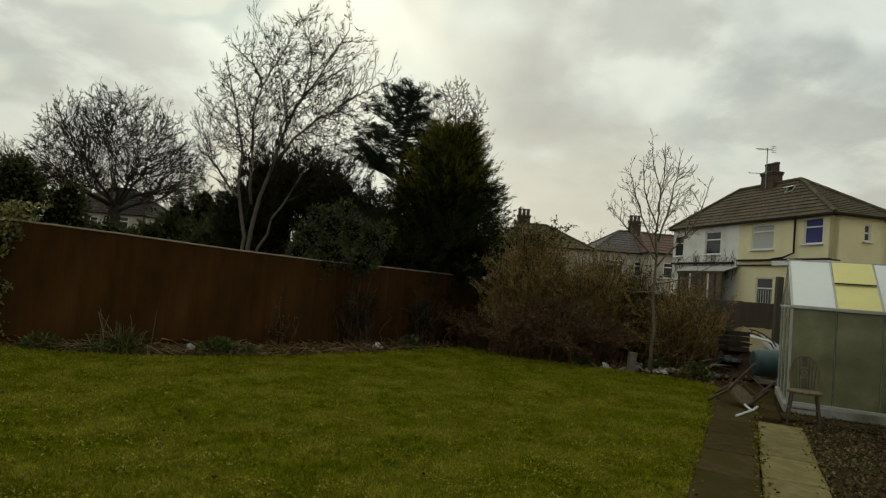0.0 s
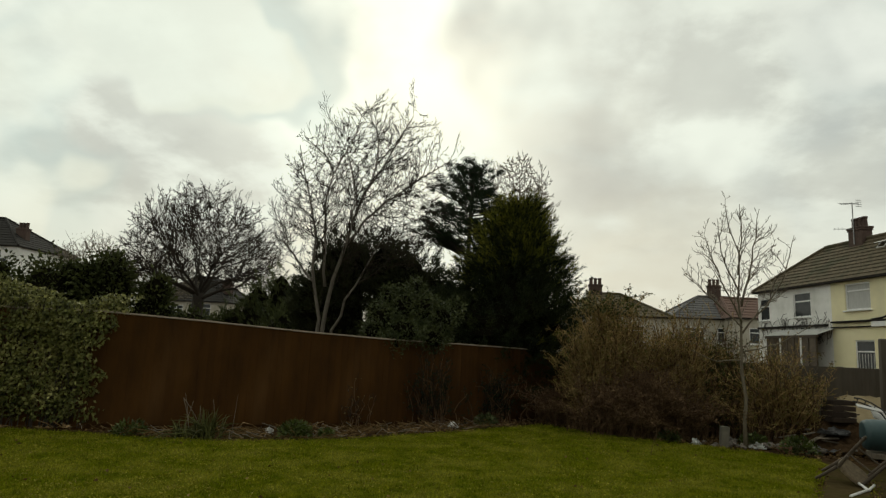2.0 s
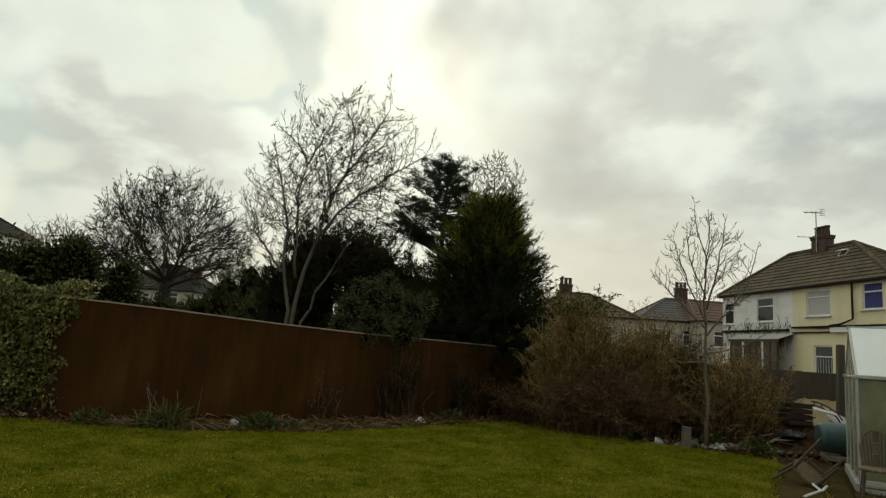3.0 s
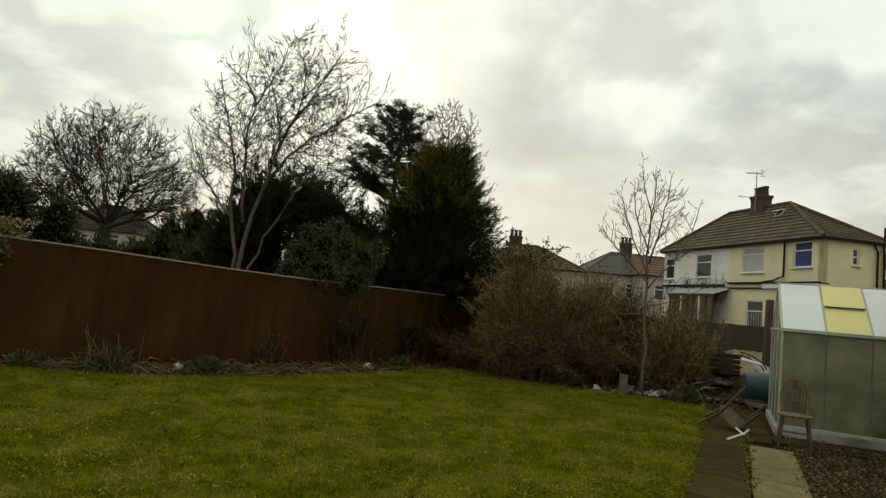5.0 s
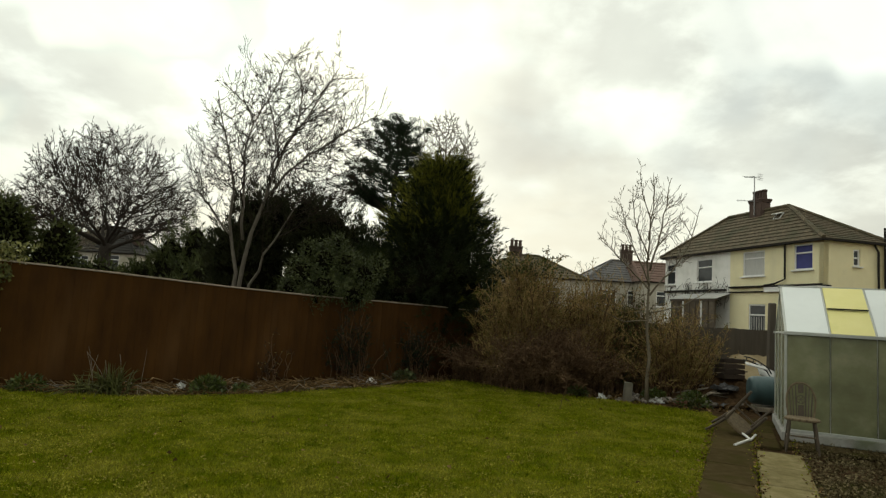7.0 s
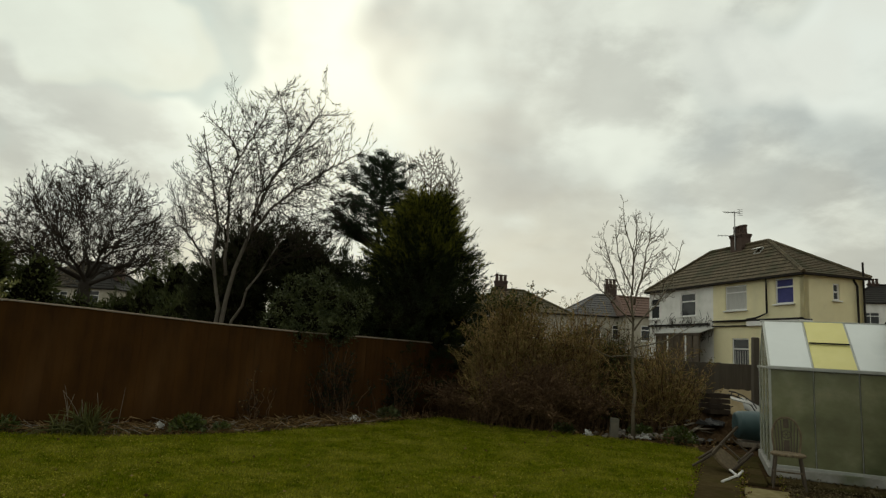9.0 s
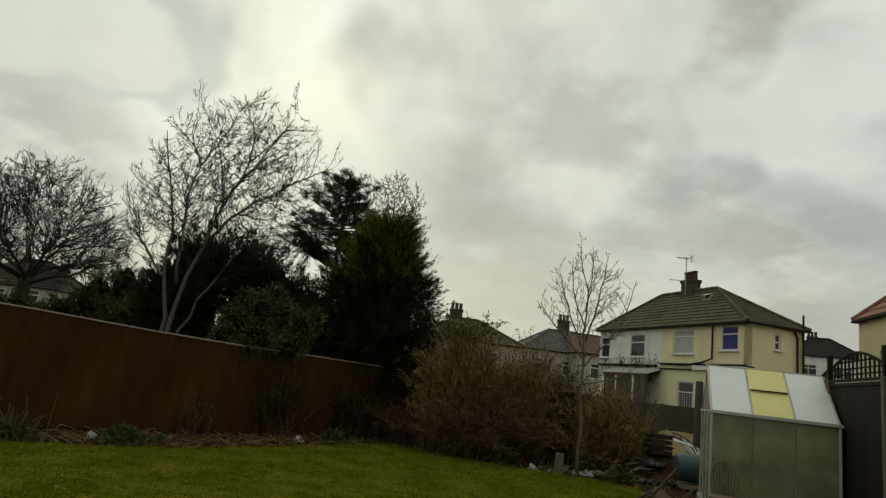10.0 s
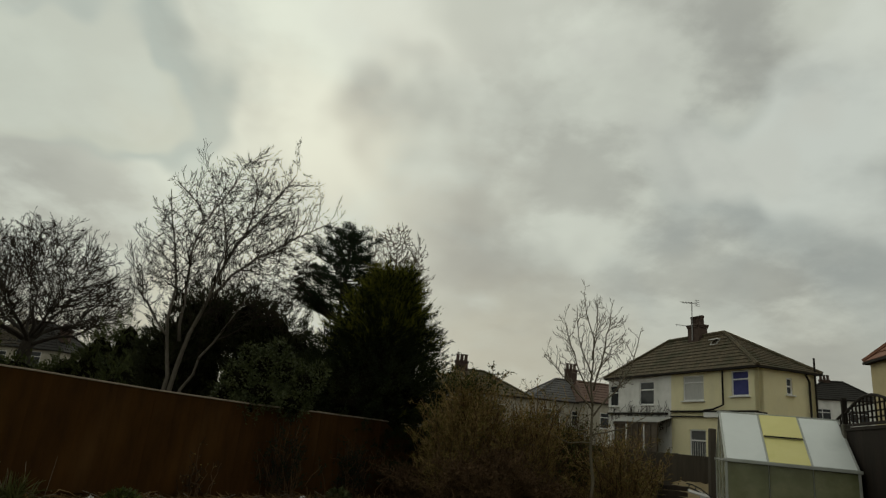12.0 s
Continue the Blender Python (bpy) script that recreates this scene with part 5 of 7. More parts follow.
    for i in range(46):
        x, y = rng.gauss(5.35, 0.55), rng.gauss(12.75, 0.3)
        s = rng.uniform(0.06, 0.16)
        ms = Mesher()
        ms.box((s, s * rng.uniform(0.6, 1), s * rng.uniform(0.5, 0.8)), Matrix(), s * 0.2)
        ob = part("rubble_stone", ms, M["rubble"] if i % 4 else M["brick"])
        ob.matrix_basis = T(x, y, s * 0.25) @ Euler((rng.uniform(-0.4, 0.4), rng.uniform(-0.4, 0.4), rng.uniform(0, 6))).to_matrix().to_4x4()
        tagged(ob, "loose stone of the rubble beside the border", "stone", "rubble stones")
    for i in range(20):
        x, y = rng.gauss(3.95, 0.45), rng.gauss(12.68, 0.22)
        s = rng.uniform(0.05, 0.13)
        ms = Mesher()
        ms.box((s, s * rng.uniform(0.6, 1), s * rng.uniform(0.5, 0.8)), Matrix(), s * 0.2)
        ob = part("rubble_stone", ms, M["rubble"])
        ob.matrix_basis = T(x, y, s * 0.25) @ Euler((rng.uniform(-0.4, 0.4), rng.uniform(-0.4, 0.4), rng.uniform(0, 6))).to_matrix().to_4x4()
        tagged(ob, "pale broken stone lying at the border's edge", "stone", "rubble stones")
    # stacked slabs by the greenhouse's far corner
    for i in range(4):
        tagged(part("paving_slab", one_box((0.5, 0.45, 0.06), Rz(7.35 + rng.uniform(-0.03, 0.03), 8.75 + rng.uniform(-0.03, 0.03), rng.uniform(-6, 6), 0.03 + 0.062 * i), 0.01), M["slab_pale"]), "spare pale paving slab in a stack beside the greenhouse", "slab", "stacked slabs")
    # old gate post at the garden's end
    tagged(part("timber_post", one_box((0.13, 0.13, 2.15), T(7.27, 13.5, 1.07) @ Matrix.Rotation(0.02, 4, "Y"), 0.015), M["fence_taupe"]), "thick weathered timber post by the back fence", "post")


loose_things()


# ---- plants ----
def tube_batch(pts, radii, sides=3):
    """Many thin stems at once: pts (n, k, 3), radii (n, k)."""
    n, k, _ = pts.shape
    tan = np.gradient(pts, axis=1)
    tan /= np.linalg.norm(tan, axis=2, keepdims=True) + 1e-12
    ref = np.array([0.37, 0.61, 0.7])
    a = np.cross(tan, ref)
    a /= np.linalg.norm(a, axis=2, keepdims=True) + 1e-9
    b = np.cross(tan, a)
    ang = np.arange(sides) * 2 * np.pi / sides
    v = pts[:, :, None] + radii[:, :, None, None] * (np.cos(ang)[:, None] * a[:, :, None] + np.sin(ang)[:, None] * b[:, :, None])
    i = np.arange(k - 1)[:, None] * sides
    j = np.arange(sides)[None]
    quad = np.stack([i + j, i + (j + 1) % sides, i + sides + (j + 1) % sides, i + sides + j], -1).reshape(-1, 4)
    f = (quad[None] + (np.arange(n) * k * sides)[:, None, None]).reshape(-1, 4)
    return v.reshape(-1, 3), f


def unit(v):
    return v / (np.linalg.norm(v, axis=-1, keepdims=True) + 1e-9)


def shoots(rng, pts, radii, per, angle, length, thick, k=5, curl=0.25, up=0.1, first=0.25, tip=0.35):
    """Side shoots on stems (n, k, 3): per shoots each, leaving at angle degrees. Returns their points and radii."""
    n, kk, _ = pts.shape
    s = first + (1 - first) * (np.arange(per)[None] + rng.random((n, per))) / per
    s = np.clip(s, 0, 0.999)
    f = s * (kk - 1)
    i = f.astype(int)
    w = (f - i)[..., None]
    rows = np.arange(n)[:, None]
    p = pts[rows, i] * (1 - w) + pts[rows, i + 1] * w
    d = unit(pts[rows, i + 1] - pts[rows, i])
    r = radii[rows, i]
    side = unit(np.cross(d, rng.normal(size=d.shape)))
    ang = np.radians(rng.uniform(angle[0], angle[1], (n, per)))[..., None]
    way = unit(np.cos(ang) * d + np.sin(ang) * side)
    whole = np.linalg.norm(np.diff(pts, axis=1), axis=2).sum(1)[:, None]
    L = whole * rng.uniform(length[0], length[1], (n, per)) * (1.15 - 0.55 * s)
    p, way, L, r = p.reshape(-1, 3), way.reshape(-1, 3), L.reshape(-1, 1), np.maximum(r.reshape(-1) * thick, 0.003)
    out = [p]
    for _ in range(k - 1):
        way = unit(way + rng.normal(0, curl, way.shape) + [0, 0, up])
        p = p + way * L / (k - 1)
        out.append(p)
    return np.stack(out, 1), r[:, None] * np.linspace(1, tip, k)[None]


def resample(line, k):
    line = np.asarray(line, float)
    s = np.r_[0, np.cumsum(np.linalg.norm(np.diff(line, axis=0), axis=1))]
    q = np.linspace(0, s[-1], k)
    return np.stack([np.interp(q, s, line[:, i]) for i in range(3)], 1)


def spread_tree(name, label, limbs, tips, bark, twig, seed, tip_r, twigs, min_r, rise=0.25, sink=0.12, first=0.3, fork=0):
    """A bare tree: from the limbs, branches part again and again toward tips spread through its crown, each as thick as
    what it carries. first: where on the trunk branching starts; fork: how often the top parts before it climbs on; twigs: the side shoots' settings."""
    rng = np.random.default_rng(seed)
    t = thing(name, label, "tree")
    k = 11
    foot, along, limb_r = [], [], []
    for i, (line, r0, r1) in enumerate(limbs):
        p = resample(line, k)
        p[1:-1] += rng.normal(0, 0.005 * np.linalg.norm(p[-1] - p[0]), (k - 2, 3))
        r = np.linspace(r0, r1, k)
        if i == 0:
            p[0, 2] -= sink
            r[0] *= 1.25
        ms = Mesher()
        ms.tube(p, r, 8)
        part("trunk" if i == 0 else "limb", ms, bark, t, smooth=True)
        q = resample(p, 17)
        n0 = int(17 * first) if i == 0 else 3
        foot.append(q[n0:])
        along.append(unit(np.gradient(q, axis=0))[n0:])
        limb_r.append(np.interp(np.linspace(0, 1, 17), np.linspace(0, 1, k), r)[n0:])
    foot, along, limb_r = np.concatenate(foot), np.concatenate(along), np.concatenate(limb_r)
    gap = tips[:, None] - foot[None]
    far = np.linalg.norm(gap, axis=2)
    fwd = (gap * along[None]).sum(2) / (far + 1e-6)
    best = (far * (1 + 1.6 * np.clip(0.85 - fwd, 0, 2))).argmin(1)
    segs, rads, heavy, ends = [], [], [], []
    s = np.linspace(0, 1, 6)[:, None]
    h00, h10, h01, h11 = 2 * s ** 3 - 3 * s ** 2 + 1, s ** 3 - 2 * s ** 2 + s, 3 * s ** 2 - 2 * s ** 3, s ** 3 - s ** 2

    def reach(p0, d0, p1, d1, r0, r1, last):
        L = np.linalg.norm(p1 - p0)
        q = h00 * p0 + h10 * d0 * L + h01 * p1 + h11 * d1 * L
        q[1:-1] += rng.normal(0, 0.018 * L, (4, 3))
        (heavy if r0 > 0.055 else segs).append((q, r0, r1, last))

    todo = []
    for j in np.unique(best):
        todo.append((foot[j], along[j], np.nonzero(best == j)[0], limb_r[j] * 0.8, fork))
    while todo:
        p0, d0, group, cap, level = todo.pop()
        m = len(group)
        r0 = min(tip_r * m ** 0.45, cap)
        mid = tips[group].mean(0)
        if m == 1:
            way = unit(mid - p0)
            reach(p0, unit(0.5 * d0 + 0.5 * way), mid, unit(way + [0, 0, rise]), r0, tip_r * 0.5, True)
            continue
        away = mid - p0
        if level <= 0:
            step = (0.22 + 0.25 * rng.random()) * (1.0 if m > 3 else 1.4)
            p1 = p0 + away * step + rng.normal(0, 0.03, 3) * np.linalg.norm(away)
            d1 = unit(unit(p1 - p0) + 0.25 * d0 + [0, 0, rise * 0.3])
            reach(p0, unit(0.55 * d0 + 0.45 * unit(away)), p1, d1, r0, r0 * 0.92, False)
        else:
            p1, d1 = p0, d0
        q = unit(tips[group] - p1)
        q = q - q.mean(0)
        axis = np.linalg.svd(q, full_matrices=False)[2][0] + rng.normal(0, 0.25, 3)
        cut = np.argsort(q @ axis)
        n1 = int(np.clip(round(m * rng.uniform(0.32, 0.68)), 1, m - 1))
        for half in (cut[:n1], cut[n1:]):
            out = unit(unit(tips[group[half]].mean(0) - p1) * [1, 1, 0.55] + 0.2 * d1) if level > 0 else d1
            todo.append((p1, out, group[half], r0 * 0.95, level - 1))
    for q, r0, r1, _ in heavy:
        ms = Mesher()
        ms.tube(q, np.linspace(r0, r1, 6), 7)
        part("limb", ms, bark, t, smooth=True)
    pts, r01 = np.array([q[0] for q in segs]), np.array([q[1:3] for q in segs])
    rad = r01[:, :1] + (r01[:, 1:] - r01[:, :1]) * np.linspace(0, 1, 6)[None]
    v, f = tube_batch(pts, np.maximum(rad, min_r), 4)
    vs, fs, n = [v], [f], len(v)
    last = np.array([q[3] for q in segs])
    pts, rad = pts[last], rad[last]
    for spec in twigs:
        pts, rad = shoots(rng, pts, rad, **spec)
        v, f = tube_batch(pts, np.maximum(rad, min_r), 3)
        vs.append(v)
        fs.append(f + n)
        n += len(v)
    part("crown", flat_mesh("crown", np.concatenate(vs), np.concatenate(fs), twig), None, t, "bare winter branches and twigs")["kind"] = "stuff"
    return t


def dome_tips(rng, n, centre, radii, low, inner=0.55):
    """Points through an egg-shaped crown, denser toward its skin; low: how far below the centre it reaches."""
    d = unit(rng.normal(size=(4 * n, 3)))
    d = d[d[:, 2] > low][:n]
    r = inner + (1 - inner) * rng.random((len(d), 1)) ** 0.45
    wave = 1 + 0.05 * np.sin(5 * np.arctan2(d[:, 1:2], d[:, :1]) + 3 * d[:, 2:]) + 0.04 * rng.normal(size=(len(d), 1))
    return np.array(centre) + d * r * wave * np.array(radii)


# broad crowned tree behind the fence
rr = random.Random(4)
ox, oy = -18.7, 35.0
oak = [([(ox, oy, 0), (ox - 0.1, oy, 2.4), (ox - 0.05, oy, 4.2)], 0.44, 0.34)]
for i in range(13):
    a, el = 2.4 * i + rr.uniform(-0.25, 0.25), radians((22, 60, 32, 76, 26, 48, 38)[i % 7] + rr.uniform(-5, 5))
    reach = 3.1 if el < 0.7 else 2.7
    z0 = 3.75 + 0.04 * i
    out = lambda k, dz=0.0: (ox - 0.08 + reach * k * math.cos(el) * math.cos(a) + rr.uniform(-0.12, 0.12), oy + reach * k * math.cos(el) * math.sin(a) + rr.uniform(-0.12, 0.12), z0 + reach * k * math.sin(el) + dz)
    oak.append(([(ox - 0.07, oy, z0), out(0.22, 0.10), out(0.5, 0.12), out(0.78, 0.02), out(1.08, 0.22)], 0.125 if el < 0.7 else 0.11, 0.03))
spread_tree("oak_tree", "broad round-crowned bare tree behind the fence", oak, dome_tips(np.random.default_rng(12), 2500, (-18.95, oy, 5.75), (4.6, 4.3, 5.0), -0.22, 0.30), M["bark_dark"], M["twig"], 11, 0.0128,
            [dict(per=4, angle=(15, 38), length=(0.35, 0.7), thick=0.7, curl=0.12, up=0.06, first=0.15), dict(per=2, angle=(15, 40), length=(0.4, 0.8), thick=0.7, curl=0.14, up=0.06, first=0.2)], 0.0094, rise=0.18, first=0.95)

# leaning multi-stemmed tree just behind the fence
bx, by = -4.9, 15.5
birch = [([(bx + 0.1, by, 0), (bx, by, 2.7), (-4.68, by, 3.5), (-4.42, by, 4.15), (-4.18, by, 5.23), (-3.9, by, 5.72), (-3.38, by, 6.44), (-3.01, by, 7.2), (-2.85, by, 7.6)], 0.072, 0.010),
         ([(bx - 0.05, by, 0.2), (-5.04, by, 1.86), (-5.23, by, 3.1), (-5.3, by + 0.1, 4.25), (-5.54, by + 0.2, 5.15), (-5.67, by, 5.9), (-5.9, by, 6.8)], 0.062, 0.010),
         ([(bx + 0.1, by - 0.1, 0.1), (-4.65, by - 0.1, 1.8), (-4.18, by - 0.2, 2.9), (-3.71, by - 0.3, 3.66), (-3.4, by - 0.4, 4.2)], 0.052, 0.012),
         ([(-4.92, by, 3.0), (-4.97, by - 0.2, 4.25), (-4.97, by - 0.3, 5.1), (-4.81, by - 0.3, 6.0), (-5.01, by - 0.4, 6.35), (-5.6, by - 0.5, 6.85)], 0.038, 0.010),
         ([(-4.42, by, 4.15), (-3.65, by + 0.2, 5.2), (-2.98, by + 0.3, 5.73), (-2.16, by + 0.3, 6.3), (-1.7, by + 0.3, 6.55)], 0.040, 0.009),
         ([(-4.82, by - 0.3, 5.92), (-4.53, by - 0.3, 6.5), (-4.29, by - 0.2, 7.1), (-4.2, by - 0.2, 7.6)], 0.022, 0.008),
         ([(-5.23, by, 3.1), (-5.71, by, 3.65), (-6.05, by + 0.2, 4.0), (-6.3, by + 0.3, 4.75)], 0.026, 0.008),
         ([(-4.32, by, 4.7), (-4.32, by + 0.3, 5.6), (-4.69, by + 0.5, 6.7), (-5.15, by + 0.5, 7.5)], 0.028, 0.008),
         ([(-4.1, by, 5.3), (-3.71, by - 0.3, 6.0), (-3.63, by - 0.5, 6.9), (-3.95, by - 0.5, 7.55)], 0.026, 0.008)]
tips = dome_tips(np.random.default_rng(22), 1750, (-4.25, by, 5.0), (2.3, 1.6, 3.05), -0.50, 0.12)
tips[:, 0] += 0.20 * (tips[:, 2] - 4.9)
tips = np.concatenate([tips, [(-5.35, by, 8.0), (-5.3, by, 7.75), (-5.15, by, 7.6), (-2.9, by, 8.6), (-3.0, by, 8.4), (-2.95, by, 8.25), (-2.85, by, 8.0), (-2.5, by, 7.6), (-1.5, by, 6.7), (-1.65, by, 6.9), (-1.8, by, 6.45)]])
spread_tree("multi_stem_tree", "tall leaning multi-stemmed bare tree behind the fence", birch, tips, M["bark_pale"], M["twig"], 23, 0.0042,
            [dict(per=4, angle=(14, 36), length=(0.4, 0.8), thick=0.7, curl=0.08, up=0.10, first=0.1), dict(per=2, angle=(15, 38), length=(0.4, 0.8), thick=0.7, curl=0.10, up=0.10, first=0.2)], 0.0040, rise=0.4)

# slim bare tree behind the conifers
tx, ty = 0.1, 26.0
slim = [([(tx, ty, 0), (tx, ty, 4.5), (tx - 0.1, ty, 8.6)], 0.14, 0.03)]
for i in range(9):
    a = 0.7 * i + rr.uniform(-0.2, 0.2)
    z0 = 3.8 + 0.25 * i
    slim.append(([(tx, ty, z0), (tx + 0.5 * math.cos(a), ty + 0.4 * math.sin(a), z0 + 1.0), (tx + 0.95 * math.cos(a), ty + 0.7 * math.sin(a), z0 + 2.4)], 0.05, 0.014))
spread_tree("slim_tree", "slim upright bare tree behind the conifers", slim, dome_tips(np.random.default_rng(32), 760, (-0.08, ty, 7.1), (1.75, 1.2, 2.9), 0.0, 0.15), M["bark"], M["twig_pale"], 31, 0.010,
            [dict(per=8, angle=(8, 24), length=(0.35, 0.7), thick=0.6, curl=0.05, up=0.25, first=0.2)], 0.0062, rise=0.7)

# pale bare trees at the far left
for x, y, h, s, lab in ((-29.5, 40, 8.6, 41, "hazy spreading bare tree behind the hedge"), (-25.2, 41, 7.6, 42, "small bare tree with yellowish twigs behind the hedge")):
    far_tree = spread_tree("bare_tree", lab, [([(x, y, 0), (x, y, 2.5), (x + 0.2, y, 3.6)], 0.24, 0.18)], dome_tips(np.random.default_rng(s), 520, (x, y, 4.8), (3.3, 2.8, h - 4.9), -0.2, 0.4), M["bark"], M["twig_pale"], s, 0.014,
                           [dict(per=4, angle=(20, 45), length=(0.35, 0.7), thick=0.7, curl=0.12, up=0.06, first=0.15)], 0.012, rise=0.2, first=0.85, fork=2)
    rng = np.random.default_rng(s + 5)
    c = dome_tips(rng, 1600, (x, y, 4.8), (3.4, 2.9, h - 4.8), -0.2, 0.4)
    v, f = leaves(c, rng.normal(size=c.shape) + [0, 0, 0.6], rng.uniform(0.05, 0.10, len(c)), 0.04, rng)
    part("bud_mass", flat_mesh("bud_mass", v, f, M["bud"]), None, far_tree, "pale opening buds")["kind"] = "stuff"

# young tree in the border
sx, sy = 4.24, 12.4
sap = [([(sx, sy, 0), (sx, sy, 1.6), (sx - 0.02, sy, 3.0), (sx - 0.08, sy, 3.8), (sx - 0.25, sy, 4.55)], 0.040, 0.006),
       ([(sx, sy, 2.6), (sx + 0.2, sy, 3.4), (sx + 0.38, sy, 4.5)], 0.022, 0.005),
       ([(sx, sy, 2.3), (sx - 0.4, sy, 3.2), (sx - 0.65, sy, 3.95)], 0.02, 0.005),
       ([(sx, sy, 2.2), (sx - 0.55, sy, 2.75), (sx - 1.05, sy, 3.2)], 0.018, 0.005),
       ([(sx, sy, 2.1), (sx + 0.5, sy, 2.7), (sx + 0.8, sy, 3.2), (sx + 1.0, sy, 4.0)], 0.02, 0.005),
       ([(sx - 0.05, sy, 3.2), (sx + 0.05, sy, 4.0), (sx + 0.02, sy, 4.6)], 0.016, 0.005),
       ([(sx - 0.02, sy, 2.8), (sx - 0.35, sy, 3.6), (sx - 0.4, sy, 4.3)], 0.016, 0.005),
       ([(sx, sy, 1.75), (sx + 0.7, sy, 1.95), (sx + 1.25, sy, 2.3)], 0.015, 0.005),
       ([(sx, sy, 1.6), (sx - 0.5, sy, 1.55), (sx - 0.95, sy, 1.75)], 0.014, 0.005)]
sap_tips = dome_tips(np.random.default_rng(52), 240, (sx - 0.02, sy, 3.35), (0.95, 0.7, 1.3), -0.55, 0.35)
sap_tips = np.concatenate([sap_tips, [(sx - 0.3, sy, 4.85), (sx - 0.15, sy, 4.75), (sx + 0.4, sy, 4.5), (sx + 1.02, sy, 3.95), (sx - 1.05, sy, 3.15), (sx + 1.25, sy, 2.3), (sx - 0.95, sy, 1.75)]])
spread_tree("young_tree", "slender young bare tree with upright twigs in the border", sap, sap_tips, M["bark_sapling"], M["twig_pale"], 51, 0.0045,
            [dict(per=4, angle=(20, 45), length=(0.25, 0.5), thick=0.6, curl=0.12, up=0.15, first=0.3)], 0.0036, rise=0.6, sink=0.06)


def lumpy(rng, n, rows):
    """Random points in and near the skin of several lumps: rows of (centre, radii). Returns points, outward ways."""
    vol = np.array([r[1][0] * r[1][1] + r[1][0] * r[1][2] for r in rows])
    pick = rng.choice(len(rows), n, p=vol / vol.sum())
    c, r = np.array([q[0] for q in rows])[pick], np.array([q[1] for q in rows])[pick]
    d = unit(rng.normal(size=(n, 3)))
    k = 1 - 0.45 * rng.random(n) ** 2.2 + 0.10 * rng.normal(size=n)
    return c + d * r * k[:, None], unit(d / r)


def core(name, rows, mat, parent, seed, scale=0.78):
    """Knobbly near-black solids behind the outer foliage: the crown's inner shade put into the colour."""
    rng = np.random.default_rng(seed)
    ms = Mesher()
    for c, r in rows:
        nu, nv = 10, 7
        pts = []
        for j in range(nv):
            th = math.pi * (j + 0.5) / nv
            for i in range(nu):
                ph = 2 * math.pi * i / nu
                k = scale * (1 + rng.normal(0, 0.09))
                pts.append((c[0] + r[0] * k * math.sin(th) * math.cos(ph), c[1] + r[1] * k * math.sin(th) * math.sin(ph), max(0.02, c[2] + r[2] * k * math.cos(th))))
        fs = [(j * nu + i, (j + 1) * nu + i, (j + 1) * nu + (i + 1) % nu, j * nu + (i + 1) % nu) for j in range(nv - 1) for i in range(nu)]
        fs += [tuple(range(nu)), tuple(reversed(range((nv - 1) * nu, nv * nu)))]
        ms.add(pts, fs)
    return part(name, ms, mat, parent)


def stem(parent, line, r0, r1, mat, name="trunk"):
    ms = Mesher()
    ms.tube(resample(line, 7), np.linspace(r0, r1, 7), 8)
    return part(name, ms, mat, parent, smooth=True)


def leafy_mass(name, label, category, rows, n, size, width, mat, seed, foot, up=0.2, spray=1, droop=0.0, trunk=0.12, spread=0.6, shape="leaf", group="", core_scale=0.78):
    """An evergreen of several lumps: trunk, near-black core painted as shade, and n sprays of leaves on the skin."""
    rng = np.random.default_rng(seed)
    t = thing(name, label, category, Matrix(), group)
    top = max(rows, key=lambda q: q[0][2])
    stem(t, [(foot[0], foot[1], -0.1), (foot[0], foot[1], 1.0), (top[0][0], top[0][1], top[0][2])], trunk, 0.03, M["bark_dark"])
    core("inner_foliage", rows, M["inner_shade"], t, seed, core_scale)
    if shape == "blade":
        q, w = lumpy(rng, n // 8, rows)
        w = unit(w + rng.normal(0, 0.35, w.shape) + [0, 0, up])
        s = rng.random((len(q), 8 * spray, 1)) ** 0.7
        reach = rng.uniform(0.3, 0.75, (len(q), 1, 1))
        p = (q[:, None] - w[:, None] * 0.15 + w[:, None] * reach * s + rng.normal(0, 0.09, (len(q), 8 * spray, 3)) * (1.15 - s)).reshape(-1, 3)
        w, spray, spread = np.repeat(w, 8 * spray, 0), 1, 0.4
        size, width = size * 0.7, width * 0.75
    else:
        p, w = lumpy(rng, n, rows)
    keep = p[:, 2] > 0.03
    p, w = p[keep], w[keep]
    if spray > 1:
        p, w = np.repeat(p, spray, 0), np.repeat(w, spray, 0)
        p = p + rng.normal(0, size * 0.35, p.shape)
    w = unit(w + rng.normal(0, spread, w.shape) + [0, 0, up - droop])
    v, f = leaves(p, w, rng.uniform(0.6, 1.25, len(p)) * size, rng.uniform(0.7, 1.2, len(p)) * width, rng, shape=shape)
    part("crown", flat_mesh("crown", v, f, mat), None, t)["kind"] = "stuff"
    return t


# large cypress behind the fence's end: a broad uneven cone with several leaders
rng = np.random.default_rng(61)
cyp = thing("cypress_tree", "large dense dark green cypress with feathery yellow-green tips", "tree")
cx, cy = -0.46, 16.9
stem(cyp, [(cx, cy, -0.1), (cx, cy, 2.5), (cx + 0.1, cy, 5.0)], 0.22, 0.04, M["bark_dark"])


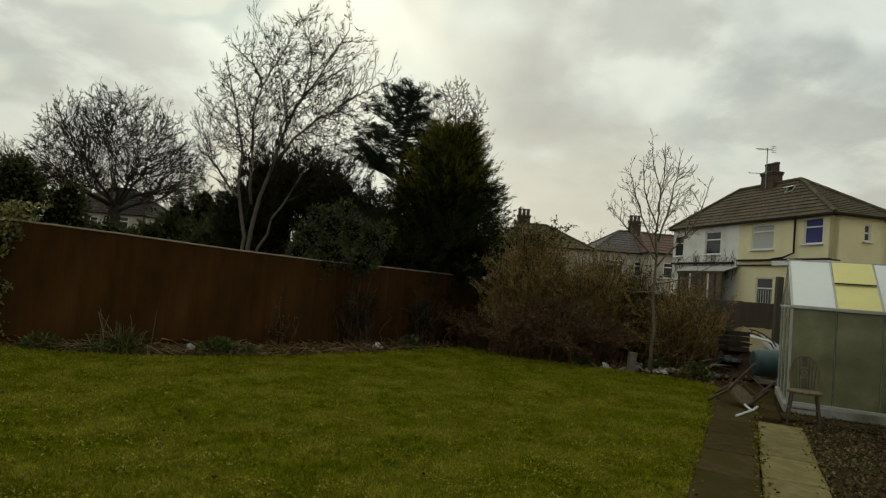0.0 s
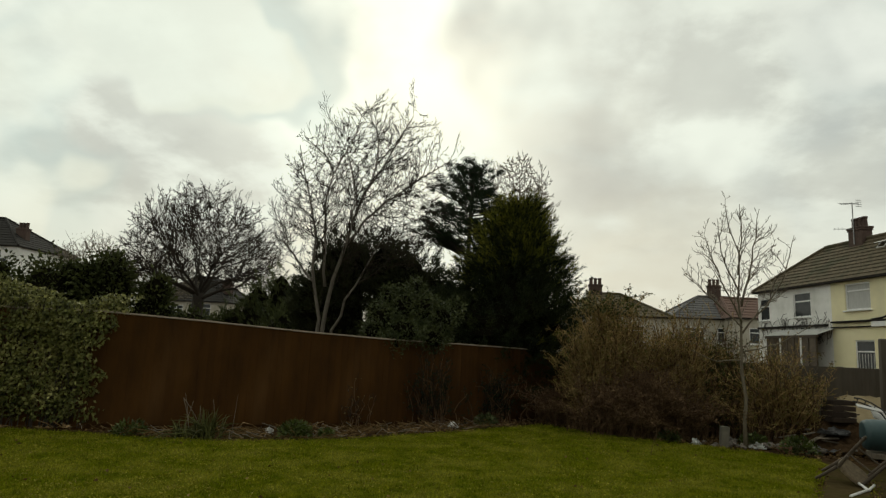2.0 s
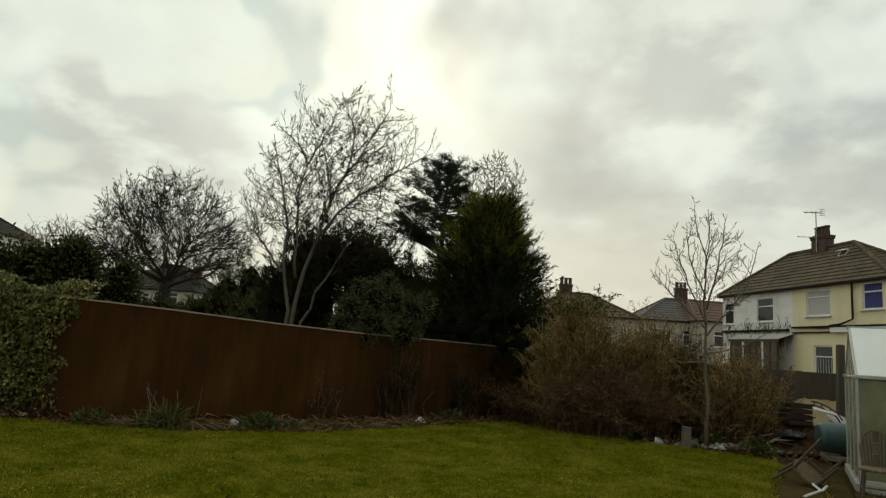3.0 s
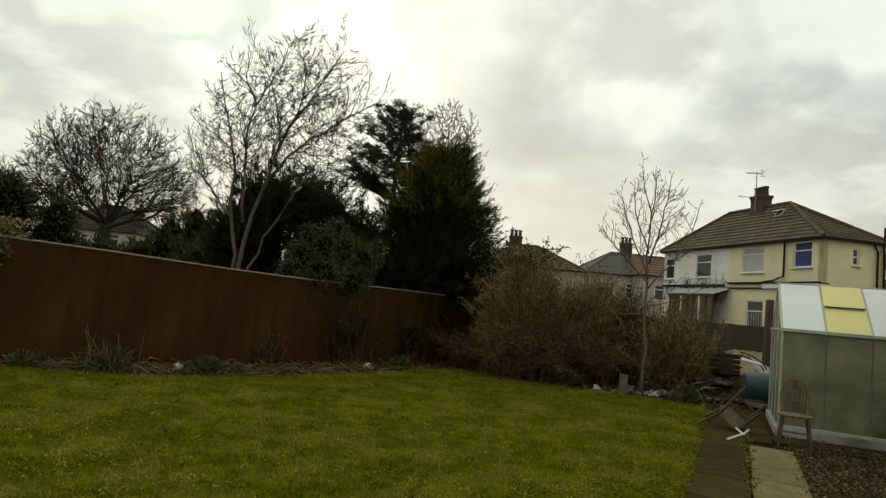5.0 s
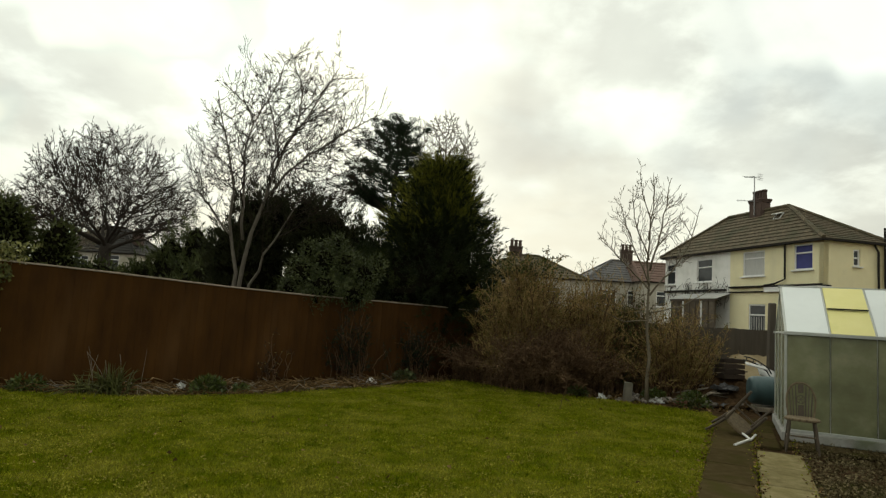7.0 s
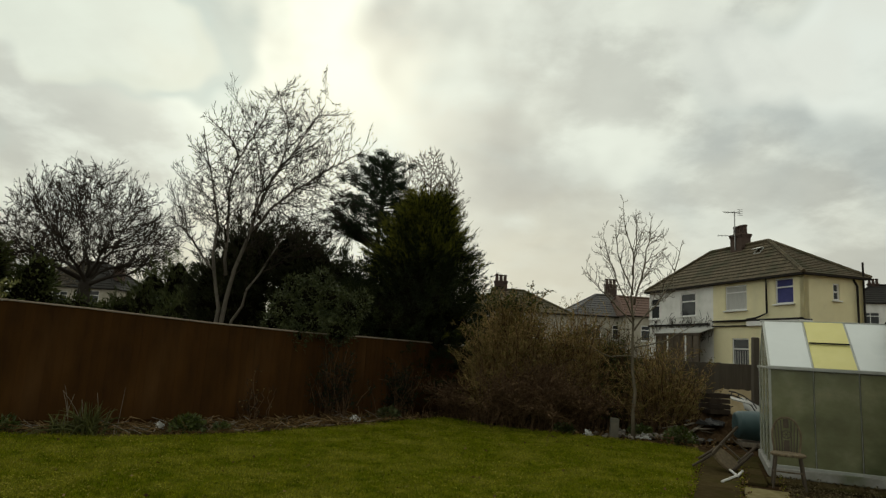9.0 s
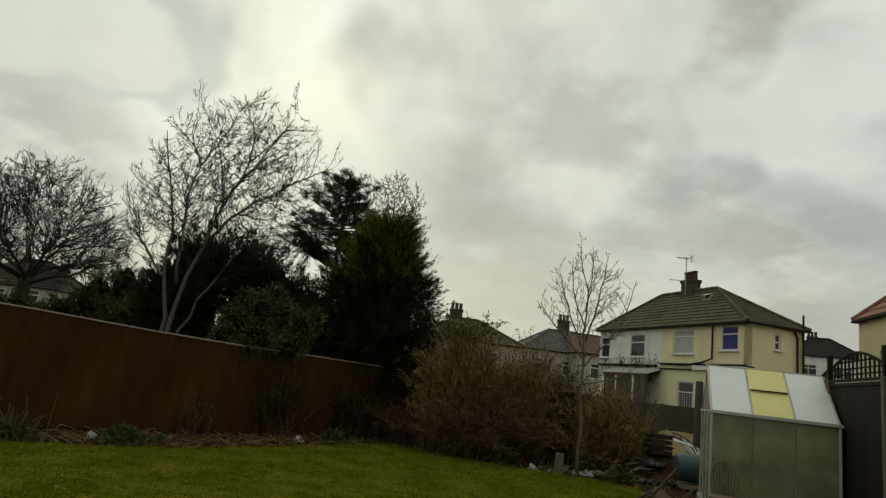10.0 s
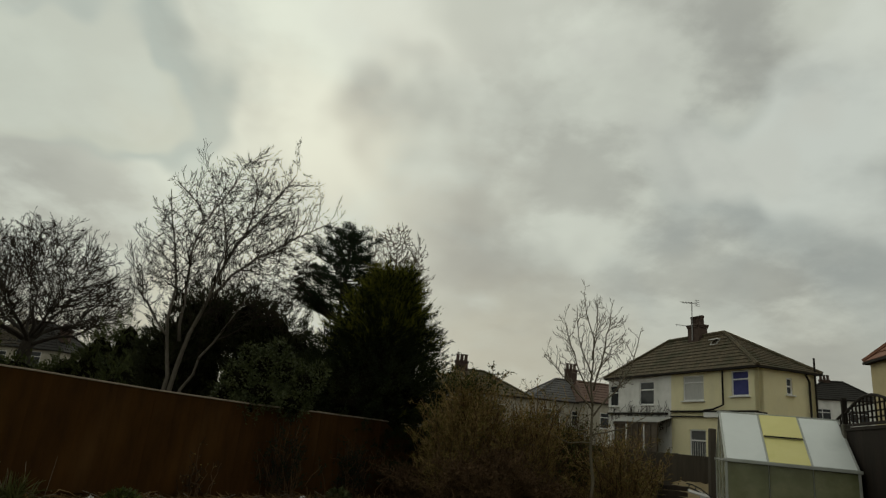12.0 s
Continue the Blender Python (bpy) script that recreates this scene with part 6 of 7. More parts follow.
def cypress_radius(z, a):
    k = np.clip(z / 5.55, 0, 1)
    r = 1.88 * np.clip(1 - np.clip((k - 0.33) / 0.63, 0, 1) ** 1.35, 0, 1) * (0.90 + 0.12 * np.sin(3.1 * k + 0.4)) + 0.10
    turn = (a - 4.5 + np.pi) % (2 * np.pi) - np.pi
    r = r * (1 + 0.62 * np.exp(-(turn / 1.0) ** 2 - ((z - 2.35) / 0.6) ** 2))      # the skirt that hangs over the fence
    return r * (1 + 0.10 * np.sin(3 * a + 4 * z) + 0.06 * np.sin(7 * a - 6 * z) + 0.08 * np.sin(2.2 * z + a))


# solid core coloured as the shade deep in the cypress
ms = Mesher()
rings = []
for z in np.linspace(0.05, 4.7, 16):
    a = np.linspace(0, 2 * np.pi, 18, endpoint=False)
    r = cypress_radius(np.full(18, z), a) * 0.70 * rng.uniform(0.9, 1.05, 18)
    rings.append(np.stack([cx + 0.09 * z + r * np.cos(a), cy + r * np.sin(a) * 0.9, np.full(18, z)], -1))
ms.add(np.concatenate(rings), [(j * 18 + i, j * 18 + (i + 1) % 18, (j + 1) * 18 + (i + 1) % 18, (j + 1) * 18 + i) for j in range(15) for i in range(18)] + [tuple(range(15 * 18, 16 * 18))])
part("inner_foliage", ms, M["inner_shade"], cyp)
n = 3000
z = 0.1 + 5.15 * rng.random(n) ** 0.8
a = rng.uniform(0, 2 * np.pi, n)
r = cypress_radius(z, a) * rng.uniform(0.62, 0.9, n)
foot = np.stack([cx + 0.09 * z + r * np.cos(a), cy + 0.9 * r * np.sin(a), z], -1)
way = unit(np.stack([np.cos(a), np.sin(a), 0.12 + 0.20 * z], -1) + rng.normal(0, 0.22, (n, 3)))
reach = rng.uniform(0.3, 1.05, n) ** 1.2 * (1 - 0.04 * z)
per = 64
s = rng.random((n, per, 1)) ** 0.7
p = (foot[:, None] + way[:, None] * reach[:, None, None] * s + rng.normal(0, [0.075, 0.075, 0.045], (n, per, 3)) * (1.15 - s)).reshape(-1, 3)
out = np.repeat(way, per, 0)
v, f = leaves(p, unit(out + rng.normal(0, 0.6, p.shape)), rng.uniform(0.06, 0.15, len(p)), rng.uniform(0.008, 0.019, len(p)), rng, shape="blade")
# crown leaves carry the low branches' shade in their near-black green
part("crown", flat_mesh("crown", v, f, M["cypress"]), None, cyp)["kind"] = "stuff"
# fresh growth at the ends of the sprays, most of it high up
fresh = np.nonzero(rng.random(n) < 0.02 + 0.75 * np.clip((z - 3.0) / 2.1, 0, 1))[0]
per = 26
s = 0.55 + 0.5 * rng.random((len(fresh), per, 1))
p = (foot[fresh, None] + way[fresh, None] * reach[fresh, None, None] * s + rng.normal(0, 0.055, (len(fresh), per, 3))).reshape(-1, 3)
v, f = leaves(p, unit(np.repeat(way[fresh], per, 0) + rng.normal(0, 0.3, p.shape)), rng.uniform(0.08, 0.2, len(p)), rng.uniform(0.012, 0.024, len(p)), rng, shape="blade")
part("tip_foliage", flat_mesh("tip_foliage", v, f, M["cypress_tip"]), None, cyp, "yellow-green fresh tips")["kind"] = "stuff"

# pine behind: bare trunk, tiers of branches with tufts
rng = np.random.default_rng(71)
pine = thing("pine_tree", "tall dark pine with open tiered branches", "tree")
px, py = -1.95, 24.0
stem(pine, [(px - 0.05, py, -0.1), (px, py, 5.0), (px + 0.1, py, 8.8)], 0.17, 0.04, M["bark_dark"])
tufts, tiers = [], Mesher()
for i in range(84):
    if i < 18:          # long low limbs, most of them to one side
        z0, a, reach = rng.uniform(4.9, 5.7), math.pi + rng.normal(0, 0.8), rng.uniform(1.2, 2.2)
        lift = 0.55
    else:               # the rounded, pointed head
        k = (i - 18) / 65
        z0 = 5.9 + 3.0 * k
        a = 2.4 * i + rng.uniform(-0.3, 0.3)
        reach = np.interp(z0, [5.9, 6.4, 7.0, 7.6, 8.3, 8.9], [1.1, 1.75, 1.8, 1.5, 0.95, 0.3]) * rng.uniform(0.55, 1.08)
        lift = 0.35
    foot = np.array([px + 0.03 * (z0 - 5), py, z0])
    tip = foot + [reach * math.cos(a) - 0.12, reach * math.sin(a), lift * reach + rng.uniform(-0.28, 0.34)]
    mid = (foot + tip) / 2 + [0, 0, -0.08]
    line = resample([foot, mid, tip], 6)
    tiers.tube(line, np.linspace(0.035, 0.012, 6), 5)
    for s in np.arange(0.4, 1.02, 0.2 / max(reach, 0.3)):
        c = foot + (tip - foot) * s + rng.normal(0, 0.07, 3)
        tufts.append(c + unit(rng.normal(size=(150, 3))) * rng.random((150, 1)) ** 0.45 * rng.uniform(0.5, 1.15) * np.array([0.27, 0.27, 0.15]))
tufts.append(np.array([px + 0.08, py, 9.0]) + rng.normal(0, 0.1, (160, 3)) * [0.8, 0.8, 1.5])
part("branchwork", tiers, M["bark_dark"], pine)
tufts = np.concatenate(tufts)
way = unit(rng.normal(size=tufts.shape) + [0, 0, 0.45])
v, f = leaves(tufts, way, rng.uniform(0.07, 0.16, len(way)), 0.016, rng, shape="blade")
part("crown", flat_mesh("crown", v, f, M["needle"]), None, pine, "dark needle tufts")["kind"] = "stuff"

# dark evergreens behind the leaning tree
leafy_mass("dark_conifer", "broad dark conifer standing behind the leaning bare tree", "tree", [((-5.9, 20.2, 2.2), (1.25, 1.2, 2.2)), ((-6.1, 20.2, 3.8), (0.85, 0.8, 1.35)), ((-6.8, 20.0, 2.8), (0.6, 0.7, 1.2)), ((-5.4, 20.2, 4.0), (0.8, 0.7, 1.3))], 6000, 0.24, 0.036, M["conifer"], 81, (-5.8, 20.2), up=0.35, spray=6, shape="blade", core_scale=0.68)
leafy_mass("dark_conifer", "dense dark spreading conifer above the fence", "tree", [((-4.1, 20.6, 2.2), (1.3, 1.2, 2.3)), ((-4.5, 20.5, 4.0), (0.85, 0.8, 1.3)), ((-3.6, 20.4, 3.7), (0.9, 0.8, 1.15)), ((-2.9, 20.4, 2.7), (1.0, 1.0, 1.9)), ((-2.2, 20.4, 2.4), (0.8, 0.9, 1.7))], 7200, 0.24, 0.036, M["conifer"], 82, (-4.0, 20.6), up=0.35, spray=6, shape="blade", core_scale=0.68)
leafy_mass("small_conifer", "small dark green conifer beyond the fence", "tree", [((-11.4, 27, 1.9), (1.3, 1.2, 1.9)), ((-10.6, 27, 3.5), (0.6, 0.7, 1.25)), ((-9.7, 27, 2.6), (0.8, 0.9, 1.4)), ((-11.6, 27, 3.0), (0.6, 0.7, 1.2)), ((-12.6, 27, 2.0), (0.8, 0.8, 1.2)), ((-8.9, 27, 1.9), (0.7, 0.8, 1.2))], 4800, 0.28, 0.042, M["conifer_green"], 83, (-11.0, 27), up=0.35, spray=5, shape="blade")
leafy_mass("low_conifer", "low bushy conifer behind the fence", "tree", [((-8.3, 22.5, 1.4), (1.4, 1.2, 1.5)), ((-7.4, 22.3, 1.7), (1.0, 1.0, 1.3))], 2200, 0.28, 0.05, M["conifer_green"], 84, (-8.3, 22.5), up=0.3, spray=5, shape="blade")
leafy_mass("evergreen_shrub", "grey-green broadleaf evergreen shrub leaning over the fence", "shrub", [((-2.45, 13.3, 2.40), (0.42, 0.42, 0.48)), ((-2.05, 13.5, 2.42), (0.36, 0.4, 0.42)), ((-1.62, 13.6, 2.15), (0.34, 0.4, 0.46)), ((-2.85, 13.1, 2.12), (0.36, 0.4, 0.42)), ((-3.05, 13.0, 1.82), (0.26, 0.3, 0.26)), ((-2.35, 13.05, 1.90), (0.5, 0.42, 0.36)), ((-1.75, 13.3, 1.78), (0.4, 0.35, 0.3)), ((-2.3, 13.7, 1.2), (0.6, 0.35, 0.9)), ((-2.75, 13.25, 2.62), (0.2, 0.25, 0.3)), ((-2.2, 13.4, 2.85), (0.22, 0.25, 0.22)), ((-1.35, 13.75, 2.4), (0.2, 0.25, 0.3)), ((-2.55, 12.75, 1.6), (0.3, 0.22, 0.3))], 9600, 0.085, 0.034, M["shrub"], 85, (-2.3, 13.7), up=0.25, trunk=0.05, spread=1.0, core_scale=0.55)
for k, (rows, n) in enumerate(((
        [((-17.3, 24.6, 2.4), (1.1, 1.1, 2.5)), ((-17.1, 24.5, 4.0), (0.75, 0.8, 0.95)), ((-17.9, 24.3, 3.7), (0.6, 0.8, 0.9))], 4600), ([((-15.75, 25.5, 1.9), (1.0, 1.0, 1.9)), ((-15.6, 25.4, 3.3), (0.6, 0.7, 0.95)), ((-14.2, 26.2, 1.5), (1.2, 0.9, 1.25)), ((-13.2, 26.6, 1.5), (0.8, 0.8, 1.1))], 4800),
        ([((-19.2, 23.4, 2.2), (1.4, 1.2, 2.4)), ((-20.4, 22.2, 2.2), (1.4, 1.0, 2.2)), ((-18.6, 24.0, 3.7), (0.7, 0.8, 0.8))], 5600), ([((-22.4, 21.6, 2.2), (1.8, 1.2, 2.2)), ((-24.6, 20.4, 2.1), (1.6, 1.0, 2.3))], 4600))):
    leafy_mass("evergreen_hedge_tree", "dark evergreen tree in the neighbouring garden", "tree", rows, n, 0.24, 0.11, M["evergreen"], 90 + k, rows[0][0][:2], up=0.1, group="evergreens beyond the side fence", core_scale=0.82)


# ---- brown bush and brambles at the lawn's end ----
def brush(name, label, centre, spread, height, stems, seed, mat, kids=(6, 4), leaf_mat=None, leaf_n=0, leaf_size=0.06, arch=0.25, top_leaf=0, min_r=0.0036, green_n=0):
    rng = np.random.default_rng(seed)
    t = thing(name, label, "shrub")
    k = 7
    foot = np.array(centre) + rng.normal(size=(stems, 2)) * np.array(spread) * 0.42
    a = rng.uniform(0, 6.28, stems)
    lean = np.abs(rng.normal(0, arch, stems))
    far = np.linalg.norm((foot - centre) / np.array(spread), axis=1)
    h = height * rng.uniform(0.6, 1.03, stems) ** 0.85 * (0.58 + 0.42 * np.exp(-far ** 2 / 0.35))
    s = np.linspace(0, 1, k)
    out = lean[:, None] * (s ** 1.6)[None] * h[:, None]
    pts = np.stack([foot[:, :1] + np.cos(a)[:, None] * out, foot[:, 1:] + np.sin(a)[:, None] * out, h[:, None] * (s[None] - 0.25 * lean[:, None] * s[None] ** 2) - 0.03], -1)
    pts[:, 1:] += rng.normal(0, 0.03, pts[:, 1:].shape)
    rad = np.linspace(1, 0.4, k)[None] * rng.uniform(0.008, 0.016, stems)[:, None]
    v0, f0 = tube_batch(pts, rad, 4)
    part("stemwork", flat_mesh("stemwork", v0, f0, M["twig_red"]), None, t)["kind"] = "stuff"
    vs, fs, n = [], [], 0
    for per in kids:
        pts, rad = shoots(rng, pts, rad, per, (20, 65), (0.18, 0.42), 0.6, 4, 0.3, 0.08, 0.15)
        v, f = tube_batch(pts, np.maximum(rad, min_r), 3)
        vs.append(v)
        fs.append(f + n)
        n += len(v)
    part("twigwork", flat_mesh("twigwork", np.concatenate(vs), np.concatenate(fs), mat), None, t)["kind"] = "stuff"
    if leaf_n:
        i = rng.integers(0, len(pts), leaf_n)
        c = pts[i, rng.integers(0, pts.shape[1], leaf_n)]
        v, f = leaves(c, rng.normal(size=(leaf_n, 3)) + [0, 0, 0.2], rng.uniform(0.6, 1.3, leaf_n) * leaf_size, leaf_size * 0.5, rng)
        part("foliage", flat_mesh("foliage", v, f, leaf_mat or M["leaf_brown"]), None, t)["kind"] = "stuff"
    if green_n:
        i = rng.integers(0, len(pts), green_n)
        c = pts[i, rng.integers(0, pts.shape[1], green_n)]
        v, f = leaves(c, rng.normal(size=(green_n, 3)) + [0, 0, 0.3], rng.uniform(0.6, 1.3, green_n) * leaf_size, leaf_size * 0.5, rng)
        part("green_foliage", flat_mesh("green_foliage", v, f, M["leaf_olive"]), None, t, "olive green leaves among the twigs")["kind"] = "stuff"
    if top_leaf:
        hi = np.argsort(-pts[:, -1, 2])[: max(40, top_leaf // 3)]
        c = pts[rng.choice(hi, top_leaf), rng.integers(1, pts.shape[1], top_leaf)]
        v, f = leaves(c, rng.normal(size=(top_leaf, 3)) + [0, 0, 0.3], rng.uniform(0.05, 0.085, top_leaf), 0.035, rng)
        part("top_foliage", flat_mesh("top_foliage", v, f, M["evergreen"]), None, t, "dark leaves at the stem tips")["kind"] = "stuff"
    return t


brush("twiggy_bush", "large dense brown twiggy bush at the lawn's end", (2.1, 14.3), (0.85, 0.6), 3.1, 430, 101, M["twig_brown"], (7, 5), M["leaf_brown"], 13000, 0.05, 0.22, 1100, green_n=12000)
brush("twiggy_bush", "brown and green twiggy bush in the border", (3.45, 14.2), (0.85, 0.45), 2.75, 230, 102, M["twig_brown"], (6, 5), M["leaf_brown"], 4500, 0.05, 0.22, green_n=3500)
brush("bramble_bush", "tangled brown bramble bush in the border", (5.3, 13.6), (0.9, 0.45), 2.25, 125, 103, M["twig_brown"], (6, 5), M["leaf_brown"], 2600, 0.05, 0.45, green_n=2500)
brush("olive_shrub", "dark olive green shrub behind the young tree", (4.35, 14.3), (0.5, 0.3), 2.15, 150, 108, M["twig_red"], (7, 5), M["evergreen"], 15000, 0.06, 0.2)
brush("low_bush", "low dark red-brown bush beside the lawn", (2.55, 13.35), (1.1, 0.35), 1.5, 420, 104, M["twig_red"], (7, 5), M["twig_red"], 9000, 0.06, 0.7)
brush("low_bush", "low dark brown bush below the conifer", (1.1, 14.7), (0.6, 0.4), 1.1, 190, 105, M["twig_red"], (6, 5), M["twig_red"], 3500, 0.06, 0.7)
brush("bare_hedge", "loose hedge of thin pale bare stems along the back fence", (4.3, 15.0), (2.0, 0.3), 2.75, 150, 110, M["twig_pale"], (6, 5), M["leaf_olive"], 2500, 0.05, 0.22)
# climber made denser than it is, to darken the shaded fence behind
brush("climber_stems", "thin bare climber stems against the fence", (-1.75, 13.05), (0.75, 0.12), 1.6, 46, 106, M["twig"], (5, 4), M["needle"], 900, 0.06, 0.3)
brush("climber_stems", "thin bare climber stems against the fence", (-3.0, 11.95), (0.4, 0.12), 1.1, 12, 107, M["twig"], (4, 3), M["leaf_brown"], 60, 0.04, 0.3)
# dark leaves added here in place of shade on the fence's end
brush("climber_stems", "dark leafy climber, thickened to darken the fence's far end", (-0.45, 14.45), (0.6, 0.12), 1.5, 40, 109, M["twig"], (5, 4), M["needle"], 900, 0.06, 0.3)


# ---- ivy over the fence ----
def ivy():
    rng = np.random.default_rng(111)
    t = thing("ivy", "dense pale green ivy hanging over the fence", "climbing plant")
    nodes = np.array(FENCE[:5])
    n = 23000
    s = rng.random(n) ** 0.8 * 3.42
    i = np.minimum(s.astype(int), 3)
    w = (s - i)[:, None]
    p = nodes[i] * (1 - w) + nodes[i + 1] * w
    u = unit(nodes[i + 1] - nodes[i])
    front = np.stack([u[:, 1], -u[:, 0]], -1)
    h = 0.12 + rng.random(n) ** 0.75 * (2.08 + 0.36 * np.clip(1 - s / 3.2, 0, 1) + 0.12 * np.sin(s * 4.1) + 0.05 * np.sin(s * 11))
    # the ivy's edge: widest at the top, drawn in below
    edge = 3.03 + 0.22 * np.clip((h - 1.5) / 0.5, 0, 1) + 0.05 * np.sin(h * 9) + 0.03 * np.sin(h * 23)
    keep = (s < edge + rng.normal(0, 0.025, n)) & ~((s > edge - 0.12) & (rng.random(n) < 0.35))
    over = np.clip(h - 1.75, 0, 1)
    depth = 0.05 + 0.20 * (0.5 + 0.5 * np.sin(s * 5 + h * 4)) * np.sin(np.clip(h / 2.2, 0, 1) * np.pi) + rng.normal(0, 0.035, n) - over * rng.uniform(0, 0.9, n)
    c = np.c_[p + front * depth[:, None], h]
    way = np.c_[front * 0.45, np.full(n, -0.75)] + rng.normal(0, 0.5, (n, 3))
    v, f = leaves(c[keep], way[keep], rng.uniform(0.035, 0.085, keep.sum()), rng.uniform(0.03, 0.068, keep.sum()), rng, 0.2)
    part("foliage", flat_mesh("foliage", v, f, M["ivy"]), None, t)["kind"] = "stuff"
    m = 130
    s0 = rng.random(m) * 2.95
    i = np.minimum(s0.astype(int), 3)
    w = (s0 - i)[:, None]
    b = nodes[i] * (1 - w) + nodes[i + 1] * w
    zz = np.linspace(0, 2.0, 8)
    pts = np.stack([np.c_[b + front[:m] * 0 + rng.normal(0, 0.03, (m, 2)) - [0, 0.05], np.full(m, z)] for z in zz], 1)
    v, f = tube_batch(pts, np.full((m, 8), 0.009), 4)
    part("stemwork", flat_mesh("stemwork", v, f, M["bark_dark"]), None, t)["kind"] = "stuff"


ivy()


# ---- border plants and litter ----
def border():
    rng = np.random.default_rng(121)
    for (x, y), h, n, lab in (((-4.75, 9.55), 0.50, 85, "clump of long green strap leaves below the fence"), ((-5.1, 9.5), 0.33, 45, "low clump of green strap leaves in the border")):
        t = thing("strap_leaf_plant", lab, "plant")
        a = rng.uniform(0, 6.28, n)
        lean = np.abs(rng.normal(0, 0.75, n))
        L = h * rng.uniform(0.6, 1.15, n)
        s = np.linspace(0, 1, 5)
        out = lean[:, None] * (s ** 1.8)[None] * L[:, None]
        foot = rng.normal(0, 0.09, (n, 2)) + [x, y]
        zc = L[:, None] * (s[None] - 0.45 * lean[:, None] * s[None] ** 2.5)
        pts = np.stack([foot[:, :1] + np.cos(a)[:, None] * out, foot[:, 1:] + np.sin(a)[:, None] * out, zc - 0.02], -1)
        v, f = tube_batch(pts, np.array([0.008, 0.011, 0.011, 0.008, 0.002])[None].repeat(n, 0), 3)
        part("foliage", flat_mesh("foliage", v, f, M["strap"]), None, t)
    m = 9
    foot = rng.normal(0, [0.22, 0.06], (m, 2)) + [-4.85, 9.7]
    L, a = rng.uniform(0.35, 0.75, m), rng.normal(0, 0.35, m)
    s = np.linspace(0, 1, 5)
    pts = np.stack([foot[:, :1] + (a * L)[:, None] * s[None] ** 1.5, foot[:, 1:] + 0.1 * s[None], L[:, None] * s[None] * 0.95], -1)
    dry = thing("dry_stalk_plant", "thin dry straw-coloured stalks rising against the fence", "plant")
    v, f = tube_batch(pts, np.linspace(0.005, 0.0025, 5)[None].repeat(m, 0), 4)
    part("stalkwork", flat_mesh("stalkwork", v, f, M["twig_pale"]), None, dry)
    for (x, y), r, n, mat, lab in (((-3.6, 10.35), 0.28, 420, "leafy", "leafy green plant in the border below the fence"), ((-3.15, 10.6), 0.13, 110, "leafy", "small leafy plant in the border"),
                                   ((5.1, 12.25), 0.3, 360, "leafy", "patch of low green weeds by the rubble"), ((4.55, 12.9), 0.25, 260, "leafy", "low green weeds at the young tree's foot"),
                                   ((-6.0, 9.5), 0.24, 200, "leafy", "low plant at the ivy's foot"), ((3.0, 12.95), 0.2, 200, "leafy", "low green weeds below the bush"), ((-0.6, 13.6), 0.25, 240, "shrub", "low plant at the fence's foot")):
        t = thing("border_plant", lab, "plant")
        d = unit(rng.normal(size=(n, 3)) + [0, 0, 0.5])
        d[:, 2] = np.abs(d[:, 2])
        c = np.array([x, y, 0.0]) + d * [r, r, r * 0.85] * (1 - 0.5 * rng.random((n, 1)) ** 2)
        v, f = leaves(c, d + rng.normal(0, 0.5, (n, 3)), rng.uniform(0.05, 0.10, n), rng.uniform(0.03, 0.055, n), rng)
        part("foliage", flat_mesh("foliage", v, f, M[mat]), None, t)
        m = 30
        e = c[:m]
        b = np.array([x, y, 0.0]) + rng.normal(0, 0.05, (m, 3)) * [1, 1, 0]
        v, f = tube_batch(np.stack([b, (b + e) / 2 + [0, 0, 0.03], e], 1), np.full((m, 3), 0.005), 3)
        part("stalkwork", flat_mesh("stalkwork", v, f, M["strap"]), None, t)

    # dead leaves in the beds
    def scatter(n, x0, x1, y0, y1, test):
        x, y = rng.uniform(x0, x1, n), rng.uniform(y0, y1, n)
        k = test(x, y)
        return x[k], y[k]

    fx, fy = zip(*FENCE)
    in_bed = lambda x, y: (~inside(LAWN, x, y)) & (y < np.interp(x, fx, fy) - 0.05) & (y > 7)
    x, y = scatter(7500, -9, 1.2, 8, 16, in_bed)
    ox2, oy2 = scatter(46000, 2.2, 8, 1.5, 9.0, lambda x, y: ((x - PATH_O.x) * PATH_N.x + (y - PATH_O.y) * PATH_N.y > 1.05))
    bx2, by2 = scatter(2500, 1.0, 7.0, 11.8, 14.6, lambda x, y: ~inside(LAWN, x, y))
    for name, lab, xx, yy, size in (("leaf_litter", "brown fallen leaves along the fence", x, y, 0.09), ("leaf_litter", "grey-brown crumbs and leaf bits on the bare bed", ox2, oy2, 0.042), ("leaf_litter", "brown fallen leaves below the bushes", bx2, by2, 0.08)):
        m = len(xx)
        c = np.stack([xx, yy, rng.uniform(-0.03, 0.03, m)], -1)
        v, f = leaves(c, rng.normal(size=(m, 3)) * [1, 1, 0.35], rng.uniform(0.5, 1.2, m) * size, size * 0.5, rng, 0.25)
        tagged(part(name, flat_mesh(name, v, f, M["crumb" if "bare bed" in lab else "dead_leaf"]), None), lab, "leaves", kind="stuff")
    # leaves and moss caught along the path's edges
    m = 1500
    along, off = rng.uniform(-3, 6.2, m), rng.choice([-0.02, 0.545, 0.57, 1.03], m) + rng.normal(0, 0.035, m)
    c = np.stack([PATH_O.x + PATH_D.x * along + PATH_N.x * off, PATH_O.y + PATH_D.y * along + PATH_N.y * off, np.full(m, 0.035)], -1)
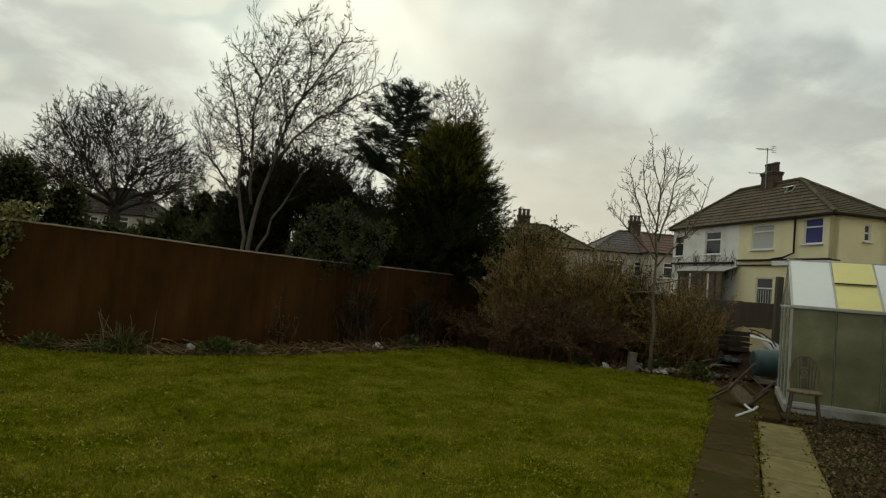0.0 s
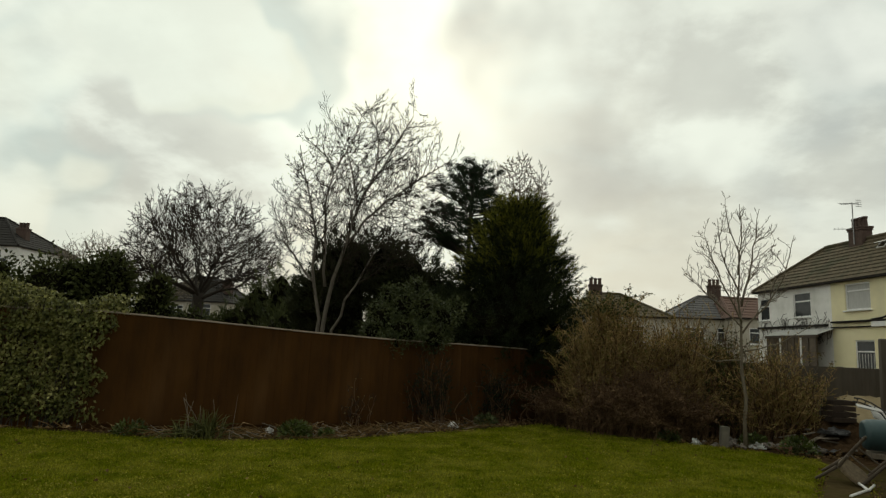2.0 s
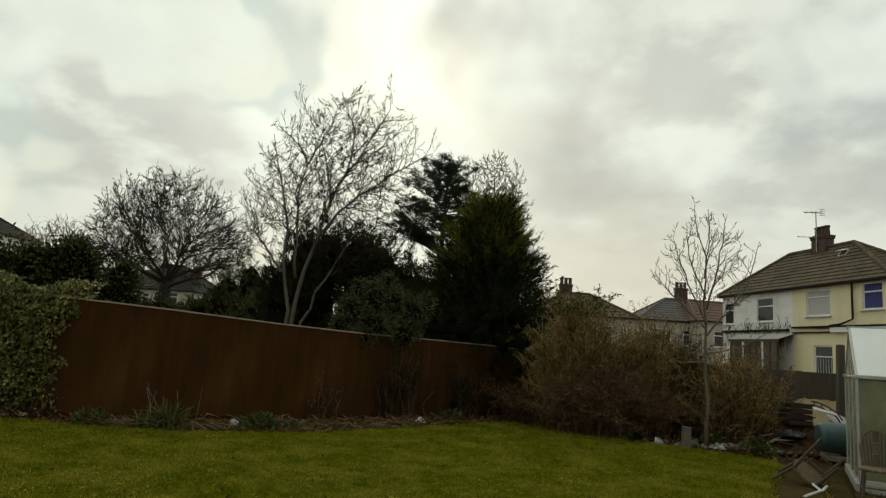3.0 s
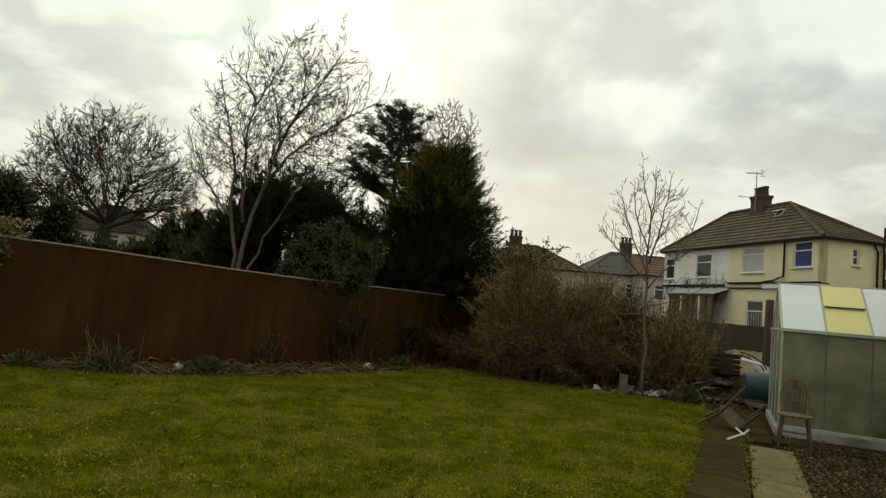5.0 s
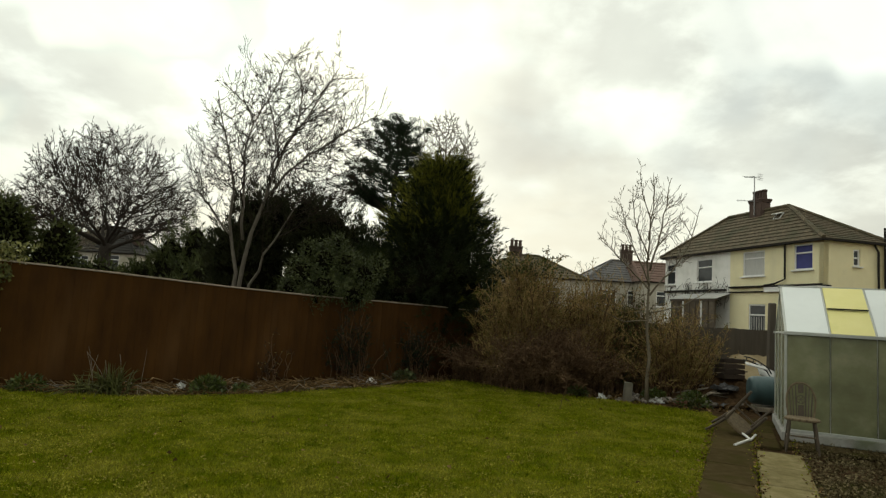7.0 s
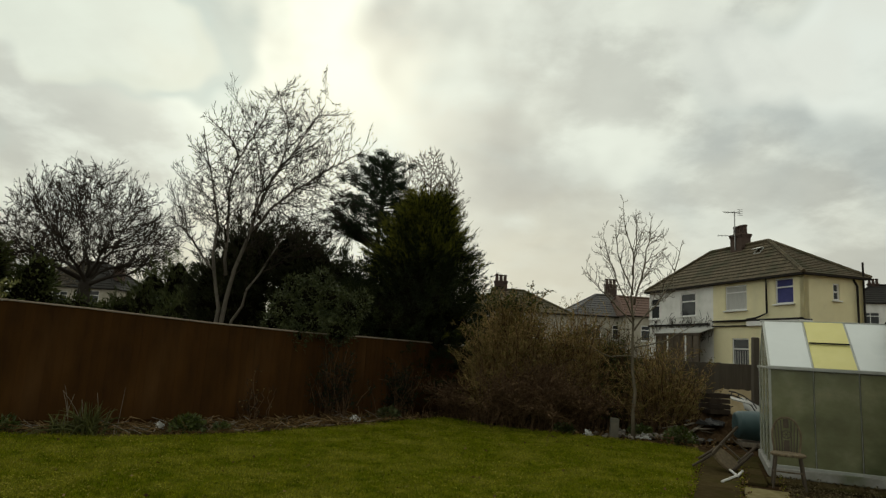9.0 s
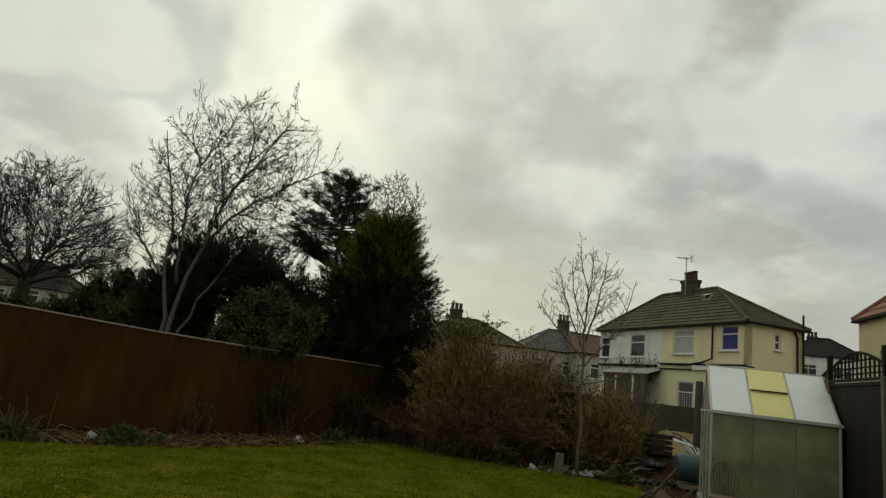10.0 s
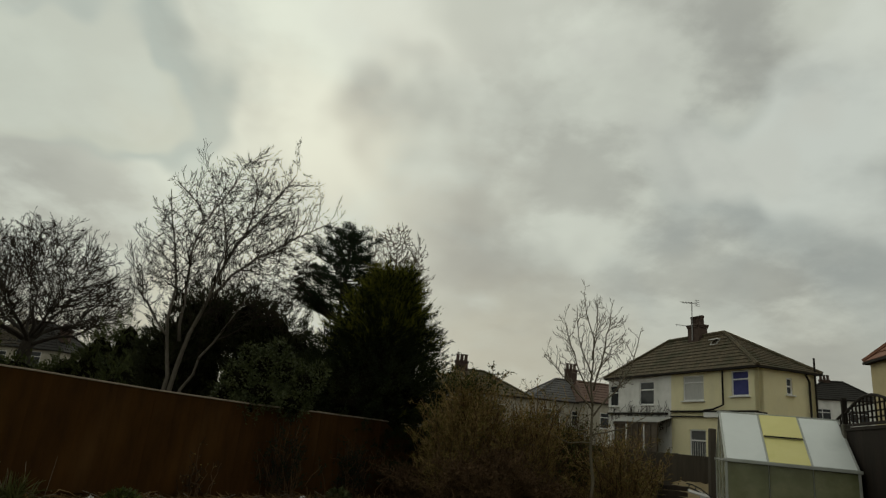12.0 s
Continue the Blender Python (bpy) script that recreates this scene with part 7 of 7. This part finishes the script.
    for name, lab, pick, mat, size in (("path_litter", "small fallen leaves caught along the path's edges", slice(0, 650), "dead_leaf", 0.045), ("path_moss", "moss and weeds in the path's joints", slice(650, m), "grass", 0.035)):
        q = c[pick]
        v, f = leaves(q, rng.normal(size=q.shape) * [1, 1, 0.4] + [0, 0, 0.25], rng.uniform(0.5, 1.2, len(q)) * size, size * 0.5, rng, 0.25)
        tagged(part(name, flat_mesh(name, v, f, M[mat]), None), lab, "leaves", kind="stuff")
    # sticks and cut stems
    x, y = scatter(2600, -8, 0.2, 8.4, 14, in_bed)
    m = len(x)
    a, L = rng.uniform(0, 6.28, m), rng.uniform(0.1, 0.5, m)
    p = np.stack([x, y, np.full(m, 0.02)], -1)
    q = p + np.stack([np.cos(a) * L, np.sin(a) * L * 0.4, rng.uniform(0, 0.12, m)], -1)
    line = np.stack([p, (p + q) / 2 + rng.normal(0, [0.03, 0.03, 0.015], (m, 3)), q], 1)
    pale = rng.random(m) < 0.22
    for mat, pick, lab in (("dead_leaf", ~pale, "dry cut stems and sticks along the fence"), ("twig_pale", pale, "pale dry stalks lying along the fence")):
        v, f = tube_batch(line[pick], np.full((pick.sum(), 3), 0.007), 4)
        tagged(part("cut_stems", flat_mesh("cut_stems", v, f, M[mat]), None), lab, "sticks", kind="stuff")


border()


# ---- grass blades ----
def patches(rng, x, y, size):
    """Smooth random values from 0 to 1 over the plan, in patches of a size."""
    g = rng.random((int(24 / size) + 3, int(24 / size) + 3))
    u, v = (x + 12) / size, (y + 1) / size
    u, v = np.clip(u, 0, g.shape[0] - 2.01), np.clip(v, 0, g.shape[1] - 2.01)
    i, j = u.astype(int), v.astype(int)
    a, b = u - i, v - j
    a, b = a * a * (3 - 2 * a), b * b * (3 - 2 * b)
    return (g[i, j] * (1 - a) + g[i + 1, j] * a) * (1 - b) + (g[i, j + 1] * (1 - a) + g[i + 1, j + 1] * a) * b


def grass():
    rng = np.random.default_rng(131)
    n = 330000
    y = 3.2 + 11.6 * rng.random(n) ** 1.25
    x = rng.uniform(-0.75, 0.55, n) * (y + 1.5)
    k = inside(LAWN, x, y)
    x, y = x[k], y[k]
    bx, by = rng.uniform(-10, 2, 90000), rng.uniform(-4, 3.6, 90000)
    k = inside(LAWN, bx, by)
    x, y = np.r_[x, bx[k]], np.r_[y, by[k]]
    m = len(x)
    edge = rng.normal(size=(m, 3)) * [0.55, 0.55, 0.15] + [0, 0, 1]
    z = 0.008 + 0.012 * np.sin(x * 1.1 + 0.5) * np.sin(y * 0.9)
    tuft = patches(rng, x, y, 0.22) * 0.8 + patches(rng, x, y, 0.75) * 0.6 - 0.1
    v, f = leaves(np.stack([x, y, z - 0.005], -1), edge, rng.uniform(0.018, 0.042, m) * (0.8 + 0.5 * np.clip(tuft, 0, 1)), rng.uniform(0.005, 0.010, m), rng, shape="blade")
    tagged(part("grass_blades", flat_mesh("grass_blades", v, f, M["grass"]), None), "short mown grass with moss", "grass", kind="stuff")
    # flat flecks of yellow moss and clover in patches
    spot = patches(rng, x, y, 0.16) * 0.7 + patches(rng, x, y, 0.45) * 0.5 + patches(rng, x, y, 1.4) * 0.35
    # fewer toward the fence: greener turf, and the shade there put into colour
    pick = rng.random(m) < 0.5 * np.clip((spot - 0.68) / 0.36, 0, 1) * np.clip(1.6 - y / 7.2, 0.06, 1)
    k = pick.sum()
    v, f = leaves(np.stack([x, y, z + 0.014], -1)[pick], rng.normal(size=(k, 3)) * [1, 1, 0.3] + [0, 0, 0.15], rng.uniform(0.013, 0.028, k), rng.uniform(0.009, 0.019, k), rng)
    tagged(part("moss_flecks", flat_mesh("moss_flecks", v, f, M["moss"]), None), "yellowish moss and clover patches in the lawn", "moss", kind="stuff")
    # single dead leaves blown over the grass
    k = rng.choice(m, 170, replace=False)
    v, f = leaves(np.stack([x, y, z + 0.028], -1)[k], rng.normal(size=(170, 3)) * [1, 1, 0.2], rng.uniform(0.03, 0.07, 170), rng.uniform(0.02, 0.045, 170), rng, 0.25)
    tagged(part("blown_leaves", flat_mesh("blown_leaves", v, f, M["dead_leaf"]), None), "single brown leaves blown over the lawn", "leaves", kind="stuff")
    # straw thins with y as well, leaving the shaded far lawn darker in colour
    pick = rng.random(m) < 0.05 * np.clip(2.4 * tuft - 0.9, 0.12, 1.6) * np.clip(1.5 - y / 14, 0.4, 1.2)
    k = pick.sum()
    v, f = leaves(np.stack([x, y, z + 0.012], -1)[pick], rng.normal(size=(k, 3)) * [1, 1, 0.25] + [0, 0, 0.35], rng.uniform(0.025, 0.05, k), rng.uniform(0.005, 0.010, k), rng, shape="blade")
    tagged(part("dry_grass", flat_mesh("dry_grass", v, f, M["straw"]), None), "dry straw-coloured blades in the lawn", "grass", kind="stuff")


grass()
